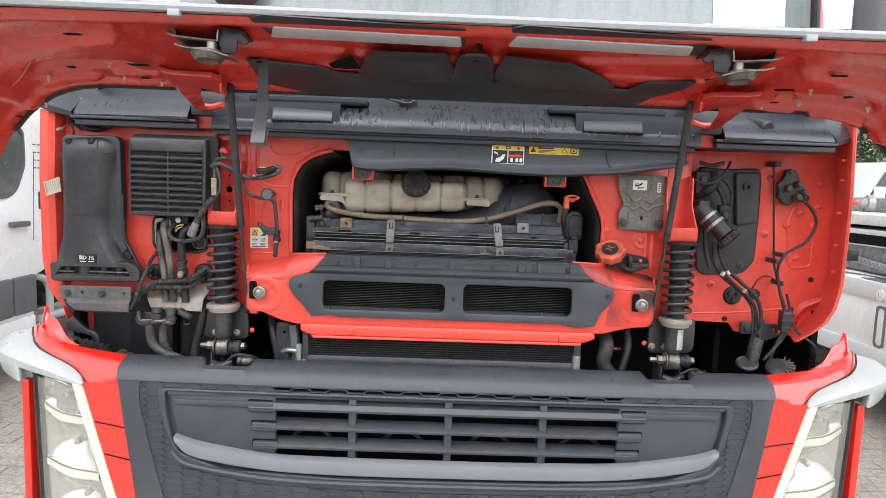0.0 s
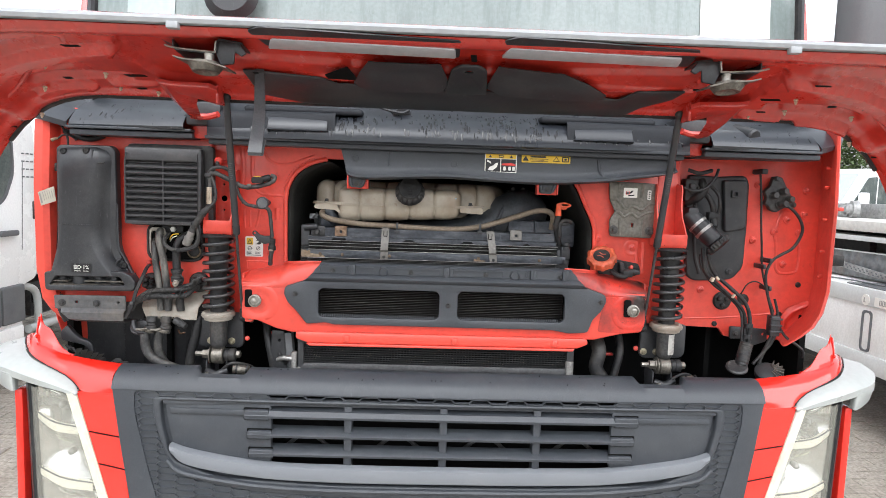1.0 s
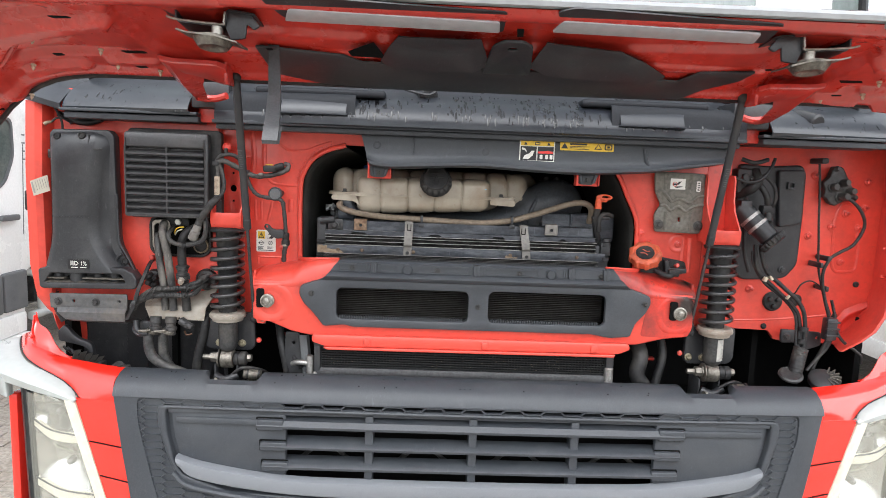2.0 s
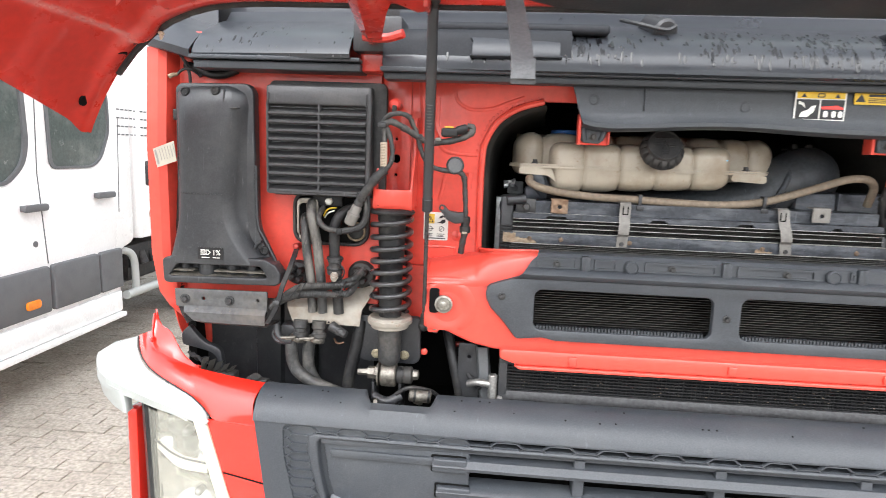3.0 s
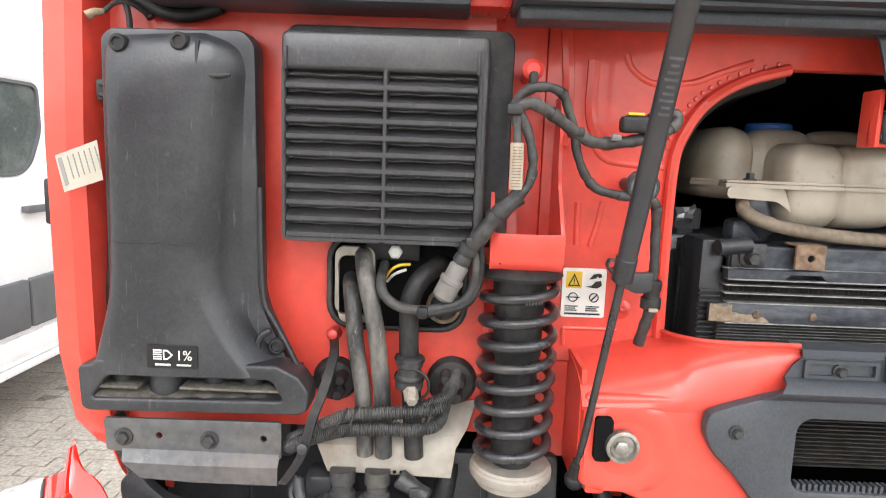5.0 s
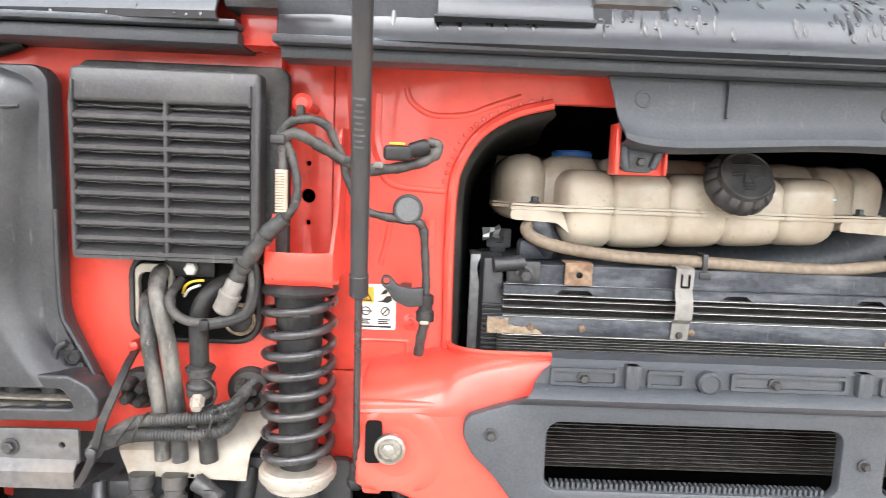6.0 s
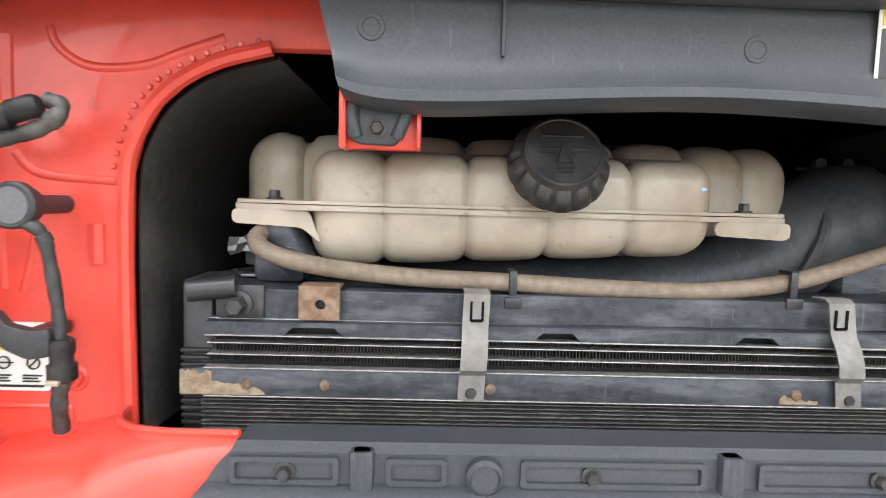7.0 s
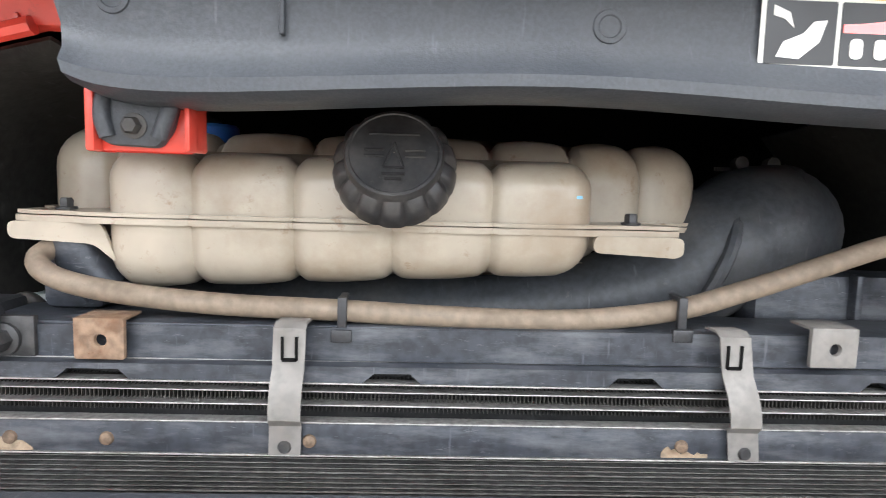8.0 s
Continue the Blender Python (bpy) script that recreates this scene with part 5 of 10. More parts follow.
# ---- coil-over dampers of the cab suspension ----
for s in (-1, 1):
    cx, cy = s * 0.6755, 2.085
    damper = thing("coil_damper", "black coil-over damper of the cab suspension", "damper", (cx, cy, 1.15), "cab suspension dampers")
    bm = bm_new()
    lathe(bm, [(0.024, 0), (0.0245, 0.08), (0.0245, 0.15), (0.0275, 0.156), (0.0275, 0.196), (0.0262, 0.200), (0.0285, 0.206), (0.0285, 0.226), (0.030, 0.230), (0.030, 0.26)], (cx, cy, 1.27), (0, 0, 1), 28)
    part("bellows", bm, RUBBER, damper)
    bm = bm_new()
    line = []
    turns = 8.45
    for i in range(int(turns * 20) + 1):
        u = i / (turns * 20)
        a = 2 * math.pi * turns * u + 0.6
        z = 1.300 + 0.2185 * (u + 0.012 * math.sin(2 * math.pi * u))
        line.append((cx + 0.0405 * math.cos(a), cy + 0.0405 * math.sin(a), z))
    tube(bm, line, 0.0058, 10, 1)
    part("coil_spring", bm, SPRING, damper)
    bm = bm_new()
    lathe(bm, [(0.034, 0), (0.0405, 0.003), (0.0410, 0.011), (0.0470, 0.012), (0.0480, 0.014), (0.0480, 0.021), (0.0455, 0.023), (0.0455, 0.025), (0.0430, 0.027), (0.030, 0.027)], (cx, cy, 1.270), (0, 0, 1), 32)
    part("spring_seat", bm, DUST_PLATE, damper, "dusty pale spring seat")
    bm = bm_new()
    lathe(bm, [(0.045, 0), (0.0475, 0.004), (0.044, 0.009), (0.036, 0.012)], (cx, cy, 1.514), (0, 0, 1), 32)
    part("upper_seat", bm, RUBBER, damper)
    bm = bm_new()
    lathe(bm, [(0.008, 0), (0.018, 0.004), (0.0235, 0.012), (0.0245, 0.02), (0.0255, 0.09)], (cx, cy, 1.186), (0, 0, 1), 28)
    part("damper_body", bm, DARK_STEEL, damper)
    bm = bm_new()
    cyl(bm, (cx - 0.017, cy, 1.165), (cx + 0.017, cy, 1.165), 0.0255, 28, bev=0.003)
    eye = part("lower_eye", bm, GRIMY_STEEL, damper, "grimy steel damper eye")
    bm = bm_new()
    lathe(bm, [(0.016, 0), (0.019, 0.004), (0.019, 0.012), (0.0175, 0.013), (0.0175, 0.016), (0.019, 0.017), (0.019, 0.032), (0.012, 0.036)], (cx + 0.018, cy, 1.166), (1, 0, 0), 22)
    part("bush", bm, RUBBER, eye)
    bm = bm_new()
    lathe(bm, [(0.026, 0), (0.026, 0.003)], (cx - 0.0205, cy, 1.166), (-1, 0, 0), 24)
    part("washer", bm, GRIMY_STEEL, damper)
    bm = bm_new()
    lathe(bm, [(0.017, 0), (0.017, 0.004), (0.0135, 0.005), (0.0135, 0.021), (0.0075, 0.022), (0.0075, 0.042), (0.006, 0.044)], (cx - 0.0245, cy, 1.168), (-1, 0, 0), 6)
    lathe(bm, [(0.011, 0), (0.011, 0.010), (0.008, 0.012)], (cx + 0.054, cy, 1.168), (1, 0, 0), 6)
    part("through_bolt", bm, GRIMY_STEEL, damper)
    bm = bm_new()
    box(bm, cx - 0.036, cx - 0.030, cy - 0.01, cy + 0.06, 1.06, 1.150, 0.003)
    box(bm, cx + 0.022, cx + 0.028, cy - 0.005, cy + 0.06, 1.05, 1.152, 0.003)
    tube(bm, [(cx - 0.03, cy - 0.012, 1.118), (cx + 0.0, cy - 0.022, 1.112), (cx + 0.03, cy - 0.012, 1.124)], 0.011, 12)
    part("mount_fork", bm, PLASTIC, damper)
    bm = bm_new()
    lathe(bm, [(0.014, 0), (0.015, 0.006), (0.011, 0.018), (0.008, 0.02)], (cx + 0.075, cy - 0.005, 1.118), (-1, -0.3, 0.05), 16)
    lathe(bm, [(0.010, 0), (0.010, 0.008)], (cx - 0.02, cy - 0.03, 1.112), (-1, -0.3, 0), 6)
    part("pivot_nut", bm, GRIMY_STEEL, damper)
    bm = bm_new()
    tube(bm, [(cx + 0.02, cy - 0.02, 1.13), (cx + 0.05, cy - 0.025, 1.148), (cx + 0.09, cy, 1.135), (cx + 0.11, cy + 0.03, 1.11)], 0.0045, 8, 5)
    part("sensor_cable", bm, RUBBER, damper)
    bm = bm_new()
    cyl(bm, (cx + 0.048, cy - 0.020, 1.130), (cx + 0.096, cy - 0.016, 1.126), 0.0135, 18, bev=0.003)
    link = part("link_bush", bm, GRIMY_STEEL, damper, "rust-stained link bush")
    bm = bm_new()
    for u in (0.058, 0.088):
        cyl(bm, (cx + u, cy - 0.019, 1.1295), (cx + u + 0.005, cy - 0.0185, 1.129), 0.0152, 18)
    part("bush_collar", bm, RUBBER, link)
    bm = bm_new()
    for k in range(6):
        a0 = radians(2 + 4.2 * k)
        sheet(bm, [[(cx + 0.0468 * math.sin(a), cy - 0.0468 * math.cos(a), 1.4925 + dz + 0.011 * a / 3) for a in (a0, a0 + radians(1.3), a0 + radians(2.6))] for dz in (-0.0016, 0.0016)], 0.0002)
    part("paint_mark", bm, DARK_STEEL, damper, "worn grey paint marking on the coil")
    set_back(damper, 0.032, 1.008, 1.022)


# ---- grille panel below the engine bay ----
def bow(x):
    return 0.035 * (abs(x) / 0.94) ** 2.5


grille = thing("grille_panel", "charcoal plastic truck grille panel with horizontal slats", "grille", (0, 2.0, 0.5))
bm = bm_new()
xs = sorted(set([-0.945 + 1.89 * i / 54 for i in range(55)] + [-0.722, -0.706, -0.581, -0.569, 0.569, 0.581, 0.706, 0.722]))
rows = []
for y, z, c in ((2.095, 1.118, 1), (2.088, 1.130, 1), (2.07, 1.1335, 1), (2.045, 1.130, 0.6), (2.02, 1.115, 0), (2.004, 1.095, 0), (1.999, 1.0795, 0)):
    row = []
    for x in xs:
        inside = 0.575 < abs(x) < 0.712
        yy, zz = (min(y, 2.047 + 0.002 * (y > 2.05)), z - 0.018 * c) if inside else (y, z)
        row.append((x, yy + bow(x) * 0.4 - 0.012, zz))
    rows.append(row)
sheet(bm, rows, 0.004)
part("top_rail", bm, TRIM, grille)
bm = bm_new()
OUT = [(-0.944, 1.0795), (-0.5, 1.0795), (0, 1.0795), (0.5, 1.0795), (0.943, 1.0795), (0.924, 0.93), (0.89, 0.70), (0.866, 0.55), (-0.866, 0.55), (-0.89, 0.70), (-0.925, 0.93)]
HEX_OUT = rounded([(-0.881, 1.077), (-0.5, 1.077), (0, 1.077), (0.5, 1.077), (0.878, 1.077), (0.878, 1.014), (0.863, 0.942), (0.840, 0.841), (0.80, 0.69), (0.77, 0.56), (-0.77, 0.56), (-0.80, 0.69), (-0.842, 0.841), (-0.865, 0.942), (-0.880, 1.014)], 0.018)
HEX_IN = rounded([(-0.829, 1.061), (-0.5, 1.061), (0, 1.061), (0.5, 1.061), (0.826, 1.061), (0.826, 1.010), (0.805, 0.929), (0.774, 0.857), (0.683, 0.811), (0.529, 0.787), (0.3, 0.777), (0, 0.774), (-0.3, 0.777), (-0.529, 0.787), (-0.683, 0.811), (-0.776, 0.857), (-0.807, 0.929), (-0.828, 1.010)], 0.02)
HOLE = rounded([(-0.808, 1.050), (-0.4, 1.050), (0, 1.050), (0.4, 1.050), (0.803, 1.050), (0.800, 0.99), (0.782, 0.912), (0.762, 0.875), (0.64, 0.830), (0.31, 0.815), (0.02, 0.813), (-0.31, 0.813), (-0.64, 0.828), (-0.765, 0.872), (-0.785, 0.908), (-0.802, 0.98)], 0.014)


def bowed(bm):
    for v in bm.verts:
        v.co.y += bow(v.co.x) * 0.5
    return bm


plate(bm, OUT, 1.986, 2.0, [HEX_OUT], bev=0.003)
part("face_frame", bowed(bm), TRIM, grille)
bm = bm_new()
plate(bm, HEX_IN, 1.985, 2.012, [HOLE], bev=0.006, seg=3)
part("insert_surround", bowed(bm), TRIM, grille)
bm = bm_new()
for s in (-1, 1):
    prof = [(0.797, 1.043), (0.70, 1.045), (0.492, 1.045), (0.492, 0.872), (0.60, 0.876), (0.70, 0.892), (0.772, 0.918), (0.785, 0.96)]
    plate(bm, rounded([(s * x, z) for x, z in prof][::s], 0.012), 1.996, 2.012, bev=0.004)
part("insert_panel", bowed(bm), TRIM, grille)
bm = bm_new()
for s in (-1, 1):
    plate(bm, [(s * x, z) for x, z in ((0.815, 1.056), (0.65, 1.056), (0.494, 1.056), (0.494, 0.81), (0.70, 0.82), (0.78, 0.87), (0.81, 0.95))][::s], 2.006, 2.0115)
part("insert_base", bowed(bm), TRIM, grille)
bm = bm_new()
for s in (-1, 1):
    box(bm, min(s * 0.78, s * 0.565), max(s * 0.78, s * 0.565), 1.988, 1.996, 1.012, 1.030, 0.004)
    box(bm, min(s * 0.655, s * 0.595), max(s * 0.655, s * 0.595), 1.990, 2.0, 1.047, 1.052, 0.002)
part("insert_bead", bowed(bm), TRIM, grille)
for z0, z1, xa in ((1.003, 1.030, 0.567), (0.947, 0.969, 0.558), (0.892, 0.914, 0.554)):
    bm = bm_new()
    n = 24
    rows = [[(-xa + 2 * xa * i / n, y, z) for i in range(n + 1)] for y, z in ((2.03, z0), (1.992, z0 + 0.002), (1.984, z0 + 0.005), (1.982, z0 + 0.012), (1.990, z1 - 0.002), (2.03, z1 + 0.004))]
    sheet(bm, rows, 0.003)
    for s in (-1, 1):
        box(bm, min(s * xa, s * (xa - 0.07)), max(s * xa, s * (xa - 0.07)), 1.9835, 2.004, z0 - 0.001, z1 + 0.001, 0.004, 3)
    slat = part("slat", bowed(bm), TRIM, grille)
    # black plate round each slat end, the gap's shade put into colour
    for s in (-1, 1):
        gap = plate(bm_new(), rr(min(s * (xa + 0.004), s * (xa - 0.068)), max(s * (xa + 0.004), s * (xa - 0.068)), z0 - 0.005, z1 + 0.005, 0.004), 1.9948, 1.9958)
        part("slat_gap_shade", bowed(gap), VOID, slat)
bm = bm_new()
box(bm, -0.80, 0.80, 2.0, 2.02, 1.040, 1.052, 0.002)
part("top_bar", bm, TRIM, grille)
for x in (-0.273, 0.002, 0.274):
    bm = bm_new()
    box(bm, x - 0.011, x + 0.011, 1.996, 2.04, 0.84, 1.045, 0.003)
    part("upright", bm, TRIM, grille)
bm = bm_new()
TOPC = [(-0.778, 0.925), (-0.695, 0.903), (-0.50, 0.876), (-0.275, 0.871), (0.018, 0.870), (0.30, 0.872), (0.50, 0.878), (0.70, 0.904), (0.785, 0.926)]
BOTC = [(-0.772, 0.900), (-0.72, 0.862), (-0.52, 0.832), (-0.30, 0.823), (0.02, 0.823), (0.306, 0.825), (0.52, 0.834), (0.725, 0.865), (0.78, 0.902)]
top = smooth_line([(x, 0, z) for x, z in TOPC], 6)
bot = smooth_line([(x, 0, z) for x, z in BOTC], 6)
rows = []
for u, y in ((0, 1.998), (0.02, 1.982), (0.12, 1.974), (0.5, 1.970), (0.88, 1.973), (0.98, 1.98), (1, 1.998)):
    rows.append([(a.x + (b.x - a.x) * u, y + bow(a.x) * 0.5, a.z + (b.z - a.z) * u) for a, b in zip(top, bot)])
sheet(bm, rows, 0.002)
part("trim_bar", bm, TRIM_LIGHT, grille, "lighter grey curved trim bar")
bm = bm_new()
tube(bm, [(x * 1.02, 1.99 + bow(x) * 0.5, z - 0.024) for x, z in BOTC], 0.014, 10, 5, flat=0.7)
part("lower_roll", bm, TRIM, grille)
# honeycomb floor and ribs round the insert
FLAT, SLANT, ROW, TOP = 0.039, 0.0135, 0.0195, 1.0745
PITCH = FLAT + SLANT
gaps = []
for i in range(-9, 10):
    x, up = i * PITCH, i % 2 == 0
    a, b = (FLAT / 2 - 0.001, FLAT / 2 + SLANT * 0.75) if up else (FLAT / 2 + SLANT * 0.75, FLAT / 2 - 0.001)
    gaps.append([(x - b, 1.0625), (x + b, 1.0625), (x + a, 1.0735), (x - a, 1.0735)])
bm = bm_new()
plate(bm, [(x * 1.002, z + 0.001 * (z > 1)) for x, z in HEX_OUT], 1.9915, 1.998, [HEX_IN, *gaps])
part("honeycomb_floor", bowed(bm), TRIM, grille)


def within(p, loop):
    hit = False
    for (x0, z0), (x1, z1) in zip(loop, loop[1:] + loop[:1]):
        if (z0 > p[1]) != (z1 > p[1]) and p[0] < x0 + (x1 - x0) * (p[1] - z0) / (z1 - z0):
            hit = not hit
    return hit


def rib(bm, p, q):
    d = Vector((q[0] - p[0], q[1] - p[1])).normalized()
    m = Vector((-d.y, d.x)) * 0.0011
    y0, y1 = 1.9862, 1.992
    vs = [bm.verts.new(c) for c in ((p[0] + m.x * 1.6, y1, p[1] + m.y * 1.6), (p[0] + m.x, y0, p[1] + m.y), (p[0] - m.x, y0, p[1] - m.y), (p[0] - m.x * 1.6, y1, p[1] - m.y * 1.6),
                                    (q[0] + m.x * 1.6, y1, q[1] + m.y * 1.6), (q[0] + m.x, y0, q[1] + m.y), (q[0] - m.x, y0, q[1] - m.y), (q[0] - m.x * 1.6, y1, q[1] - m.y * 1.6))]
    for k in range(3):
        bm.faces.new((vs[k], vs[k + 1], vs[k + 5], vs[k + 4]))


bm = bm_new()
for i in range(-18, 19):
    for k in range(28):
        x, z = i * PITCH, TOP - k * ROW - (ROW / 2 if i % 2 else 0)
        ends = [((x - FLAT / 2, z), (x + FLAT / 2, z)), ((x + FLAT / 2, z), (x + FLAT / 2 + SLANT, z - ROW / 2)), ((x - FLAT / 2, z), (x - FLAT / 2 - SLANT, z - ROW / 2))]
        for p, q in ends:
            n = 4
            for u in range(n):
                a = (p[0] + (q[0] - p[0]) * u / n, p[1] + (q[1] - p[1]) * u / n)
                b = (p[0] + (q[0] - p[0]) * (u + 1) / n, p[1] + (q[1] - p[1]) * (u + 1) / n)
                c = ((a[0] + b[0]) / 2, (a[1] + b[1]) / 2)
                if within(c, HEX_OUT) and not within(c, HEX_IN):
                    rib(bm, a, b)
part("honeycomb", bowed(bm), TRIM, grille)
# flat black sheet: shade behind the slats put into colour
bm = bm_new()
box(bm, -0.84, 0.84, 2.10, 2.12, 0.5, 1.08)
part("grille_shade_backing", bm, VOID, grille)
bm = bm_new()
for z in (0.985, 0.93, 0.865):
    tube(bm, [(-0.49, 2.075, z), (0, 2.07, z - 0.003), (0.49, 2.075, z)], 0.004, 8)
for x in (-0.40, -0.13, 0.13, 0.40):
    tube(bm, [(x - 0.07, 2.07, 0.89), (x, 2.06, 0.94), (x + 0.07, 2.07, 0.89)], 0.006, 8)
part("inner_pipe", bm, DARK_STEEL, grille)
# drops in flat black, their dark look put into the colour too
bm = bm_new()
rnd = random.Random(8)
for i in range(46):
    x = rnd.uniform(-0.93, 0.9)
    if 0.55 < abs(x) < 0.73:
        continue
    y = rnd.uniform(2.02, 2.06)
    lathe(bm, [(0.0022, 0), (0.0014, 0.001)], (x, y + bow(x) * 0.4 - 0.012, 1.117 + (y - 2.02) * 0.40), (0, -0.5, 1), 8)
part("water_drop", bm, VOID, grille)["kind"] = "stuff"

# ---- corners: red panel, pale deflector, headlight ----
for s in (-1, 1):
    corner = thing("front_fender", "glossy red front corner panel beside the grille", "body panel", (s * 1.05, 2.1, 0.5), "front corners")
    bm = bm_new()
    INNER = [(0.948, 2.088, 1.128), (1.03, 2.100, 1.133), (1.095, 2.112, 1.139), (1.128, 2.117, 1.143), (1.155, 2.122, 1.147), (1.183, 2.129, 1.153), (1.218, 2.142, 1.163), (1.256, 2.174, 1.172), (1.275, 2.217, 1.176), (1.290, 2.262, 1.176)]
    SEAM = [(0.945, 2.020, 1.058), (1.0, 2.026, 1.057), (1.050, 2.030, 1.058), (1.079, 2.054, 1.085), (1.126, 2.067, 1.105), (1.173, 2.080, 1.120), (1.220, 2.099, 1.135), (1.268, 2.147, 1.145), (1.309, 2.204, 1.155), (1.337, 2.255, 1.162)]
    inner, seam = soft_line(INNER, 6), soft_line(SEAM, 6)
    n = len(inner) - 1
    even = [sum((seam[min(n, max(0, i + k))] for k in range(-9, 10)), Vector()) / 19 for i in range(n + 1)]
    grid = []
    for i, (a, b) in enumerate(zip(inner, seam)):
        t = i / n
        k = 0.010 * max(0.0, 1 - t / 0.35) + 0.012
        grid.append([Vector((s * p.x, p.y, p.z)) for p in (a.lerp(even[i], u) + (b - even[i]) * u ** 4 + Vector((0, -0.68, 0.73)) * k * 4 * u * (1 - u) for u in [q / 10 for q in range(11)])])
    sheet(bm, grid, 0.004)
    part("top_shoulder", bm, RED_OUT, corner)
    bm = bm_new()
    tube(bm, [(s * p.x, p.y - 0.001, p.z + 0.0015) for p in seam[13::4]], 0.0016, 6, 1)
    part("seam_seal", bm, RUBBER, corner)
    bm = bm_new()
    BASE = [(1.115, 2.114, 1.1405), (1.140, 2.1185, 1.1435), (1.177, 2.127, 1.149), (1.213, 2.137, 1.160), (1.234, 2.147, 1.169), (1.247, 2.160, 1.185), (1.254, 2.174, 1.204), (1.259, 2.195, 1.240)]
    CREST = [(1.115, 2.1145, 1.140), (1.150, 2.134, 1.150), (1.178, 2.152, 1.170), (1.201, 2.167, 1.201), (1.217, 2.175, 1.211), (1.240, 2.185, 1.214), (1.251, 2.195, 1.229), (1.260, 2.201, 1.248)]
    grid = []
    for a, b in zip(soft_line(BASE, 5), soft_line(CREST, 5)):
        grid.append([Vector((s * p.x, p.y, p.z)) for p in (a, a.lerp(b, 0.12) + Vector((0, 0.004, -0.002)), a.lerp(b, 0.5) + Vector((0, 0.005, 0)), a.lerp(b, 0.85) + Vector((0, 0.002, 0)), b)])
    sheet(bm, grid, 0.003)
    part("upright_flange", bm, RED_OUT, corner)
    bm = bm_new()
    rows = []
    for u in range(9):
        z = 1.060 - 0.56 * u / 8
        a, b = 0.945 - 0.15 * (1.06 - z), 1.058 - 0.29 * (1.06 - z)
        rows.append([(s * (a + (b - a) * k), 2.018 + 0.018 * k - 0.03 * (1.06 - z), z) for k in (0, 0.08, 0.5, 0.92, 1.0)])
    sheet(bm, rows, 0.004)
    part("side_strip", bm, RED_OUT, corner)
    bm = bm_new()
    for z in (0.935, 0.84):
        a, b = 0.945 - 0.15 * (1.06 - z), 1.058 - 0.29 * (1.06 - z)
        cyl(bm, (s * a, 2.0125 - 0.03 * (1.06 - z), z), (s * b, 2.0305 - 0.03 * (1.06 - z), z + 0.008), 0.0016, 6)
    part("panel_joint", bm, VOID, corner)
    bm = bm_new()
    lathe(bm, [(0.006, 0), (0.006, 0.008), (0.003, 0.012)], (s * 1.248, 2.168, 1.185), (0, -1, 0.2), 12)
    part("edge_hook", bm, RED_OUT, corner)
    bm = bm_new()
    box(bm, s * 1.268 - 0.012, s * 1.268 + 0.012, 2.10, 2.16, 0.5, 1.04, 0.006)
    part("outer_strip", bm, RED_OUT, corner)
    # black box in the gap, whose shade is put into its colour
    bm = bm_new()
    box(bm, s * 1.245 - 0.014, s * 1.245 + 0.014, 2.13, 2.2, 0.5, 1.07, 0.003)
    part("gap_shade_block", bm, RUBBER, corner)

    defl = thing("corner_deflector", "pale grey-white corner air deflector over the headlight", "air deflector", (s * 1.2, 2.08, 1.03), "corner deflectors")
    bm = bm_new()
    rows = [[(1.052, 2.032, 1.056), (1.053, 2.027, 1.058), (1.055, 2.022, 1.054), (1.057, 2.024, 1.048), (1.060, 2.040, 1.046)],
            [(1.081, 2.053, 1.084), (1.090, 2.040, 1.082), (1.102, 2.028, 1.070), (1.108, 2.030, 1.060), (1.110, 2.050, 1.058)],
            [(1.128, 2.066, 1.104), (1.138, 2.048, 1.100), (1.150, 2.034, 1.084), (1.156, 2.038, 1.068), (1.158, 2.060, 1.066)],
            [(1.175, 2.079, 1.119), (1.190, 2.058, 1.114), (1.203, 2.044, 1.096), (1.206, 2.052, 1.075), (1.205, 2.075, 1.073)],
            [(1.222, 2.098, 1.134), (1.245, 2.078, 1.128), (1.262, 2.062, 1.108), (1.266, 2.066, 1.087), (1.262, 2.090, 1.085)],
            [(1.270, 2.146, 1.144), (1.305, 2.118, 1.138), (1.328, 2.098, 1.114), (1.332, 2.102, 1.088), (1.325, 2.120, 1.085)],
            [(1.311, 2.203, 1.154), (1.352, 2.172, 1.148), (1.380, 2.150, 1.120), (1.384, 2.155, 1.090), (1.375, 2.170, 1.088)],
            [(1.339, 2.255, 1.160), (1.385, 2.232, 1.150), (1.416, 2.213, 1.128), (1.418, 2.218, 1.090), (1.405, 2.230, 1.088)],
            [(1.340, 2.285, 1.146), (1.378, 2.270, 1.136), (1.404, 2.255, 1.118), (1.406, 2.255, 1.090), (1.390, 2.260, 1.088)]]
    loft(bm, [[(s * x, y, z) for x, y, z in r] for r in rows], 6, 0.004)
    part("deflector_top", bm, PALE, defl)
    bm = bm_new()
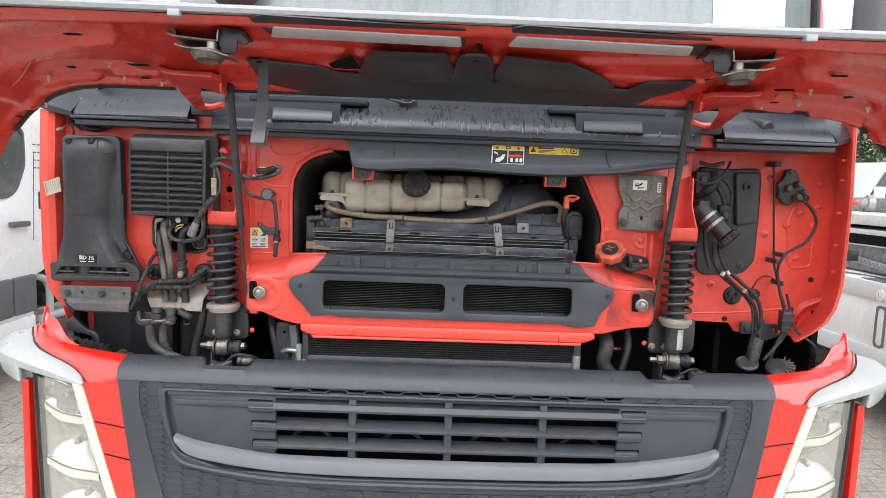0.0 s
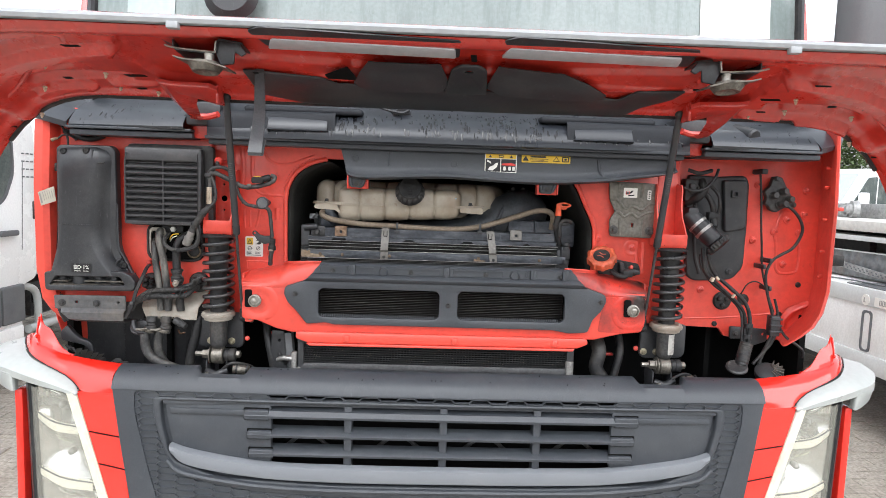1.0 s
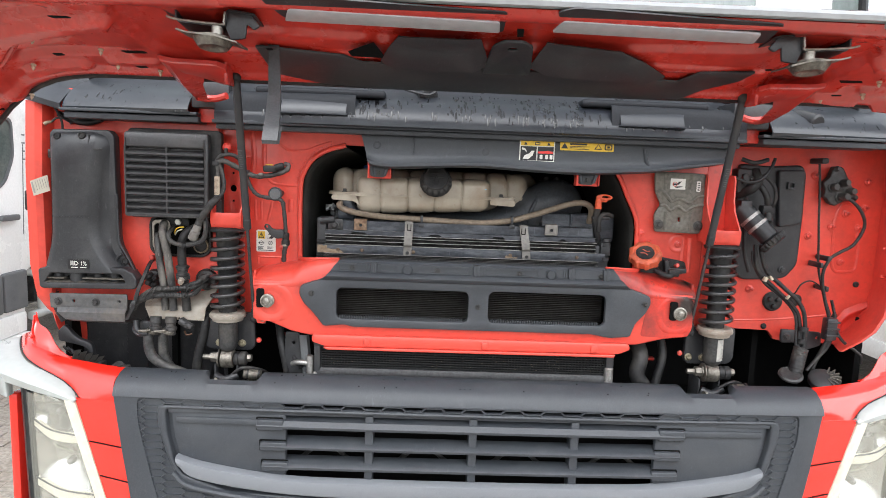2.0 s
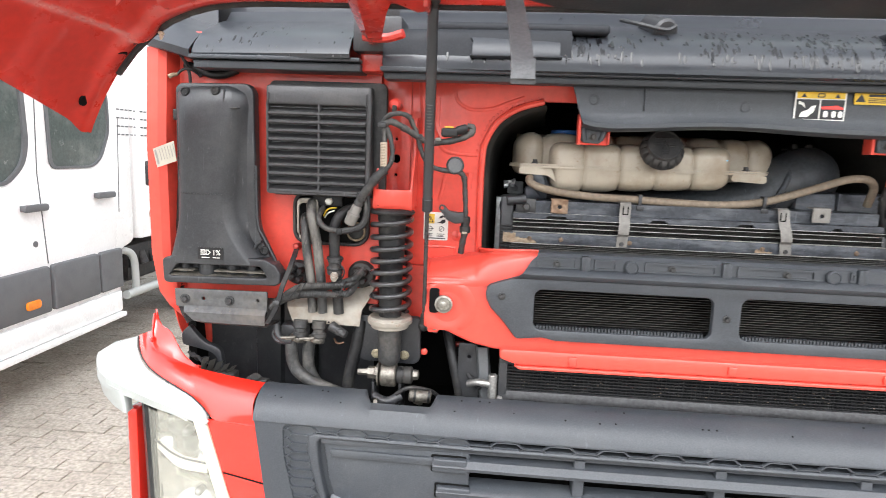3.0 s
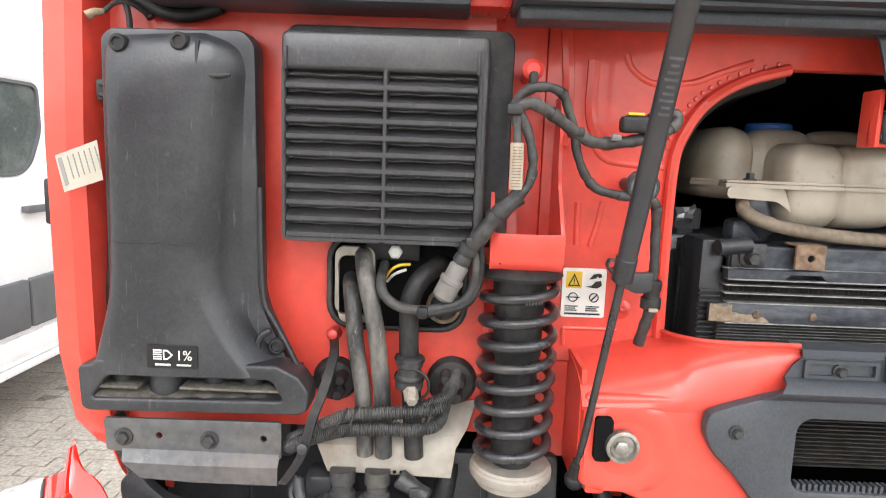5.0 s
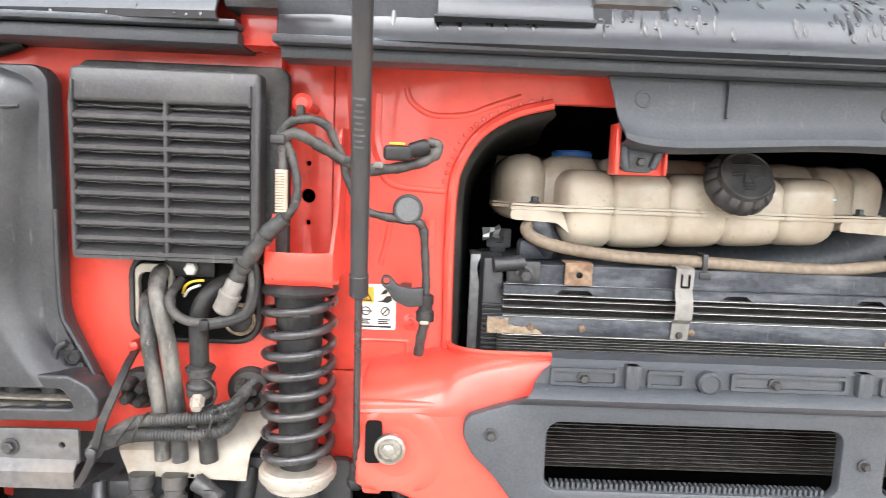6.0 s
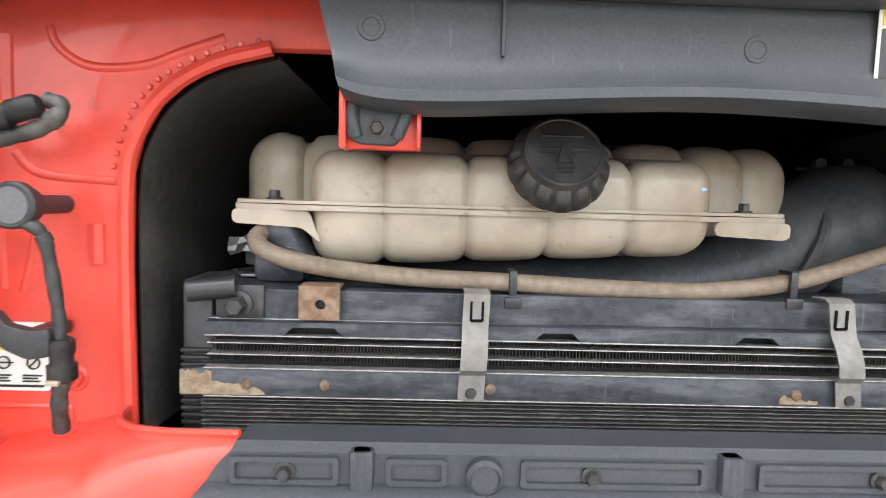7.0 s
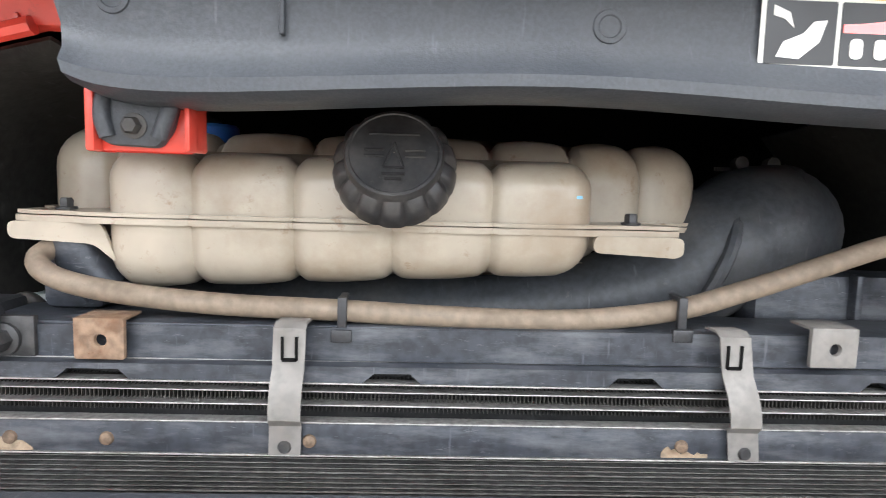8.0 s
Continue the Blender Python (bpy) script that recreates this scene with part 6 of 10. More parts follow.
    rows = [[(1.262, 2.090, 1.092), (1.261, 2.092, 1.070), (1.260, 2.090, 1.046), (1.263, 2.100, 1.043)],
            [(1.264, 2.066, 1.096), (1.263, 2.068, 1.070), (1.262, 2.070, 1.043), (1.265, 2.085, 1.041)],
            [(1.290, 2.074, 1.098), (1.287, 2.076, 1.070), (1.282, 2.080, 1.043), (1.280, 2.092, 1.041)],
            [(1.332, 2.103, 1.100), (1.330, 2.106, 1.074), (1.322, 2.108, 1.048), (1.316, 2.118, 1.045)],
            [(1.383, 2.153, 1.104), (1.381, 2.156, 1.082), (1.374, 2.156, 1.056), (1.366, 2.165, 1.053)],
            [(1.416, 2.215, 1.108), (1.413, 2.217, 1.088), (1.404, 2.215, 1.068), (1.395, 2.22, 1.064)],
            [(1.404, 2.256, 1.105), (1.402, 2.257, 1.090), (1.394, 2.257, 1.074), (1.385, 2.258, 1.07)]]
    loft(bm, [[(s * x, y, z) for x, y, z in r] for r in rows], 5, 0.004)
    part("deflector_lobe", bm, PALE, defl)

    lamp = thing("headlight", "large truck headlight with hazy lens and yellowed rim", "headlight", (s * 1.13, 2.08, 0.5), "headlights")
    L = lambda z: (1.232 - 0.03 * (1.06 - z), 1.062 - 0.29 * (1.06 - z))  # outer and inner edge at a height
    bm = bm_new()
    rows = []
    for u in range(13):
        z = 1.075 - 0.575 * u / 12
        a, b = L(z)
        rows.append([(s * (b + (a - b) * k), 2.10 + 0.05 * math.sin(math.pi * k) + 0.03 * k, z) for k in [i / 10 for i in range(11)]])
    sheet(bm, rows, 0.004)
    part("lamp_housing", bm, LAMP_BODY, lamp)
    for z0, z1 in ((1.045, 0.945), (0.925, 0.775), (0.755, 0.62)):
        bm = bm_new()
        rows = []
        for u in range(9):
            z = z0 + (z1 - z0) * u / 8
            a, b = L(z)
            a, b = a - 0.035, b + 0.035
            d = math.sin(math.pi * u / 8)
            rows.append([(s * (b + (a - b) * k), 2.062 + 0.065 * d * math.sin(math.pi * k) + 0.02 * k, z + 0.03 * (k - 0.5)) for k in [i / 10 for i in range(11)]])
        sheet(bm, rows, 0.002)
        bowl = part("reflector", bm, LAMP_BODY, lamp)
        a, b = L((z0 + z1) / 2)
        bm = bm_new()
        lathe(bm, [(0.010, 0), (0.010, 0.02), (0.007, 0.026), (0.003, 0.028)], (s * (a + b) / 2, 2.115, (z0 + z1) / 2), (0, -1, 0), 18)
        part("bulb_shield", bm, ALU, bowl)
        bm = bm_new()
        line = smooth_line([(s * (b + 0.03), 2.062, z1 - 0.016), (s * (a + b) / 2, 2.058, z1 - 0.004), (s * (a - 0.03), 2.085, z1 + 0.022)], 6)
        sheet(bm, [[p + Vector((0, dy, dz)) for p in line] for dy, dz in ((0.010, 0.014), (0.0, 0.011), (-0.003, 0.004), (-0.002, -0.010), (0.008, -0.014))], 0.002)
        part("reflector_divider", bm, LAMP_TRIM, bowl)
        bm = bm_new()
        tube(bm, [(s * (b + 0.028), 2.056, z1 - 0.001), (s * (a + b) / 2, 2.050, z1 + 0.016), (s * (a - 0.028), 2.078, z1 + 0.036)], 0.0022, 6, 6)
        part("dark_seam", bm, PLASTIC, bowl)
    bm = bm_new()
    rows = []
    for u in range(13):
        z = 1.062 - 0.562 * u / 12
        a, b = L(z)
        rows.append([(s * (b + dx), y - 0.02 * (1.06 - z), z) for dx, y in ((-0.001, 2.045), (0.001, 2.030), (0.006, 2.026), (0.024, 2.03), (0.030, 2.045))])
    sheet(bm, rows, 0.002)
    part("lamp_rim", bm, LAMP_TRIM, lamp, "yellowed white rim")
    bm = bm_new()
    rows = []
    for u in range(13):
        z = 1.062 - 0.562 * u / 12
        a, b = L(z)
        rows.append([(s * (b + 0.024 + (a - b - 0.024) * k), 2.034 + 0.055 * k ** 3 - 0.02 * (1.06 - z), z) for k in [i / 8 for i in range(9)]])
    sheet(bm, rows)
    lens = part("lens", bm, LENS, lamp, "hazy clear plastic lens")
    lens.visible_shadow = False
    bm = bm_new()
    rows = []
    for u in range(5):
        z = 1.075 - 0.575 * u / 4
        a, b = L(z)
        rows.append([(s * (a + dx), y, z) for dx, y in ((-0.024, 2.072), (-0.018, 2.06), (-0.004, 2.075), (0.0, 2.12))])
    sheet(bm, rows, 0.002)
    part("dark_edge", bm, PLASTIC, lamp)

# ---- radiator pack ----
rad = thing("radiator", "dusty grey radiator and cooler pack in the engine tunnel", "radiator", (0, 2.2, 1.0))
bm = bm_new()
plate(bm, rounded([(-0.42, 1.519), (0.335, 1.522), (0.335, 1.547), (-0.21, 1.545), (-0.42, 1.543)], 0.002), 2.182, 2.188)
box(bm, -0.42, 0.335, 2.184, 2.25, 1.541, 1.546, 0.001)
part("top_rail", bm, RAIL, rad)
bm = bm_new()
pts = [(-0.425, 1.508)]
for a, b in ((-0.357, -0.305), (-0.137, -0.095), (0.043, 0.085), (0.235, 0.262)):
    pts += [(a, 1.508), (a + 0.008, 1.515), (b - 0.008, 1.515), (b, 1.508)]
pts += [(0.34, 1.510), (0.34, 1.521), (-0.425, 1.519)]
plate(bm, pts, 2.168, 2.182)
part("notched_flange", bm, RAIL, rad)
bm = bm_new()
for z, h in ((1.4985, 0.0013), (1.4882, 0.0013)):
    box(bm, -0.425, 0.345, 2.172, 2.2, z, z + h, 0.0006)
part("thin_rail", bm, ALU, rad)
bm = bm_new()
box(bm, -0.445, 0.37, 2.164, 2.172, 1.455, 1.478, 0.001)
part("front_bar", bm, RAIL, rad)
for y, z in ((2.1625, 1.4785), (2.1625, 1.4535), (2.1665, 1.5065), (2.1805, 1.5185)):
    bm = bm_new()
    box(bm, -0.425, 0.345, y, y + 0.012, z, z + 0.0013, 0.0004)
    part("bright_lip", bm, ALU, rad, "thin aluminium-grey edge strip")
bm = bm_new()
for x in (-0.388, -0.32, -0.175, 0.10, 0.29):
    lathe(bm, [(0.0052, 0), (0.0045, 0.002), (0.002, 0.003)], (x, 2.164, 1.4650), (0, -1, 0), 14)
part("bar_rivet", bm, mat("rusted_rivet", (0.15, 0.105, 0.07), 0.7, 0.2, var=0.3, scale=200, bump=0.3, dirt=(0.07, 0.05, 0.04), amount=0.8, dirt_scale=60), rad)
bm = bm_new()
rnd = random.Random(3)
for x0, x1 in ((-0.445, -0.395), (0.085, 0.120)):
    edge_up = [(x0 + (x1 - x0) * k / 14, 1.458 + rnd.uniform(0.001, 0.009) * (1 - k / 17)) for k in range(15)]
    plate(bm, [(x0, 1.4565), (x1, 1.4565)] + edge_up[::-1], 2.1634, 2.164)
part("corrosion_patch", bm, CRUST, rad)
for x0, x1, zt in ((-0.4452, -0.418, 1.4775), (-0.4180, -0.372, 1.470)):
    low = [(x0 + (x1 - x0) * k / 12, 1.4555) for k in range(13)]
    high = [(x, min(1.4775, zt - (0.010 * (x - x0) / (x1 - x0) if zt < 1.475 else 0) + rnd.uniform(-0.004, 0.001))) for x, z in low]
    part("corrosion_patch", plate(bm_new(), low + high[::-1], 2.1632, 2.1639), CRUST, rad, "rust-brown crust on the bar's end")
bm = bm_new()
for i in range(13):
    z = 1.406 + i * 0.0038
    box(bm, -0.43, 0.355, 2.172, 2.19, z, z + (0.0008 if i % 4 else 0.0013))
part("cooler_tube", bm, TUBE, rad)
bm = bm_new()
box(bm, -0.43, 0.355, 2.188, 2.26, 1.36, 1.512)
part("core", bm, CORE, rad)
# upright fins in the two slots
bm = bm_new()
for i in range(250):
    x = -0.42 + i * 0.00306
    box(bm, x, x + 0.0006, 2.181, 2.189, 1.481, 1.507)
part("cooling_fin", bm, FIN, rad)["kind"] = "stuff"
for x, dx in ((-0.189, -0.0015), (0.1335, 0.006)):
    bm = bm_new()
    w = 0.0115
    rows = []
    for y, z in ((2.186, 1.5515), (2.168, 1.5525), (2.162, 1.549), (2.1615, 1.52), (2.155, 1.508), (2.152, 1.495), (2.153, 1.484), (2.159, 1.478), (2.160, 1.456)):
        k = (1.55 - z) / 0.09
        rows.append([(x + dx * k * 2 - w, y, z), (x + dx * k * 2 + w, y, z)])
    sheet(bm, rows, 0.0015)
    st = part("hold_down_strap", bm, STRAP_MAT, rad, "dusty metal hold-down strap")
    bm = bm_new()
    for q in (-0.005, 0.005):
        box(bm, x + q - 0.0010, x + q + 0.0010, 2.1602, 2.1616, 1.526, 1.543)
    box(bm, x - 0.005, x + 0.005, 2.1602, 2.1616, 1.5250, 1.5275)
    part("strap_slot", bm, VOID, st)
    bm = bm_new()
    lathe(bm, [(0.005, 0), (0.004, 0.002)], (x + dx * 2.05, 2.1595, 1.462), (0, -1, 0), 14)
    part("strap_rivet", bm, DARK_STEEL, st)
for x0, z0, m in ((-0.345, 1.521, RUST), (0.196, 1.525, STRAP_MAT)):
    bm = bm_new()
    plate(bm, rr(x0, x0 + 0.036, z0, z0 + 0.030, 0.002), 2.170, 2.174, [ring(x0 + 0.019, z0 + 0.014, 0.0045, 12)], bev=0.001)
    box(bm, x0, x0 + 0.036, 2.17, 2.2, z0 + 0.028, z0 + 0.0305, 0.001)
    part("mounting_plate", bm, m, rad, "rust-stained mounting plate")
bm = bm_new()
bolt(bm, (-0.398, 2.178, 1.533), 0.0085, h=0.014)
box(bm, -0.418, -0.377, 2.178, 2.184, 1.52, 1.55, 0.001)
part("rail_bolt", bm, DARK_STEEL, rad)
bm = bm_new()
box(bm, -0.452, -0.424, 2.186, 2.25, 1.37, 1.553, 0.005)
cyl(bm, (-0.44, 2.17, 1.545), (-0.40, 2.175, 1.549), 0.010, 14)
part("side_tank", bm, PLASTIC, rad)
bm = bm_new()
box(bm, -0.462, -0.438, 2.310, 2.319, 1.34, 1.541, 0.001)
box(bm, -0.462, -0.413, 2.3195, 2.37, 1.5375, 1.5405, 0.001)
part("end_strip", bm, mat("bare_grey_sheet", (0.46, 0.48, 0.48), 0.45, 0.4, var=0.15, scale=80, bump=0.05, dirt=(0.14, 0.14, 0.13), amount=0.6, dirt_scale=14), rad, "pale grey metal end strip")
bm = bm_new()
box(bm, -0.448, -0.425, 2.2705, 2.308, 1.34, 1.524, 0.004)
tube(bm, [(-0.443, 2.264, 1.508), (-0.446, 2.262, 1.528), (-0.438, 2.262, 1.543), (-0.426, 2.262, 1.538), (-0.419, 2.262, 1.520), (-0.417, 2.264, 1.503)], 0.0088, 10, 5)
box(bm, -0.441, -0.420, 2.258, 2.273, 1.492, 1.536, 0.005)
part("side_seal", bm, RUBBER, rad)
for i in range(16):
    z = 1.388 + i * 0.0066
    part("seal_rib", box(bm_new(), -0.4515, -0.4255, 2.181, 2.186, z, z + 0.0042, 0.0012), RUBBER, rad)
bm = bm_new()
plate(bm, rr(-0.437, -0.399, 1.550, 1.580, 0.004), 2.330, 2.337, [ring(-0.418, 1.564, 0.007, 12)], bev=0.001)
box(bm, -0.430, -0.406, 2.3375, 2.36, 1.5405, 1.572, 0.002)
part("hose_bracket", bm, GREY_CLAD, rad)
bm = bm_new()
box(bm, 0.345, 0.385, 2.18, 2.25, 1.37, 1.50, 0.006)
box(bm, 0.357, 0.385, 2.165, 2.19, 1.47, 1.51, 0.004)
for z in (1.50, 1.512, 1.458):
    cyl(bm, (0.372, 2.17, z), (0.372, 2.17, z + 0.01), 0.012, 14)
part("side_tank", bm, PLASTIC, rad)
# pale crumpled sheet added in place of daylight through the gap behind
rnd = random.Random(5)
bm = bm_new()
sheet(bm, [[(-0.446 + 0.0085 * i + rnd.uniform(-0.002, 0.002), 2.300 + rnd.uniform(-0.006, 0.006), 1.562 + 0.0065 * j + 0.0022 * i + rnd.uniform(-0.0025, 0.0025)) for i in range(4)] for j in range(4)], 0.0006)
part("daylight_patch", bm, mat("daylight_grey", (0.40, 0.41, 0.42), 0.35, 0.6, bump=0.1), rad, "crumpled pale sheet standing in for daylight through a gap")
# low charge cooler seen under the cross member
low = thing("lower_cooler", "black lower cooler with dusty fins under the cross member", "radiator", (0, 2.1, 1.0))
bm = bm_new()
box(bm, -0.425, 0.385, 2.115, 2.16, 1.10, 1.21)
part("core", bm, CORE, low)
bm = bm_new()
for i in range(12):
    z = 1.124 + i * 0.0068
    box(bm, -0.425, 0.385, 2.106, 2.117, z, z + 0.0022)
for i in range(90):
    x = -0.42 + i * 0.009
    box(bm, x, x + 0.0012, 2.109, 2.116, 1.125, 1.205)
part("cooling_fin", bm, CORE, low)["kind"] = "stuff"
bm = bm_new()
box(bm, -0.44, 0.395, 2.098, 2.12, 1.203, 1.212, 0.001)
box(bm, -0.44, -0.422, 2.10, 2.15, 1.10, 1.212, 0.003)
box(bm, 0.375, 0.397, 2.10, 2.15, 1.10, 1.212, 0.003)
rows = [[(x, y, z) for x in (-0.43, -0.2, 0, 0.2, 0.385)] for y, z in ((2.118, 1.142), (2.104, 1.140), (2.098, 1.128), (2.102, 1.108), (2.12, 1.09))]
part("frame_bar", bm, PLASTIC, low)
part("bottom_bar", sheet(bm_new(), rows, 0.002), DUST_BLACK, low, "black bar under a film of pale dust")
bm = bm_new()
tube(bm, [(-0.505, 2.13, 1.14), (-0.485, 2.115, 1.15), (-0.46, 2.11, 1.15), (-0.445, 2.112, 1.15)], 0.008, 10)
cyl(bm, (-0.452, 2.11, 1.118), (-0.452, 2.11, 1.172), 0.010, 14, bev=0.002)
lathe(bm, [(0.007, 0), (0.007, 0.01), (0.003, 0.011)], (-0.436, 2.105, 1.122), (0, -1, 0), 8)
cyl(bm, (0.385, 2.105, 1.105), (0.385, 2.105, 1.165), 0.013, 14, bev=0.003)
part("pipe_joint", bm, ALU, low)

bm = bm_new()
plate(bm, rounded([(-0.530, 1.226), (-0.492, 1.226), (-0.478, 1.09), (-0.502, 1.05), (-0.520, 1.09), (-0.532, 1.16)], 0.006), 2.150, 2.158, [ring(-0.506, 1.195, 0.004, 10), ring(-0.505, 1.135, 0.004, 10)], bev=0.002)
part("side_plate", bm, PLASTIC, low, "black side plate")
bm = bm_new()
sheet(bm, [[(-0.490 + dx + (1.222 - z) * 0.10, y, z) for dx, y in ((0.0, 2.150), (0.004, 2.138), (0.021, 2.138), (0.025, 2.150))] for z in (1.222, 1.17, 1.12, 1.06)], 0.002)
part("side_strip", bm, GREY_CLAD, low, "grey metal edge strip")

rnd = random.Random(8)
bm = bm_new()
for k in range(90):
    x, z, w = rnd.uniform(-0.40, 0.36), rnd.uniform(1.145, 1.205), rnd.uniform(0.0010, 0.0024)
    box(bm, x, x + w, 2.1040, 2.1065, z, z + rnd.uniform(0.0008, 0.0016))
part("grit", bm, HOSE_TAN, low, "tan grit caught between the fins")["kind"] = "stuff"

# ---- radiator cover trim on the cross member ----
cover = thing("radiator_cover", "dark grey plastic cover with two openings on the red cross member", "cover", (0, 2.08, 1.27))
bm = bm_new()
OUT = rounded([(-0.418, 1.395), (-0.385, 1.404), (0.39, 1.404), (0.422, 1.395), (0.455, 1.384), (0.475, 1.376), (0.479, 1.356), (0.466, 1.329), (0.440, 1.300), (0.427, 1.262), (0.37, 1.257), (0.32, 1.266), (0.05, 1.266), (-0.05, 1.266), (-0.33, 1.266), (-0.355, 1.272), (-0.41, 1.266), (-0.421, 1.281), (-0.440, 1.305), (-0.465, 1.329), (-0.477, 1.354), (-0.473, 1.376), (-0.452, 1.384)], 0.008)
plate(bm, OUT, 2.070, 2.083, [rr(-0.376, -0.020, 1.289, 1.373, 0.016), rr(0.035, 0.354, 1.290, 1.375, 0.016)], bev=0.004)
part("cover_plate", bm, TRIM, cover)
bm = bm_new()
rows = [[(x * k, y, z) for x in (-0.415, -0.3, -0.1, 0.1, 0.3, 0.415)] for y, z, k in ((2.080, 1.391, 1.020), (2.072, 1.393, 1.012), (2.062, 1.398, 0.995), (2.058, 1.406, 0.975), (2.064, 1.414, 0.958), (2.078, 1.418, 0.948), (2.079, 1.430, 0.930), (2.079, 1.441, 0.905), (2.086, 1.447, 0.898), (2.12, 1.447, 0.896))]
sheet(bm, rows, 0.003)
part("upper_strip", bm, TRIM, cover)
bm = bm_new()
for x in (-0.278, -0.001, 0.257, 0.352):
    box(bm, x - 0.009, x + 0.009, 2.070, 2.085, 1.412, 1.445, 0.003)
    cyl(bm, (x, 2.076, 1.412), (x, 2.076, 1.445), 0.007, 12)
for x0, x1 in ((-0.375, -0.295), (-0.26, -0.215), (-0.16, -0.02), (0.02, 0.17), (0.235, 0.245)):
    plate(bm, rr(x0, x1, 1.418, 1.439, 0.003), 2.074, 2.079, [rr(x0 + 0.004, x1 - 0.004, 1.422, 1.435, 0.002)])
for x in (-0.187, 0.202):
    lathe(bm, [(0.014, 0), (0.014, 0.010), (0.011, 0.013), (0.010, 0.011)], (x, 2.08, 1.427), (0, -1, 0), 22)
part("strip_rib", bm, TRIM, cover)
for x, z, y in ((-0.335, 1.4265, 2.078), (-0.106, 1.4265, 2.078), (0.116, 1.4265, 2.078), (0.338, 1.4265, 2.078), (-0.443, 1.356, 2.069), (0.462, 1.355, 2.069), (0.007, 1.333, 2.069)):
    part("cover_screw", bolt(bm_new(), (x, y, z), 0.0055), DARK_STEEL, cover)
bm = bm_new()
for x0, x1 in ((-0.368, -0.028), (0.043, 0.345)):
    n = int((x1 - x0) / 0.0066)
    for i in range(n):
        x = x0 + i * 0.0066
        box(bm, x, x + 0.0034, 2.074, 2.084, 1.288, 1.297)
part("toothed_edge", bm, TRIM, cover)["kind"] = "stuff"
bm = bm_new()
box(bm, -0.39, 0.37, 2.172, 2.178, 1.27, 1.40)
part("mesh_backing", bm, CORE, cover)
bm = bm_new()
for i in range(18):
    z = 1.285 + i * 0.0052
    box(bm, -0.385, 0.365, 2.14, 2.172, z, z + 0.0012)
part("mesh_fin", bm, FIN, cover)

# ---- expansion tank ----
tank = thing("expansion_tank", "cream ribbed plastic coolant expansion tank with black screw cap", "coolant tank", (-0.13, 2.28, 1.56))
bm = bm_new()


def blob(bm, outline, grooves, z0, z1, rb, rt, depth=0.005, low=None):
    """A blow-moulded body: a plan outline with upright grooves, rounded above and below. low(x): how far the bottom is raised."""
    pts = [Vector((p.x, p.y)) for p in smooth_line([(x, y, 0) for x, y in outline + outline[:1]], 10)[:-1]]
    fine = []
    for a, b in zip(pts, pts[1:] + pts[:1]):
        k = max(1, int((b - a).length / 0.003))
        fine += [a.lerp(b, i / k) for i in range(k)]
    pts, n = fine, len(fine)
    area = sum(a.x * b.y - b.x * a.y for a, b in zip(pts, pts[1:] + pts[:1]))
    normals = []
    for i in range(n):
        d = (pts[(i + 2) % n] - pts[i - 2]).normalized()
        normals.append(Vector((-d.y, d.x)) * (1 if area > 0 else -1))
    mid = sum((p.y for p in pts)) / n
    cut = [max((0.6 * math.exp(-((p.x - g) / 0.0042) ** 2) + 0.55 * math.exp(-abs(p.x - g) / 0.014) for g in grooves), default=0) * (1 if p.y < mid else 0.4) for p in pts]
    steps = [(1 - math.cos(a), 1 - math.sin(a)) for a in [math.pi / 2 * i / 7 for i in range(8)]]
    rings = []
    for a, b in steps[::-1]:
        rings.append([(p + m * (rb * a + depth * c), z0 + rb * b + 0.8 * depth * c * (1 - b) + (low(p.x) if low else 0)) for p, m, c in zip(pts, normals, cut)])
    for a, b in steps:
        rings.append([(p + m * (rt * a + depth * c), z1 - rt * b - 1.2 * depth * c * (1 - b)) for p, m, c in zip(pts, normals, cut)])
    t = bmesh.new()
    vs = [[t.verts.new((q.x, q.y, z)) for q, z in r] for r in rings]
    for a, b in zip(vs, vs[1:]):
        for i in range(n):
            t.faces.new((a[i], a[(i + 1) % n], b[(i + 1) % n], b[i]))
    t.faces.new(vs[0][::-1])
    t.faces.new(vs[-1])
    bmesh.ops.recalc_face_normals(t, faces=t.faces)
    return merge(bm, t)


blob(bm, [(-0.345, 2.34), (-0.348, 2.26), (-0.342, 2.222), (-0.322, 2.208), (-0.276, 2.2065), (-0.197, 2.206), (-0.12, 2.206), (-0.042, 2.2065), (0.012, 2.208), (0.032, 2.216), (0.042, 2.236), (0.048, 2.28), (0.05, 2.34)],
     [-0.276, -0.197, -0.12, -0.042], 1.563, 1.6745, 0.031, 0.024, 0.0065, lambda x: 0.0155 * max(0, (x + 0.32) / 0.30))
blob(bm, [(-0.424, 2.46), (-0.428, 2.33), (-0.417, 2.282), (-0.390, 2.262), (-0.355, 2.264), (-0.28, 2.268), (-0.2, 2.266), (-0.12, 2.264), (0.0, 2.262), (0.065, 2.264), (0.12, 2.276), (0.152, 2.296), (0.164, 2.34), (0.162, 2.46)],
     [-0.358, -0.278, -0.197, -0.117, -0.038, 0.035, 0.100], 1.598, 1.696, 0.02, 0.036, 0.0095)
part("tank_body", bm, TANK, tank)
bm = bm_new()
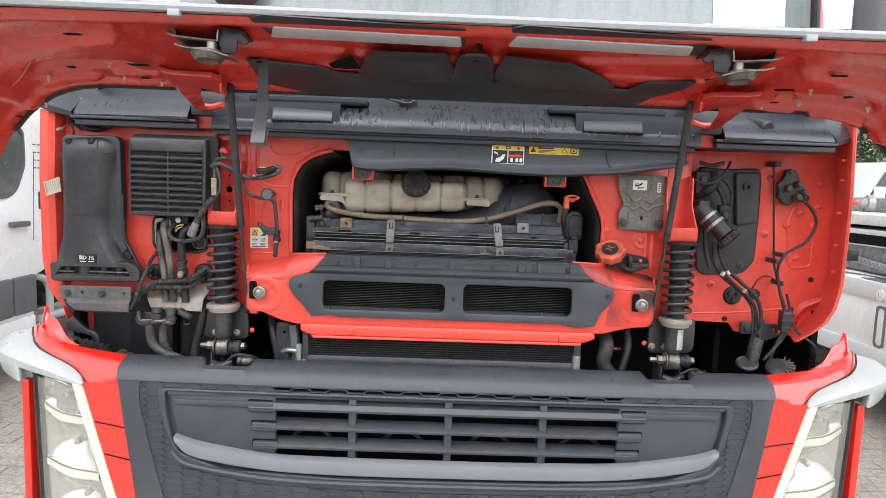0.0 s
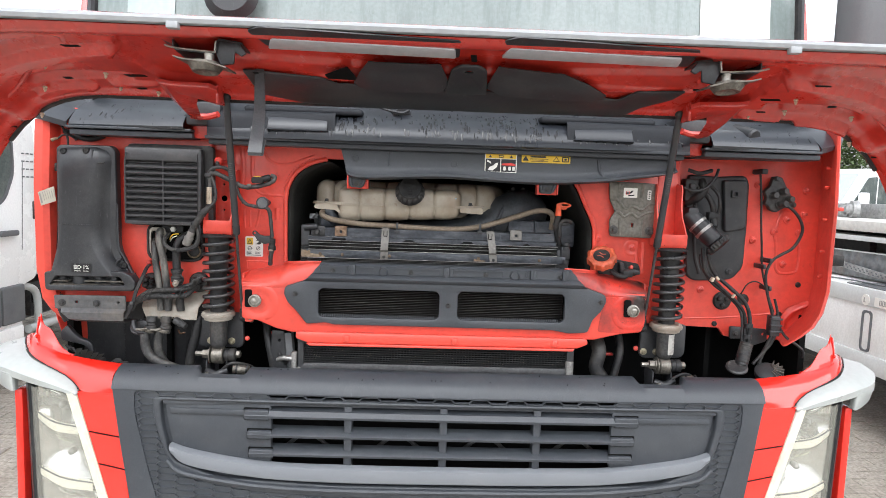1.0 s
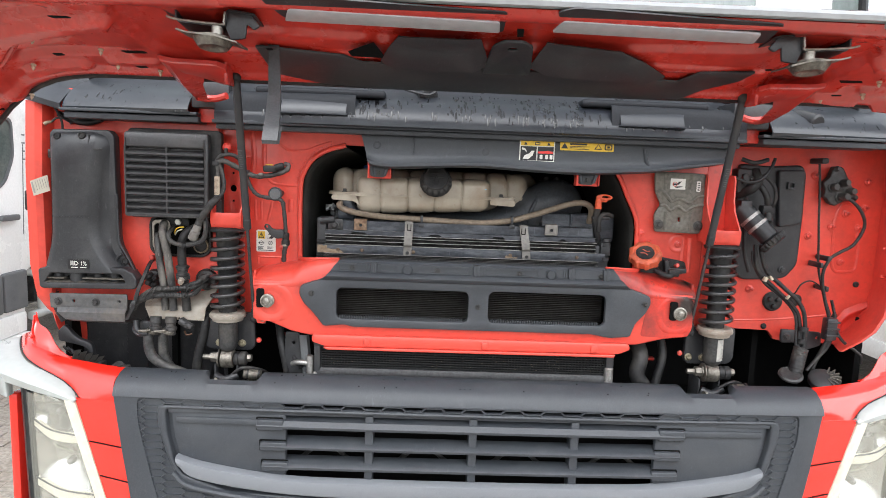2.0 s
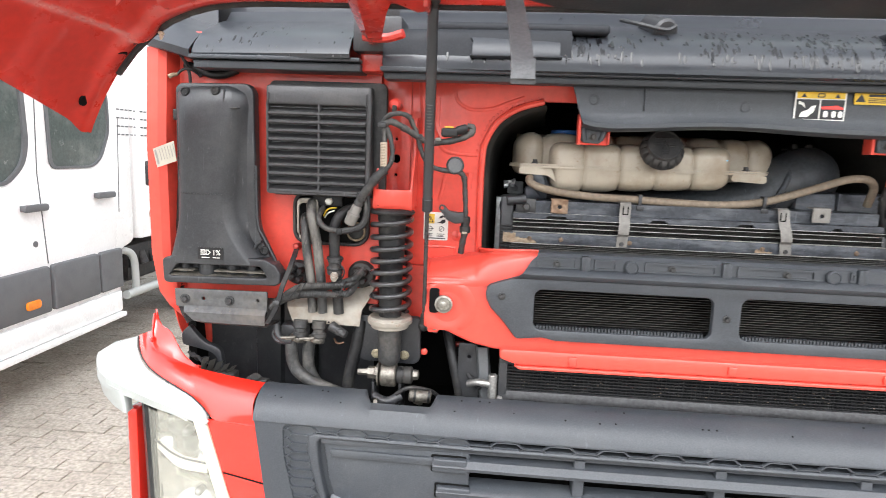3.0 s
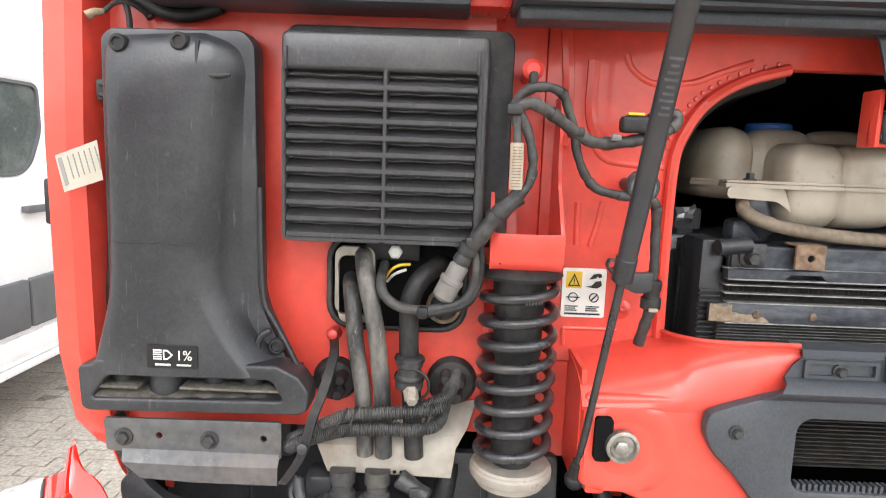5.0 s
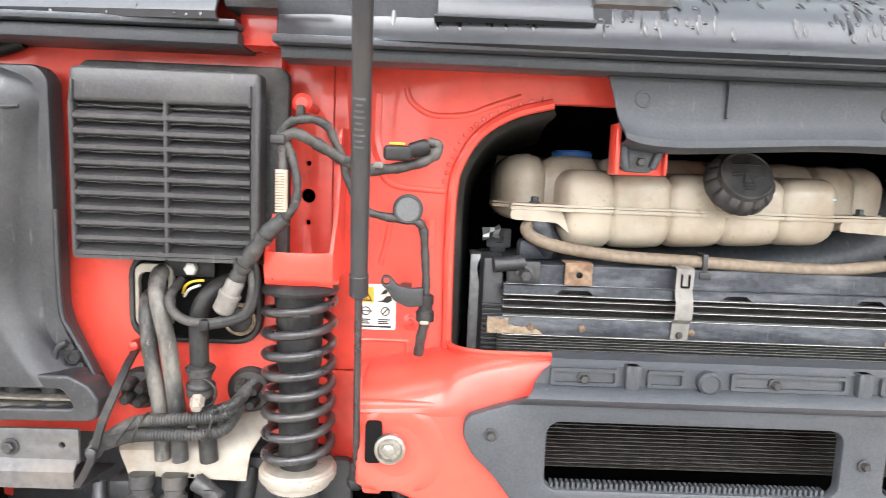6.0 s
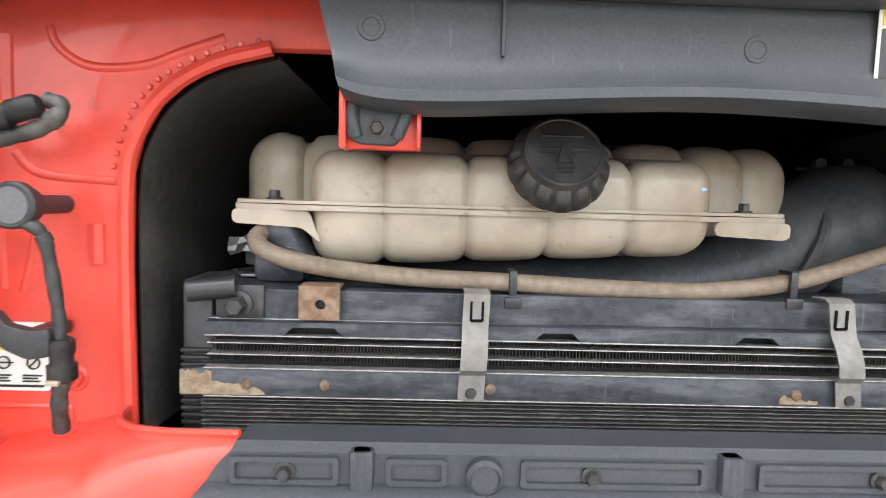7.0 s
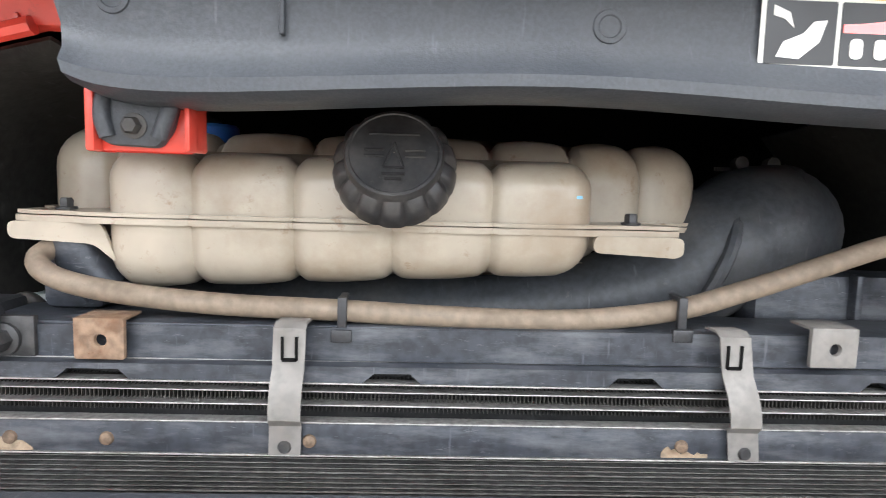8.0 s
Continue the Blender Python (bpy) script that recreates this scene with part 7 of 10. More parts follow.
front = [(-0.415, 2.222), (-0.400, 2.214), (-0.37, 2.212), (-0.352, 2.203), (-0.34, 2.202), (-0.282, 2.202), (-0.276, 2.206), (-0.27, 2.202), (-0.203, 2.202), (-0.197, 2.206), (-0.19, 2.202), (-0.126, 2.202),
         (-0.12, 2.206), (-0.114, 2.202), (-0.048, 2.202), (-0.042, 2.206), (-0.036, 2.203), (0.03, 2.206), (0.06, 2.216), (0.10, 2.216), (0.112, 2.222), (0.115, 2.236), (0.10, 2.245), (0.085, 2.255), (0.165, 2.29), (0.168, 2.36), (-0.434, 2.36), (-0.435, 2.29), (-0.40, 2.26), (-0.415, 2.245)]
flat = Matrix(((1, 0, 0, 0), (0, 0, 1, 0), (0, 1, 0, 0), (0, 0, 0, 1)))
plate(bm, front, 1.6165, 1.6213, m=flat)
plate(bm, [(x * 0.997, y + 0.0008) for x, y in front], 1.6222, 1.6252, m=flat)
bmesh.ops.recalc_face_normals(bm, faces=bm.faces)
part("seam_flange", bm, TANK, tank)
for x0, x1, xe in ((-0.416, -0.345, -0.34), (0.040, 0.113, 0.03)):
    bm = bm_new()
    plate(bm, rounded([(x0, 1.6165), (x1, 1.6165), (x1 + (0.012 if x0 < 0 else -0.0), 1.585 if x0 < 0 else 1.603), (x1 - 0.006, 1.60), (x0, 1.603)], 0.006), 2.213, 2.217)
    part("ear", bm, TANK, tank)
for x, y in ((-0.381, 2.232), (0.073, 2.226)):
    part("ear_bolt", bolt(bm_new(), (x, y, 1.6255), 0.0055, (0, 0, 1), 0.007), DARK_STEEL, tank)
CAP_AXIS = Vector((0.0, -0.88, 0.47))
c0 = Vector((-0.118, 2.196, 1.6605))
bm = bm_new()
cyl(bm, c0 - CAP_AXIS * 0.05, c0 + CAP_AXIS * 0.01, 0.030, 24)
part("filler_neck", bm, TANK, tank)
bm = bm_new()
rings = []
for r, h, w in ((0.0400, 0.0, 0.0), (0.0428, 0.003, 0.02), (0.0428, 0.010, 0.05), (0.0415, 0.016, 0.10), (0.0385, 0.021, 0.13), (0.0350, 0.0235, 0.05), (0.0335, 0.0245, 0.0), (0.0330, 0.029, 0.0), (0.0320, 0.0315, 0.0), (0.0300, 0.0318, 0.0), (0.0292, 0.0310, 0.0), (0.004, 0.0310, 0.0), (0.0004, 0.0310, 0.0)):
    r *= 1.07
    rings.append([(r * (1 - w * max(0, math.cos(14 * math.pi * i / 72)) ** 2) * math.cos(math.pi * i / 72), r * (1 - w * max(0, math.cos(14 * math.pi * i / 72)) ** 2) * math.sin(math.pi * i / 72), h) for i in range(145)])
sheet(bm, rings)
bmesh.ops.remove_doubles(bm, verts=bm.verts, dist=0.00005)
bmesh.ops.recalc_face_normals(bm, faces=bm.faces)
bmesh.ops.transform(bm, matrix=Matrix.Translation(c0) @ CAP_AXIS.normalized().to_track_quat("Z", "Y").to_matrix().to_4x4(), verts=bm.verts)
cap = part("screw_cap", bm, mat("cap_black", (0.028, 0.028, 0.029), 0.4, var=0.2, scale=200, bump=0.06, dirt=(0.12, 0.11, 0.10), amount=0.5, dirt_scale=30), tank, "black knurled screw cap")
bm = bm_new()
up = (Vector((0, 0, 1)) - CAP_AXIS * CAP_AXIS.z).normalized()
for a, b, w in ((-0.018, 0.015, 0.036), (-0.021, 0.002, 0.014), (-0.021, -0.003, 0.014), (0.008, 0.002, 0.014), (0.008, -0.003, 0.014), (-0.008, -0.017, 0.016), (-0.006, -0.021, 0.012)):
    p = c0 + CAP_AXIS * 0.0315 + up * b + Vector((a, 0, 0))
    q = p + Vector((w, 0, 0))
    cyl(bm, p, q, 0.0012, 6)
for p, q in (((-0.007, -0.012), (0, 0.008)), ((0, 0.008), (0.007, -0.012)), ((-0.007, -0.012), (0.007, -0.012))):
    cyl(bm, c0 + CAP_AXIS * 0.0315 + Vector((p[0], 0, 0)) + up * p[1], c0 + CAP_AXIS * 0.0315 + Vector((q[0], 0, 0)) + up * q[1], 0.001, 6)
part("embossed_mark", bm, RUBBER, cap)
bm = bm_new()
cyl(bm, (-0.309, 2.345, 1.66), (-0.309, 2.345, 1.7045), 0.031, 28, bev=0.003)
part("pressure_cap", bm, BLUE, tank, "blue pressure cap")
bm = bm_new()
plate(bm, rr(0.0135, 0.0285, 1.6455, 1.648, 0.0008), 2.2105, 2.2115)
part("level_mark", bm, mat("pale_blue_mark", (0.25, 0.55, 0.75), 0.4, bump=0.0), tank)
bm = bm_new()
tube(bm, [(-0.375, 2.235, 1.61), (-0.37, 2.235, 1.585), (-0.355, 2.24, 1.56)], 0.020, 14)
box(bm, -0.40, -0.35, 2.225, 2.26, 1.545, 1.575, 0.008)
part("outlet_neck", bm, RAIL, tank)

# ---- tan coolant hose and its clips ----
hose = thing("coolant_hose", "thin tan rubber coolant hose clipped along the radiator", "hose", (0, 2.2, 1.55))
bm = bm_new()
tube(bm, [(-0.385, 2.235, 1.60), (-0.393, 2.212, 1.588), (-0.375, 2.20, 1.576), (-0.33, 2.197, 1.566), (-0.25, 2.196, 1.5585), (-0.159, 2.194, 1.556), (-0.07, 2.194, 1.5525), (0.02, 2.195, 1.552),
          (0.10, 2.197, 1.561), (0.16, 2.20, 1.578), (0.22, 2.202, 1.598), (0.275, 2.204, 1.616), (0.315, 2.206, 1.617), (0.335, 2.215, 1.60), (0.335, 2.23, 1.56)], 0.0085, 14, 8)
part("hose_run", bm, HOSE_TAN, hose)
for x, z in ((-0.155, 1.556), (0.103, 1.5615)):
    bm = bm_new()
    box(bm, x - 0.0035, x + 0.0035, 2.183, 2.188, z - 0.014, z + 0.012, 0.001)
    box(bm, x - 0.008, x + 0.008, 2.18, 2.187, z - 0.022, z - 0.012, 0.0015)
    box(bm, x - 0.003, x + 0.003, 2.186, 2.206, z + 0.0085, z + 0.012, 0.001)
    part("hose_clip", bm, PLASTIC, hose)

# ---- intake duct behind the tank ----
duct = thing("intake_duct", "dusty black moulded air intake duct", "air duct", (0.2, 2.35, 1.5))
bm = bm_new()
tube(bm, [(-0.45, 2.36, 1.50), (-0.25, 2.35, 1.515), (-0.08, 2.34, 1.525), (0.06, 2.325, 1.540), (0.14, 2.315, 1.565), (0.195, 2.32, 1.600), (0.25, 2.345, 1.617), (0.285, 2.40, 1.605), (0.29, 2.48, 1.56)], lambda u: 0.042 + 0.022 * min(1, max(0, (u - 0.35) * 3)) + 0.0030 * abs(math.sin(u * 34)) ** 0.5, 28, 10)
part("duct_body", bm, DUCT, duct)
bm = bm_new()
for u in (0, 1, 2):
    tube(bm, [(0.165 + 0.04 * u + 0.062 * math.sin(a) * 0.45, 2.315 + 0.018 * u - 0.062 * math.cos(a), 1.585 + 0.016 * u + 0.062 * math.sin(a)) for a in [radians(k) for k in (-60, -20, 20, 60, 95)]], 0.006, 8, 4)
part("duct_rib", bm, DUCT, duct)
bm = bm_new()
for x in (0.225, 0.258):
    lathe(bm, [(0.007, 0), (0.007, 0.012), (0.003, 0.013)], (x, 2.36, 1.683), (0, -1, 0.1), 10)
box(bm, 0.205, 0.285, 2.362, 2.367, 1.676, 1.680)
part("clamp_bolt", bm, DARK_STEEL, duct)
bm = bm_new()
box(bm, 0.20, 0.42, 2.26, 2.30, 1.50, 1.585, 0.01)
box(bm, 0.285, 0.292, 2.25, 2.262, 1.545, 1.585, 0.002)
part("lower_box", bm, RAIL, duct)

# ---- hollow, boss and pressed beads of the red wall ----
# flat dark plate: the hollow's shade is put into its colour
part("cap_hollow_shade", plate(bm_new(), rounded([(0.472, 1.468), (0.535, 1.474), (0.572, 1.468), (0.606, 1.462), (0.612, 1.440), (0.60, 1.424), (0.48, 1.426)], 0.008), 2.178, 2.1846), RUBBER, cab, "black plate for the shaded hollow below the filler cap")
part("latch_bracket", plate(bm_new(), rounded([(0.540, 1.466), (0.552, 1.466), (0.556, 1.446), (0.606, 1.444), (0.606, 1.430), (0.545, 1.430)], 0.004), 2.158, 2.1775, bev=0.003), PLASTIC, cab)
part("weld_stud", lathe(bm_new(), [(0.006, 0), (0.006, 0.012), (0.004, 0.014)], (0.574, 2.160, 1.452), (0, -1, 0.2), 12), RED, cab)
part("pressed_boss", lathe(bm_new(), [(0.029, 0), (0.025, 0.0030), (0.020, 0.0032), (0.015, 0.0010), (0.013, 0.0008)], (0.585, 2.1855, 1.513), (0, -1, 0), 32), RED, cab)
for pts in ([(-0.562, 1.769), (-0.554, 1.751), (-0.528, 1.736), (-0.484, 1.738), (-0.452, 1.750), (-0.413, 1.764)], [(-0.594, 1.661), (-0.583, 1.648), (-0.563, 1.641), (-0.508, 1.638)],
            [(-0.625, 1.594), (-0.623, 1.537)], [(-0.608, 1.592), (-0.607, 1.540)], [(-0.578, 1.594), (-0.583, 1.565), (-0.590, 1.538)]):
    part("pressed_bead", tube(bm_new(), [(x, 2.1885, z) for x, z in pts], 0.0055, 10, 6), RED, cab)

# ---- dipstick and filler cap on the right ----
dip = thing("dipstick", "orange dipstick handle on a black tube", "dipstick", (0.35, 2.19, 1.5))
bm = bm_new()
box(bm, 0.338, 0.368, 2.167, 2.177, 1.624, 1.634, 0.004, 3)
plate(bm, [(0.358 + 0.023 * math.cos(a), 1.638 + 0.009 * math.sin(a)) for a in [math.pi * k / 12 for k in range(24)]], 2.164, 2.175, [[(0.361 + 0.011 * math.cos(a), 1.639 + 0.0028 * math.sin(a)) for a in [math.pi * k / 6 for k in range(12)]]], bev=0.003)
cyl(bm, (0.343, 2.172, 1.605), (0.343, 2.172, 1.634), 0.010, 14, 0.008)
part("handle", bm, ORANGE, dip)
bm = bm_new()
tube(bm, [(0.345, 2.175, 1.61), (0.34, 2.18, 1.58), (0.345, 2.19, 1.55), (0.36, 2.20, 1.50)], 0.009, 12)
tube(bm, [(0.39, 2.19, 1.585), (0.365, 2.18, 1.59), (0.35, 2.178, 1.575), (0.352, 2.18, 1.54)], 0.007, 10)
box(bm, 0.33, 0.38, 2.175, 2.19, 1.575, 1.583, 0.002)
part("dipstick_tube", bm, RUBBER, dip)
fcap = thing("filler_cap", "grimy red-brown screw-on filler cap", "filler cap", (0.47, 2.11, 1.49))
CAP_RED = mat("grimy_red_plastic", (0.58, 0.105, 0.045), 0.42, var=0.15, bump=0.06, dirt=(0.06, 0.03, 0.025), amount=0.65, dirt_scale=22)
AX = Vector((-0.22, -0.62, 0.75)).normalized()
P0 = Vector((0.474, 2.125, 1.472))
bm = bm_new()
lathe(bm, [(0.037, 0), (0.041, 0.003), (0.041, 0.024), (0.037, 0.028), (0.031, 0.029), (0.028, 0.026), (0.001, 0.026)], P0, AX, 72, 0.09, 9)
body = part("cap_body", bm, CAP_RED, fcap)
part("grimy_centre", lathe(bm_new(), [(0.025, 0), (0.024, 0.002)], P0 + AX * 0.0262, AX, 28), RUBBER, body)
up2 = AX.orthogonal().normalized()
for k in (-1, 1):
    q = P0 + AX * 0.0282
    sd = AX.cross(up2)
    part("embossed_mark", tube(bm_new(), [q + up2 * 0.008 * k - sd * 0.010, q + up2 * 0.004 * k, q + up2 * 0.008 * k + sd * 0.010], 0.0016, 6, 3), CAP_RED, body)
bm = bm_new()
tube(bm, [(0.50, 2.11, 1.445), (0.515, 2.095, 1.435), (0.535, 2.09, 1.432), (0.55, 2.10, 1.44)], 0.008, 10)
box(bm, 0.53, 0.56, 2.085, 2.1, 1.43, 1.45, 0.004)
part("retaining_strap", bm, RUBBER, fcap)

# ---- heat shield beside the right damper ----
heat = thing("heat_shield", "embossed dusty grey heat shield with a small warning label", "heat shield", (0.55, 2.1, 1.55))
bm = bm_new()
plate(bm, rounded([(0.478, 1.715), (0.618, 1.712), (0.628, 1.66), (0.634, 1.625), (0.618, 1.59), (0.615, 1.548), (0.488, 1.551), (0.484, 1.60), (0.500, 1.625), (0.482, 1.66)], 0.008), 2.098, 2.104, [rr(0.551, 0.557, 1.580, 1.592, 0.002)], bev=0.003)
part("shield_plate", bm, HEAT, heat)
bm = bm_new()
for pts in ([(0.488, 1.662), (0.505, 1.660), (0.530, 1.634), (0.545, 1.642), (0.560, 1.640), (0.580, 1.632), (0.600, 1.650), (0.622, 1.652)],
            [(0.500, 1.622), (0.512, 1.624), (0.528, 1.610), (0.548, 1.622), (0.570, 1.608), (0.590, 1.622), (0.622, 1.628)], [(0.516, 1.606), (0.517, 1.556)], [(0.586, 1.606), (0.585, 1.556)], [(0.508, 1.710), (0.510, 1.668)], [(0.580, 1.708), (0.575, 1.668)]):
    part("embossed_rib", tube(bm_new(), [(x, 2.100, z) for x, z in pts], 0.0055, 8, 3), HEAT, heat)
bm = bm_new()
for x in (0.497, 0.607):
    lathe(bm, [(0.0135, 0), (0.0135, 0.003), (0.011, 0.004)], (x, 2.098, 1.571), (0, -1, 0), 20)
    bolt(bm, (x, 2.094, 1.571), 0.007)
part("shield_bolt", bm, DARK_STEEL, heat)
lab = part("shield_label", plate(bm_new(), rr(0.522, 0.563, 1.668, 1.697, 0.001), 2.0965, 2.0972), WHITE_LABEL, heat)
bm = bm_new()
plate(bm, [(0.528, 1.678), (0.545, 1.681), (0.552, 1.690), (0.545, 1.689), (0.54, 1.684), (0.528, 1.684)], 2.0958, 2.0964)
plate(bm, [(0.536, 1.672), (0.552, 1.674), (0.556, 1.677), (0.536, 1.676)], 2.0958, 2.0964)
part("label_print", bm, BLACK_LABEL, lab)
part("foil_tag", plate(bm_new(), rr(0.594, 0.605, 1.663, 1.692, 0.003), 2.096, 2.0972), WHITE_LABEL, heat)
for k in range(4):
    part("label_print", box(bm_new(), 0.597, 0.602, 2.0952, 2.0958, 1.667 + k * 0.006, 1.670 + k * 0.006), BLACK_LABEL, heat)
part("label_print", plate(bm_new(), ring(0.534, 1.682, 0.0065, 14), 2.0954, 2.096, [ring(0.534, 1.682, 0.0048, 14)]), mat("red_print", (0.6, 0.04, 0.03), 0.4, bump=0.0), lab)
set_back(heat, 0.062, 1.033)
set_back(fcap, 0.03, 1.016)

# ---- left bay: headlamp-levelling air box, filter vent, hoses ----
air = thing("air_intake_box", "tall black plastic air intake box on the red bay panel", "intake box", (-1.05, 2.15, 1.34))
bm = bm_new()
OUTL = [(-1.142, 1.768), (-0.995, 1.770), (-0.981, 1.755), (-0.978, 1.48), (-0.972, 1.455), (-0.932, 1.372), (-0.930, 1.345), (-0.940, 1.340), (-1.178, 1.336), (-1.187, 1.342), (-1.187, 1.36), (-1.160, 1.43), (-1.155, 1.47), (-1.152, 1.758)]
plate(bm, rounded(OUTL, 0.008), 2.118, 2.146, bev=0.006)
part("base_flange", bm, PLASTIC, air)
bm = bm_new()
box(bm, -1.13, -1.05, 2.146, 2.1655, 1.38, 1.74, 0.004)
part("duct_neck", bm, PLASTIC, air)
bm = bm_new()
FR = [(-1.138, 1.760, -1.012, 1.764, 2.116), (-1.141, 1.752, -1.000, 1.756, 2.106), (-1.142, 1.740, -0.994, 1.745, 2.099), (-1.140, 1.715, -0.993, 1.722, 2.092), (-1.138, 1.68, -1.001, 1.685, 2.088), (-1.137, 1.63, -1.007, 1.635, 2.0865),
      (-1.137, 1.57, -1.011, 1.572, 2.0855), (-1.138, 1.52, -1.014, 1.522, 2.085), (-1.141, 1.475, -1.009, 1.480, 2.0842), (-1.150, 1.435, -0.988, 1.438, 2.0835), (-1.159, 1.40, -0.963, 1.403, 2.083), (-1.162, 1.388, -0.955, 1.39, 2.083)]
rows = []
for xa, za, xb, zb, y in FR:
    xb -= 0.003 if za > 1.46 else 0.005
    w = xb - xa
    rows.append([(xa - 0.006, 2.122, za), (xa - 0.001, y + 0.014, za), (xa + 0.006, y + 0.005, za), (xa + 0.022, y, za), (xa + w / 2, y - 0.0025, (za + zb) / 2), (xb - 0.026, y - 0.001, zb), (xb - 0.020, y + 0.001, zb), (xb, y + 0.019, zb), (xb + 0.005, y + 0.027, zb), (-0.946 if za < 1.42 else -0.985, 2.124, zb)])
loft(bm, rows, 5)
part("front_cover", bm, PLASTIC, air)
bm = bm_new()
plate(bm, rounded([(-1.153, 1.404), (-1.158, 1.399), (-1.171, 1.397), (-1.175, 1.392), (-1.173, 1.348), (-1.166, 1.343), (-0.925, 1.347), (-0.915, 1.353), (-0.914, 1.374), (-0.926, 1.392), (-0.950, 1.404)], 0.004), 2.0850, 2.122,
      [rounded([(-1.142, 1.3855), (-0.957, 1.3865), (-0.943, 1.363), (-1.161, 1.3585)], 0.006)], bev=0.0035, seg=3)
part("foot_rim", bm, PLASTIC, air)
part("foot_back", box(bm_new(), -1.165, -0.930, 2.1225, 2.128, 1.350, 1.395), RUBBER, air)
for x, r in ((-1.138, 0.019), (-1.085, 0.029), (-1.030, 0.020), (-0.985, 0.021)):
    bm = bm_new()
    tube(bm, [(x, 2.1225, 1.357), (x, 2.1215, 1.372), (x, 2.1225, 1.390)], r, 18, 3, flat=0.75)
    part("foot_lobe", bm, PLASTIC, air)
for x0, x1, z in ((-1.157, -1.110, 1.3690), (-1.062, -0.947, 1.3705)):
    part("foot_shelf", box(bm_new(), x0, x1, 2.089, 2.116, z, z + 0.0035, 0.0012), DUSTY, air)
bm = bm_new()
n = 24
sheet(bm, [[(-1.160 + 0.216 * k / n, y, z + 0.0010 * math.sin(k * 1.9)) for k in range(n + 1)] for y, z in ((2.0885, 1.3600), (2.096, 1.3622), (2.106, 1.3640), (2.121, 1.3650))], 0.002)
part("dust_ledge", bm, DUSTY, air, "brown dust caked on the ledge")
for x, z, y in ((-1.121, 1.7485, 2.1015), (-1.055, 1.752, 2.0995), (-0.9575, 1.4185, 2.114)):
    bm = bm_new()
    lathe(bm, [(0.0095, -0.008), (0.0095, 0.003), (0.0080, 0.005), (0.0060, 0.005), (0.0052, 0.003), (0.003, 0.003)], (x, y, z), (0, -1, 0), 20)
    part("cover_screw", bm, RUBBER, air)
bm = bm_new()
tube(bm, [(-0.9575 + 0.0205 * math.cos(radians(a)), 2.1085, 1.4185 + 0.0205 * math.sin(radians(a))) for a in (105, 135, 165, 195, 225, 250)], 0.0036, 8, 4)
part("screw_recess", bm, PLASTIC, air)
bm = bm_new()
tube(bm, [(-0.9775, 2.1185, 1.60), (-0.9765, 2.1185, 1.52), (-0.9735, 2.1185, 1.470), (-0.9625, 2.1185, 1.447), (-0.9365, 2.1185, 1.397), (-0.9285, 2.1185, 1.372)], 0.0036, 8, 4)
part("edge_ridge", bm, PLASTIC, air)
part("finger_groove", tube(bm_new(), [(-1.036, 2.1000, 1.754), (-1.036, 2.0962, 1.738), (-1.033, 2.0935, 1.724), (-1.024, 2.0925, 1.7175), (-1.010, 2.0925, 1.717), (-1.000, 2.094, 1.7185)], 0.0022, 8, 5), RUBBER, air)
part("panel_seam", box(bm_new(), -1.128, -1.034, 2.0822, 2.0838, 1.5375, 1.5390, 0.0005), PLASTIC, air)
alab = part("lamp_label", plate(bm_new(), rr(-1.092, -1.036, 1.399, 1.425, 0.001), 2.0775, 2.0785), BLACK_LABEL, air, "black label with headlamp symbol and 1%")
alab.location.y += 0.0018
text("1%", -1.060, 2.0772, 1.409, 0.0155, WHITE_LABEL, alab)
bm = bm_new()
plate(bm, [(-1.074, 1.409), (-1.069, 1.409), (-1.063, 1.4145), (-1.069, 1.420), (-1.074, 1.420)], 2.0768, 2.0775, [[(-1.0725, 1.4105), (-1.0695, 1.4105), (-1.065, 1.4145), (-1.0695, 1.4185), (-1.0725, 1.4185)]])
for k in range(5):
    box(bm, -1.085, -1.0755, 2.0768, 2.0775, 1.4090 + k * 0.0025, 1.4103 + k * 0.0025)
box(bm, -1.083, -1.066, 2.0768, 2.0775, 1.4022, 1.4042)
box(bm, -1.059, -1.043, 2.0768, 2.0775, 1.4024, 1.4040)
part("label_print", bm, WHITE_LABEL, alab)

vent = thing("filter_vent", "black plastic cab air filter housing with louvred slats", "air vent", (-0.835, 2.15, 1.55))
part("housing", plate(bm_new(), rr(-0.951, -0.706, 1.543, 1.777, 0.010), 2.140, 2.1655, bev=0.004), RUBBER, vent)
part("rear_rim", plate(bm_new(), rr(-0.951, -0.699, 1.540, 1.779, 0.014), 2.126, 2.1395, [rr(-0.942, -0.733, 1.552, 1.740, 0.002)], bev=0.004), RUBBER, vent, "black rubber rim behind the louvred face")
bm = bm_new()
plate(bm, rr(-0.949, -0.727, 1.544, 1.769, 0.007), 2.1010, 2.1255, [rr(-0.9435, -0.8400, 1.549, 1.7285, 0.002), rr(-0.8340, -0.7385, 1.549, 1.7285, 0.002)], bev=0.0045, seg=3)
for v in bm.verts:
    if v.co.z > 1.738:
        v.co.y += 0.006 * ((v.co.z - 1.738) / 0.031) ** 2
part("face_frame", bm, LOUVRE, vent)
for x0, x1 in ((-0.9445, -0.9415), (-0.7400, -0.7365)):
    part("face_nib", box(bm_new(), x0, x1, 2.0985, 2.104, 1.727, 1.752, 0.001), LOUVRE, vent)
part("dark_filter", box(bm_new(), -0.942, -0.734, 2.119, 2.1245, 1.5525, 1.735), RUBBER, vent)
rnd = random.Random(2)
bm = bm_new()
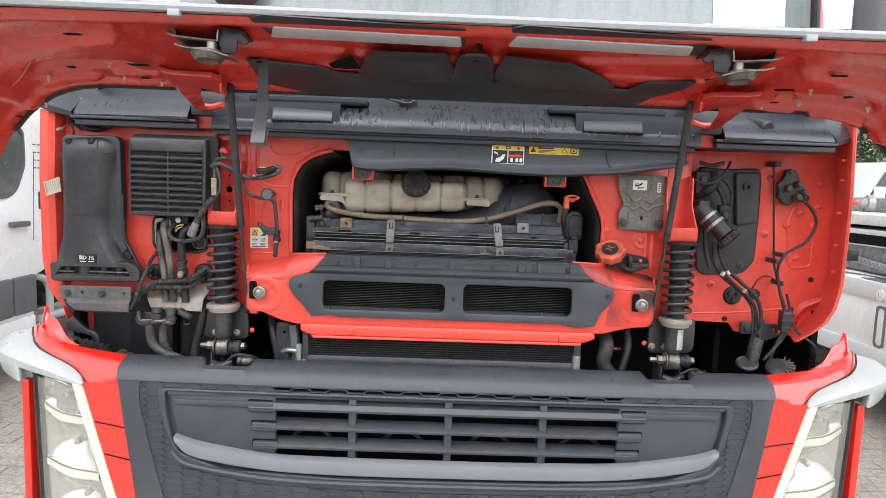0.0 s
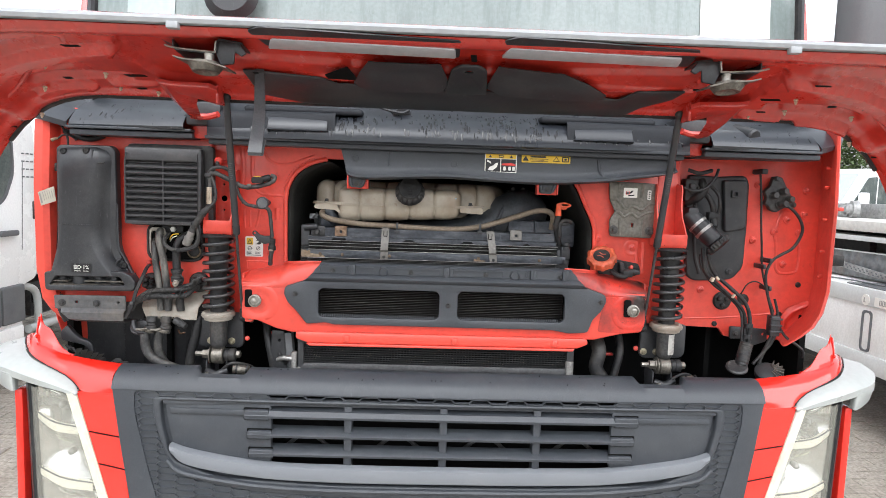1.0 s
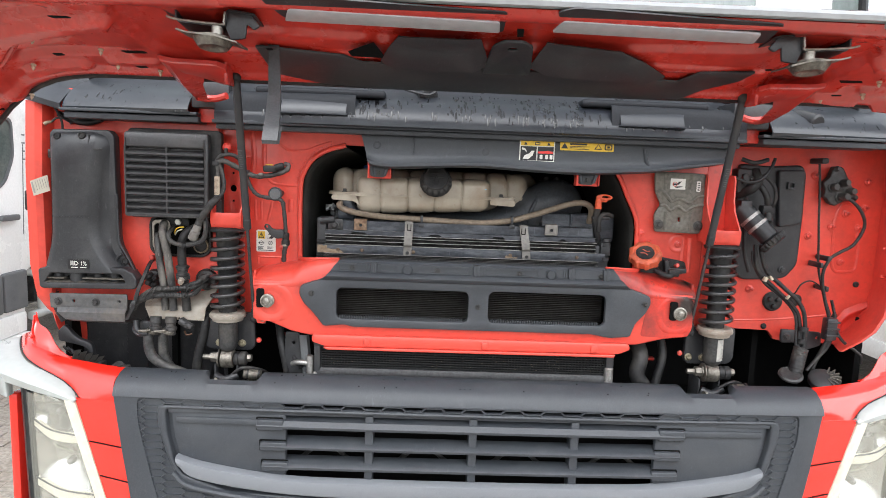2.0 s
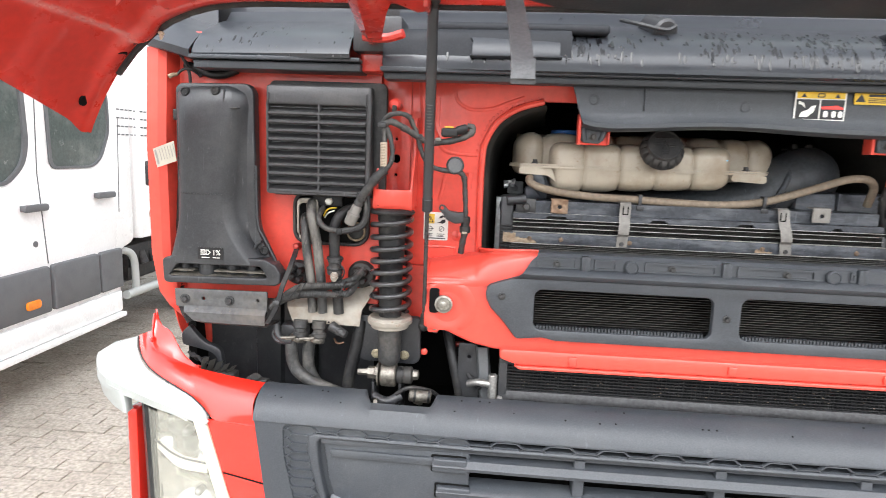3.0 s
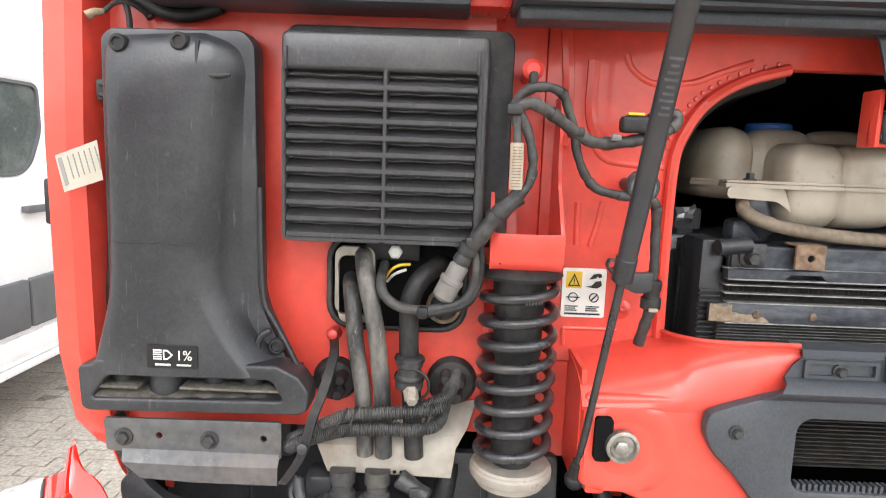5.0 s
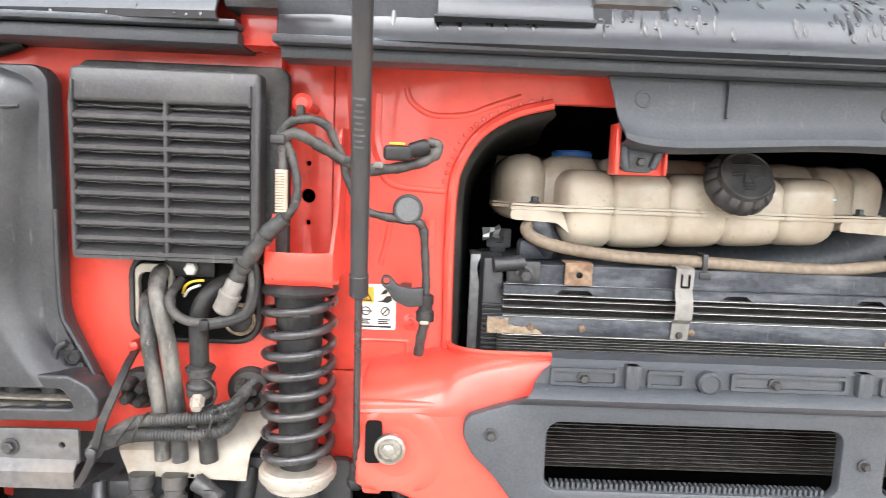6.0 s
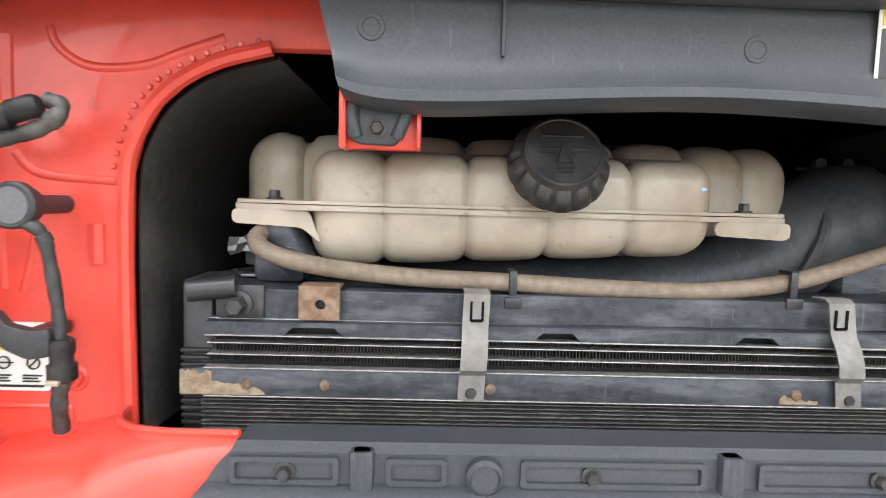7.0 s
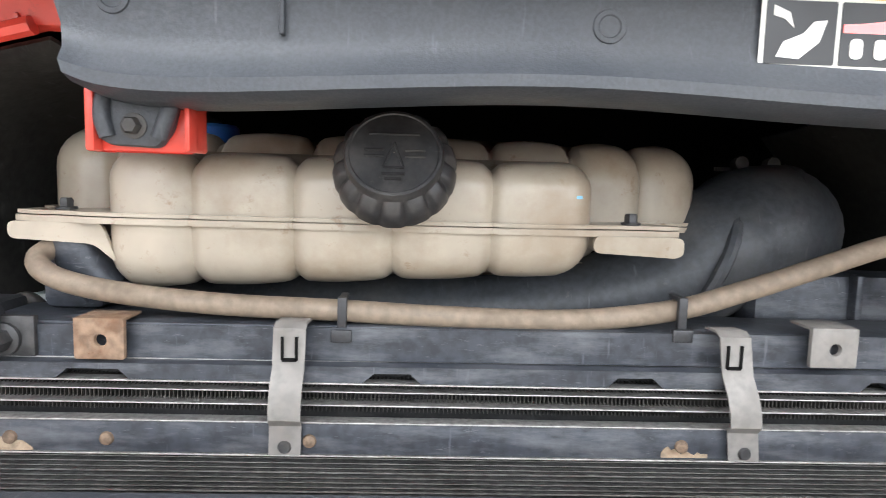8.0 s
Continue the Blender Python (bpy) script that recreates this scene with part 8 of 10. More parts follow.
for i in range(10):
    for x0, x1 in ((-0.942, -0.841), (-0.833, -0.740)):
        ph = rnd.uniform(0, 6)
        for q in range(2):
            tube(bm, [(x0 + (x1 - x0) * k / 16, 2.1085, 1.5635 + i * 0.0178 + 0.0007 * q + 0.0006 * math.sin(k * 0.8 + ph + q) + rnd.uniform(-0.0004, 0.0004)) for k in range(17)], 0.0004, 5, 2)
part("filter_pleat", bm, GREY_CLAD, vent)["kind"] = "stuff"
for i in range(10):
    z = 1.5475 + i * 0.0178
    bm = bm_new()
    sheet(bm, [[(-0.9435, y, z + h), (-0.838, y, z + h), (-0.7385, y, z + h)] for y, h in ((2.1075, 0.0), (2.1022, 0.0006), (2.1008, 0.0020), (2.1010, 0.0064), (2.1040, 0.0078), (2.1160, 0.0146))], 0.0014)
    part("slat", bm, LOUVRE, vent)
# folded sheet under the air box
br = thing("box_bracket", "folded grey sheet-metal bracket bolted under the intake box", "bracket", (-1.05, 2.15, 1.25))
bm = bm_new()
plate(bm, rounded([(-1.160, 1.326), (-0.951, 1.328), (-0.951, 1.282), (-0.962, 1.282), (-1.13, 1.284), (-1.158, 1.286)], 0.004), 2.106, 2.110, [ring(-0.972, 1.307, 0.004, 10), ring(-1.095, 1.306, 0.004, 10)], bev=0.001)
sheet(bm, [[(-1.14, 2.110, 1.29), (-1.05, 2.110, 1.29), (-0.953, 2.110, 1.29)], [(-1.135, 2.098, 1.276), (-1.05, 2.096, 1.276), (-0.953, 2.098, 1.276)], [(-1.115, 2.10, 1.258), (-1.05, 2.098, 1.256), (-0.954, 2.10, 1.255)], [(-1.105, 2.115, 1.25), (-1.05, 2.115, 1.248), (-0.956, 2.115, 1.247)], [(-1.10, 2.20, 1.242), (-1.05, 2.20, 1.24), (-0.956, 2.20, 1.238)]], 0.002)
part("bracket_sheet", bm, mat("grey_bracket", (0.105, 0.105, 0.107), 0.45, 0.35, var=0.15, scale=90, bump=0.05, dirt=(0.24, 0.20, 0.16), amount=0.5, dirt_scale=14), br)
for x in (-1.136, -1.035):
    part("bracket_bolt", bolt(bm_new(), (x, 2.105, 1.304), 0.0075), DARK_STEEL, br)

# opening with hoses
hoses = thing("heater_hoses", "bundle of dusty heater hoses and cables leaving the bay panel", "hoses", (-0.83, 2.18, 1.3))
bm = bm_new()
plate(bm, rr(-0.909, -0.738, 1.430, 1.548, 0.032), 2.152, 2.166, [rr(-0.902, -0.745, 1.437, 1.541, 0.027)], bev=0.003)
part("opening_seal", bm, RUBBER, hoses)
# black plate on the panel, the opening's inner shade put into colour
part("opening_back", plate(bm_new(), rr(-0.902, -0.745, 1.437, 1.541, 0.027), 2.160, 2.1640), VOID, hoses)
part("valve_frame", plate(bm_new(), rr(-0.898, -0.850, 1.450, 1.533, 0.012), 2.148, 2.156, [rr(-0.8935, -0.856, 1.440, 1.522, 0.010)], bev=0.001), DUST_PLATE, hoses, "cream dust-caked frame")
bm = bm_new()
lathe(bm, [(0.017, 0), (0.0215, 0.001), (0.0215, 0.006), (0.019, 0.008), (0.017, 0.006)], (-0.767, 2.1595, 1.463), (0, -1, 0), 24)
part("valve_ring", bm, CRUST, hoses, "corroded cream ring")
part("valve_cap", lathe(bm_new(), [(0.0165, 0), (0.0165, 0.008), (0.012, 0.011), (0.004, 0.011)], (-0.767, 2.1595, 1.463), (0, -1, 0), 20), RUBBER, hoses)
for pts, r, m in (([(-0.866, 2.163, 1.522), (-0.862, 2.137, 1.521), (-0.856, 2.117, 1.500), (-0.849, 2.114, 1.470), (-0.843, 2.116, 1.436), (-0.838, 2.118, 1.390), (-0.835, 2.120, 1.355), (-0.832, 2.122, 1.285)], 0.0104, HOSE_GREY),
                  ([(-0.880, 2.163, 1.492), (-0.877, 2.140, 1.489), (-0.872, 2.124, 1.468), (-0.867, 2.122, 1.420), (-0.861, 2.122, 1.380), (-0.858, 2.123, 1.354), (-0.855, 2.124, 1.285)], 0.0098, HOSE_GREY),
                  ([(-0.770, 2.163, 1.514), (-0.779, 2.136, 1.513), (-0.795, 2.122, 1.500), (-0.805, 2.119, 1.477), (-0.806, 2.119, 1.437), (-0.804, 2.119, 1.400), (-0.800, 2.121, 1.350), (-0.796, 2.124, 1.285)], 0.0115, RUBBER)):
    bm = bm_new()
    tube(bm, pts, r, 16, 7)
    part("hose", bm, m, hoses)
bm = bm_new()
lathe(bm, [(0.0125, 0), (0.0165, 0.003), (0.0165, 0.016), (0.0135, 0.019), (0.0135, 0.028), (0.0155, 0.030), (0.0155, 0.040), (0.0125, 0.042)], (-0.804, 2.118, 1.372), (0.02, -0.08, 1), 20)
part("hose_coupling", bm, DARK_STEEL, hoses)
for dz in (0.012, 0.034):
    bm = bm_new()
    lathe(bm, [(0.0172, 0), (0.0180, 0.001), (0.0180, 0.0035), (0.0172, 0.0045)], (-0.804, 2.118, 1.372 + dz), (0.05, -0.08, 1), 20)
    part("coupling_ring", bm, RUBBER, hoses)
bm = bm_new()
lathe(bm, [(0.0085, 0), (0.0085, 0.012), (0.006, 0.013), (0.006, 0.017)], (-0.801, 2.101, 1.376), (0.15, -0.7, -0.45), 6)
part("brass_plug", bm, DUST_PLATE, hoses)
bm = bm_new()
tube(bm, [(-0.804 + 0.024 * math.cos(a), 2.104, 1.381 + 0.020 * math.sin(a)) for a in [radians(k) for k in range(-100, 81, 30)]], 0.0016, 6, 3)
part("wire_loop", bm, RUBBER, hoses)
# corrugated looms from the grommet across to the bracket, bound with ties
LOOMS = (([(-0.754, 2.16, 1.372), (-0.757, 2.125, 1.368), (-0.768, 2.102, 1.3565), (-0.800, 2.095, 1.3530), (-0.840, 2.093, 1.3505), (-0.872, 2.094, 1.346), (-0.900, 2.100, 1.330), (-0.925, 2.110, 1.309), (-0.947, 2.135, 1.284)], 0.0064),
         ([(-0.760, 2.16, 1.360), (-0.763, 2.12, 1.347), (-0.773, 2.096, 1.3365), (-0.810, 2.088, 1.3345), (-0.850, 2.088, 1.3330), (-0.878, 2.090, 1.3295), (-0.902, 2.095, 1.320), (-0.925, 2.102, 1.309), (-0.947, 2.125, 1.290)], 0.0064),
         ([(-0.747, 2.16, 1.380), (-0.752, 2.122, 1.376), (-0.760, 2.106, 1.368), (-0.778, 2.101, 1.361), (-0.797, 2.101, 1.353), (-0.835, 2.102, 1.342), (-0.875, 2.103, 1.337), (-0.912, 2.108, 1.321), (-0.945, 2.13, 1.298)], 0.0060))
for pts, r in LOOMS:
    bm = bm_new()
    tube(bm, pts, r, 14, 6, 92, 0.24)
    part("corrugated_loom", bm, LOOM, hoses)
for x, z, tilt in ((-0.780, 1.345, 0.25), (-0.868, 1.339, 0.4), (-0.884, 1.335, 0.6)):
    bm = bm_new()
    tube(bm, [(x + tilt * 0.020 * math.sin(a), 2.094 + 0.0155 * math.cos(a), z + 0.0180 * math.sin(a)) for a in [radians(k) for k in range(0, 361, 30)]], 0.0013, 6, 2)
    part("cable_tie", bm, RUBBER, hoses)
for x, z, r in ((-0.754, 1.367, 0.031), (-0.898, 1.3645, 0.028)):
    bm = bm_new()
    lathe(bm, [(r, 0), (r, 0.005), (r * 0.9, 0.008), (r * 0.86, 0.012), (r * 0.8, 0.013)], (x, 2.166, z), (0, -1, 0), 28)
    disc = part("cable_grommet", bm, RUBBER, hoses)
    for k in range(4):
        part("grommet_teat", lathe(bm_new(), [(0.0075, 0), (0.0070, 0.018), (0.005, 0.021)], (x + 0.0125 * math.cos(k * 1.57 + 0.6), 2.1525, z + 0.0135 * math.sin(k * 1.57 + 0.6)), (0, -1, 0), 12), RUBBER, disc)
bm = bm_new()
rows = [[(x - 0.0055, y, z), (x + 0.0055, y - 0.003, z + 0.001)] for x, y, z in smooth_line([(-0.898, 2.148, 1.421), (-0.891, 2.110, 1.412), (-0.898, 2.088, 1.378), (-0.909, 2.081, 1.346), (-0.922, 2.080, 1.300), (-0.945, 2.088, 1.262)], 4)]
sheet(bm, rows, 0.003)
strap = part("tie_strap", bm, RUBBER, hoses)
bm = bm_new()
lathe(bm, [(0.006, 0), (0.006, 0.004), (0.003, 0.005)], (-0.919, 2.0775, 1.312), (0, -1, 0.2), 12)
part("strap_rivet", bm, DARK_STEEL, strap)
bm = bm_new()
lathe(bm, [(0.0085, 0), (0.0085, 0.016), (0.006, 0.022), (0.002, 0.024)], (-0.899, 2.163, 1.423), (0, -1, 0.15), 12)
part("red_stud", bm, RED_GRIME, hoses)
part("white_bolt", lathe(bm_new(), [(0.0085, 0), (0.0085, 0.007), (0.006, 0.009)], (-0.826, 2.1505, 1.5285), (0, -1, 0), 6), WHITE_LABEL, hoses, "white-topped bolt")
part("valve_bridge", box(bm_new(), -0.862, -0.797, 2.1505, 2.1595, 1.517, 1.542, 0.003), RUBBER, hoses)
# loop of taped cable in front of the opening
for pts, r, m in (([(-0.738, 2.094, 1.549), (-0.7325, 2.094, 1.530), (-0.7335, 2.095, 1.508), (-0.742, 2.096, 1.487), (-0.762, 2.097, 1.478), (-0.788, 2.097, 1.4715), (-0.815, 2.099, 1.474), (-0.833, 2.104, 1.485), (-0.839, 2.115, 1.499), (-0.838, 2.145, 1.514)], 0.0058, LOOM),
                  ([(-0.730, 2.091, 1.552), (-0.7265, 2.092, 1.530), (-0.729, 2.094, 1.504), (-0.740, 2.095, 1.482), (-0.765, 2.095, 1.472), (-0.792, 2.095, 1.4665)], 0.0040, RUBBER),
                  ([(-0.838, 2.150, 1.496), (-0.830, 2.140, 1.508), (-0.820, 2.138, 1.514), (-0.808, 2.142, 1.515)], 0.0018, YELLOW),
                  ([(-0.836, 2.150, 1.492), (-0.826, 2.141, 1.503), (-0.812, 2.140, 1.509)], 0.0018, WHITE_LABEL)):
    bm = bm_new()
    tube(bm, pts, r, 12, 6)
    part("taped_cable", bm, m, hoses)
part("cable_tie", box(bm_new(), -0.796, -0.783, 2.088, 2.104, 1.463, 1.477, 0.004), RUBBER, hoses)
# dusty bent plate the hoses run through
hp = thing("hose_plate", "pale dusty bent metal plate below the heater hoses", "bracket", (-0.83, 2.16, 1.27))
bm = bm_new()
sheet(bm, [[(-0.918, 2.163, 1.312), (-0.83, 2.163, 1.318), (-0.722, 2.160, 1.345)], [(-0.917, 2.140, 1.300), (-0.83, 2.140, 1.304), (-0.733, 2.140, 1.316)], [(-0.914, 2.130, 1.292), (-0.83, 2.130, 1.293), (-0.746, 2.130, 1.293)], [(-0.901, 2.128, 1.259), (-0.83, 2.128, 1.258), (-0.751, 2.128, 1.256)]], 0.003)
part("plate_sheet", bm, DUST_PLATE, hp)
for x in (-0.819, -0.811):
    part("plate_hole", lathe(bm_new(), [(0.0022, 0), (0.0022, 0.0006)], (x, 2.1268, 1.262), (0, -1, 0), 10), VOID, hp)
valve = thing("heater_valve", "grimy grey heater valve with hose clamps and two rubber hoses", "valve", (-0.86, 2.15, 1.1))
for x in (-0.881, -0.839):
    bm = bm_new()
    lathe(bm, [(0.012, 0), (0.0135, 0.004), (0.0135, 0.012), (0.016, 0.014), (0.016, 0.022), (0.0125, 0.025), (0.0125, 0.032), (0.0155, 0.034), (0.0155, 0.05)], (x, 2.117, 1.216), (0, 0.1, 1), 20)
    part("valve_body", bm, DARK_STEEL, valve)
    bm = bm_new()
    lathe(bm, [(0.0165, 0), (0.0175, 0.002), (0.0175, 0.007), (0.0165, 0.009)], (x - 0.006, 2.116, 1.222), (0.25, 0, 1), 20)
    box(bm, x - 0.028, x - 0.012, 2.094, 2.102, 1.226, 1.234, 0.002)
    cyl(bm, (x - 0.036, 2.097, 1.230), (x - 0.004, 2.097, 1.233), 0.0035, 8)
    part("hose_clamp", bm, GRIMY_STEEL, valve)
bm = bm_new()
cyl(bm, (-0.814, 2.125, 1.256), (-0.790, 2.118, 1.244), 0.012, 16, 0.010, bev=0.002)
cyl(bm, (-0.792, 2.118, 1.246), (-0.776, 2.112, 1.240), 0.009, 12, bev=0.002)
box(bm, -0.800, -0.784, 2.108, 2.118, 1.238, 1.252, 0.003)
part("elbow_connector", bm, DARK_STEEL, valve)
bm = bm_new()
box(bm, -0.93, -0.895, 2.13, 2.17, 1.218, 1.25, 0.006)
tube(bm, [(-0.935, 2.12, 1.252), (-0.928, 2.11, 1.232), (-0.912, 2.106, 1.222), (-0.896, 2.106, 1.222)], 0.007, 10, 5)
tube(bm, [(-0.94, 2.14, 1.245), (-0.945, 2.13, 1.226), (-0.93, 2.12, 1.214), (-0.90, 2.12, 1.212)], 0.005, 8, 5)
part("actuator", bm, PLASTIC, valve)
bm = bm_new()
tube(bm, [(-0.81, 2.14, 1.222), (-0.80, 2.13, 1.214), (-0.785, 2.13, 1.217)], 0.0025, 6, 4)
part("copper_pipe", bm, mat("copper_brown", (0.10, 0.052, 0.03), 0.5, 0.5), valve)
for pts, m in (([(-0.898, 2.117, 1.228), (-0.900, 2.115, 1.20), (-0.897, 2.115, 1.172), (-0.886, 2.115, 1.150), (-0.862, 2.116, 1.132), (-0.83, 2.12, 1.116), (-0.79, 2.135, 1.095)], LOOM),
               ([(-0.860, 2.13, 1.225), (-0.866, 2.13, 1.19), (-0.864, 2.132, 1.15), (-0.845, 2.14, 1.11), (-0.81, 2.16, 1.07)], LOOM),
               ([(-0.752, 2.16, 1.262), (-0.757, 2.152, 1.235), (-0.763, 2.15, 1.20), (-0.772, 2.15, 1.162), (-0.779, 2.15, 1.12), (-0.782, 2.155, 1.07)], RUBBER)):
    bm = bm_new()
    tube(bm, pts, 0.0133, 14, 6)
    part("rubber_hose", bm, m, valve)
# lower corner: dark arm, lamp back with fins, pipes into the dark
lowl = thing("lower_bracket", "black pressed arm and lamp back in the lower bay corner", "bracket", (-1.05, 2.2, 1.1))
bm = bm_new()
plate(bm, rounded([(-1.193, 1.196), (-1.173, 1.217), (-1.150, 1.190), (-1.131, 1.174), (-1.108, 1.168), (-1.096, 1.158), (-1.090, 1.120), (-1.085, 1.07), (-1.100, 1.07), (-1.106, 1.140), (-1.118, 1.152), (-1.150, 1.160), (-1.191, 1.168)], 0.008), 2.19, 2.205, bev=0.004)
part("pressed_arm", bm, PLASTIC, lowl)
bm = bm_new()
sheet(bm, [[(x, y, z) for z in (1.29, 1.25, 1.2, 1.1, 1.0)] for x, y in ((-1.19, 2.30), (-1.12, 2.335), (-1.065, 2.345), (-1.06, 2.335), (-1.0, 2.33), (-0.993, 2.34), (-0.85, 2.345), (-0.76, 2.36))], 0.004)
part("arch_liner", bm, PLASTIC, lowl, "black plastic liner")
bm = bm_new()
lathe(bm, [(0.008, 0), (0.008, 0.002)], (-1.03, 2.331, 1.215), (0, -1, 0), 14)
part("liner_hole", bm, VOID, lowl)
bm = bm_new()
tube(bm, [(-1.17, 2.18, 1.155), (-1.155, 2.17, 1.148), (-1.14, 2.165, 1.150), (-1.128, 2.16, 1.140), (-1.11, 2.16, 1.138)], 0.0035, 8, 4)
tube(bm, [(-1.165, 2.19, 1.148), (-1.145, 2.175, 1.140), (-1.12, 2.17, 1.146)], 0.0045, 8, 4)
part("rubber_pipe", bm, RUBBER, lowl)
for pts, r in (([(-0.56, 2.2, 1.24), (-0.545, 2.17, 1.19), (-0.53, 2.16, 1.13), (-0.52, 2.16, 1.08)], 0.012), ([(-0.50, 2.18, 1.21), (-0.51, 2.16, 1.16), (-0.48, 2.13, 1.13)], 0.007),
               ([(0.48, 2.18, 1.23), (0.485, 2.14, 1.19), (0.475, 2.13, 1.14), (0.50, 2.13, 1.10)], 0.022), ([(0.56, 2.2, 1.24), (0.56, 2.17, 1.18), (0.54, 2.16, 1.10)], 0.012)):
    bm = bm_new()
    tube(bm, pts, r, 12, 6)
    part("rubber_pipe", bm, RUBBER, lowl)
back = part("lamp_back", box(bm_new(), -1.132, -1.042, 2.135, 2.17, 1.105, 1.124, 0.005), DARK_STEEL, lowl, "finned metal lamp back")
for k in range(5):
    bm = bm_new()
    x = -1.122 + k * 0.0165
    t0 = bmesh.new()
    t0.faces.new([t0.verts.new(p) for p in ((x - 0.004, 2.136, 1.124), (x + 0.008, 2.136, 1.157 - 0.0040 * k), (x + 0.010, 2.165, 1.152 - 0.0040 * k), (x, 2.165, 1.122))])
    bmesh.ops.solidify(t0, geom=t0.faces[:], thickness=0.002)
    merge(bm, t0)
    part("lamp_fin", bm, STRAP_MAT, back)
bm = bm_new()
lathe(bm, [(0.014, 0), (0.019, 0.003), (0.021, 0.012), (0.017, 0.016), (0.012, 0.018), (0.011, 0.026)], (-0.990, 2.128, 1.105), (0.25, -0.35, 1), 20)
box(bm, -0.975, -0.955, 2.11, 2.13, 1.106, 1.124, 0.003)
tube(bm, [(-0.958, 2.12, 1.113), (-0.94, 2.125, 1.108), (-0.92, 2.14, 1.09)], 0.007, 10, 4, 14, 0.14)
part("lamp_connector", bm, DARK_STEEL, lowl)
for x, z in ((-0.55, 1.20), (-0.53, 1.235), (0.52, 1.16)):
    bm = bm_new()
    box(bm, x, x + 0.03, 2.2, 2.22, z, z + 0.008, 0.002)
    part("red_cover", bm, RED_IN, lowl)

# wiring round the left damper
wire = thing("wiring_loom", "black taped wiring loom with connectors on the red wall", "wiring", (-0.64, 2.1, 1.45))
def taped(pts, r, m=LOOM, wraps=3):
    """A taped cable: slightly uneven along its length, with a few raised turns of tape."""
    n = len(pts) * 1.7
    part("taped_cable", tube(bm_new(), pts, lambda u: r * (1 + 0.07 * math.sin(u * n * 3.1) + 0.05 * math.sin(u * n * 7.7)), 12, 7), m, wire)
    line = smooth_line(pts, 7)
    for k in range(wraps):
        i = int((k + 0.7) / (wraps + 0.4) * (len(line) - 2))
        a, b = line[i], line[i + 1]
        part("tape_wrap", tube(bm_new(), [a, a + (b - a).normalized() * 0.007], r * 1.16, 12, 1), m, wire)


taped([(-0.750, 2.090, 1.528), (-0.743, 2.087, 1.542), (-0.732, 2.082, 1.557), (-0.712, 2.078, 1.584), (-0.692, 2.080, 1.603)], 0.0095, LOOM, 2)
taped([(-0.694, 2.080, 1.602), (-0.6955, 2.081, 1.625), (-0.6955, 2.083, 1.655), (-0.6965, 2.088, 1.678), (-0.699, 2.090, 1.694)], 0.0048)
taped([(-0.692, 2.080, 1.602), (-0.681, 2.081, 1.618), (-0.6785, 2.083, 1.640), (-0.683, 2.086, 1.664), (-0.690, 2.089, 1.682), (-0.697, 2.090, 1.695)], 0.0050, LOOM, 2)
taped([(-0.701, 2.090, 1.694), (-0.694, 2.090, 1.708), (-0.680, 2.090, 1.7155), (-0.662, 2.093, 1.7165), (-0.648, 2.100, 1.710), (-0.640, 2.107, 1.694), (-0.6325, 2.113, 1.675), (-0.626, 2.118, 1.650), (-0.615, 2.120, 1.626), (-0.600, 2.120, 1.6115), (-0.578, 2.118, 1.606)], 0.0050, LOOM, 4)
taped([(-0.700, 2.088, 1.692), (-0.684, 2.088, 1.700), (-0.664, 2.092, 1.692), (-0.645, 2.102, 1.681), (-0.628, 2.112, 1.671), (-0.608, 2.116, 1.6625), (-0.585, 2.117, 1.663), (-0.560, 2.118, 1.667), (-0.535, 2.120, 1.675), (-0.521, 2.122, 1.685), (-0.519, 2.124, 1.694), (-0.530, 2.126, 1.698)], 0.0066, LOOM, 3)
taped([(-0.578, 2.118, 1.606), (-0.560, 2.118, 1.604), (-0.541, 2.118, 1.602), (-0.533, 2.122, 1.592), (-0.5305, 2.126, 1.570), (-0.5275, 2.130, 1.530), (-0.527, 2.131, 1.508)], 0.0054, LOOM, 1)
taped([(-0.527, 2.131, 1.475), (-0.531, 2.134, 1.455), (-0.534, 2.142, 1.430)], 0.0066, LOOM, 0)
bm = bm_new()
lathe(bm, [(0.0085, 0), (0.0125, 0.004), (0.0125, 0.024), (0.0108, 0.026), (0.0108, 0.042), (0.0085, 0.045), (0.0075, 0.055)], (-0.769, 2.094, 1.486), (0.42, -0.10, 0.9), 16)
plug = part("grey_connector", bm, STRAP_MAT, wire, "dusty grey cable connector")
bm = bm_new()
lathe(bm, [(0.0115, 0), (0.0135, 0.002), (0.0135, 0.006), (0.0115, 0.008)], (-0.7605, 2.092, 1.5045), (0.42, -0.10, 0.9), 16)
part("connector_collar", bm, STRAP_MAT, plug)
for x, z in ((-0.700, 1.6925), (-0.6295, 1.6725), (-0.737, 1.553)):
    part("cable_tie", box(bm_new(), x - 0.0085, x + 0.0085, 2.076 if x < -0.65 else 2.105, 2.098 if x < -0.65 else 2.127, z - 0.0055, z + 0.0055, 0.003), PLASTIC, wire)
tag = part("cable_tag", tube(bm_new(), [(-0.6955, 2.0795, 1.610), (-0.6957, 2.080, 1.634), (-0.696, 2.081, 1.658)], 0.0072, 12, 3), CREAM, wire, "cream printed cable tag")
bm = bm_new()
for k in range(14):
    box(bm, -0.7010, -0.6915, 2.0719 + 0.0001 * k, 2.0745, 1.6130 + k * 0.0031, 1.6138 + k * 0.0031)
part("tag_print", bm, HOSE_TAN, tag)
bm = bm_new()
box(bm, -0.583, -0.548, 2.104, 2.122, 1.674, 1.692, 0.005, 3)
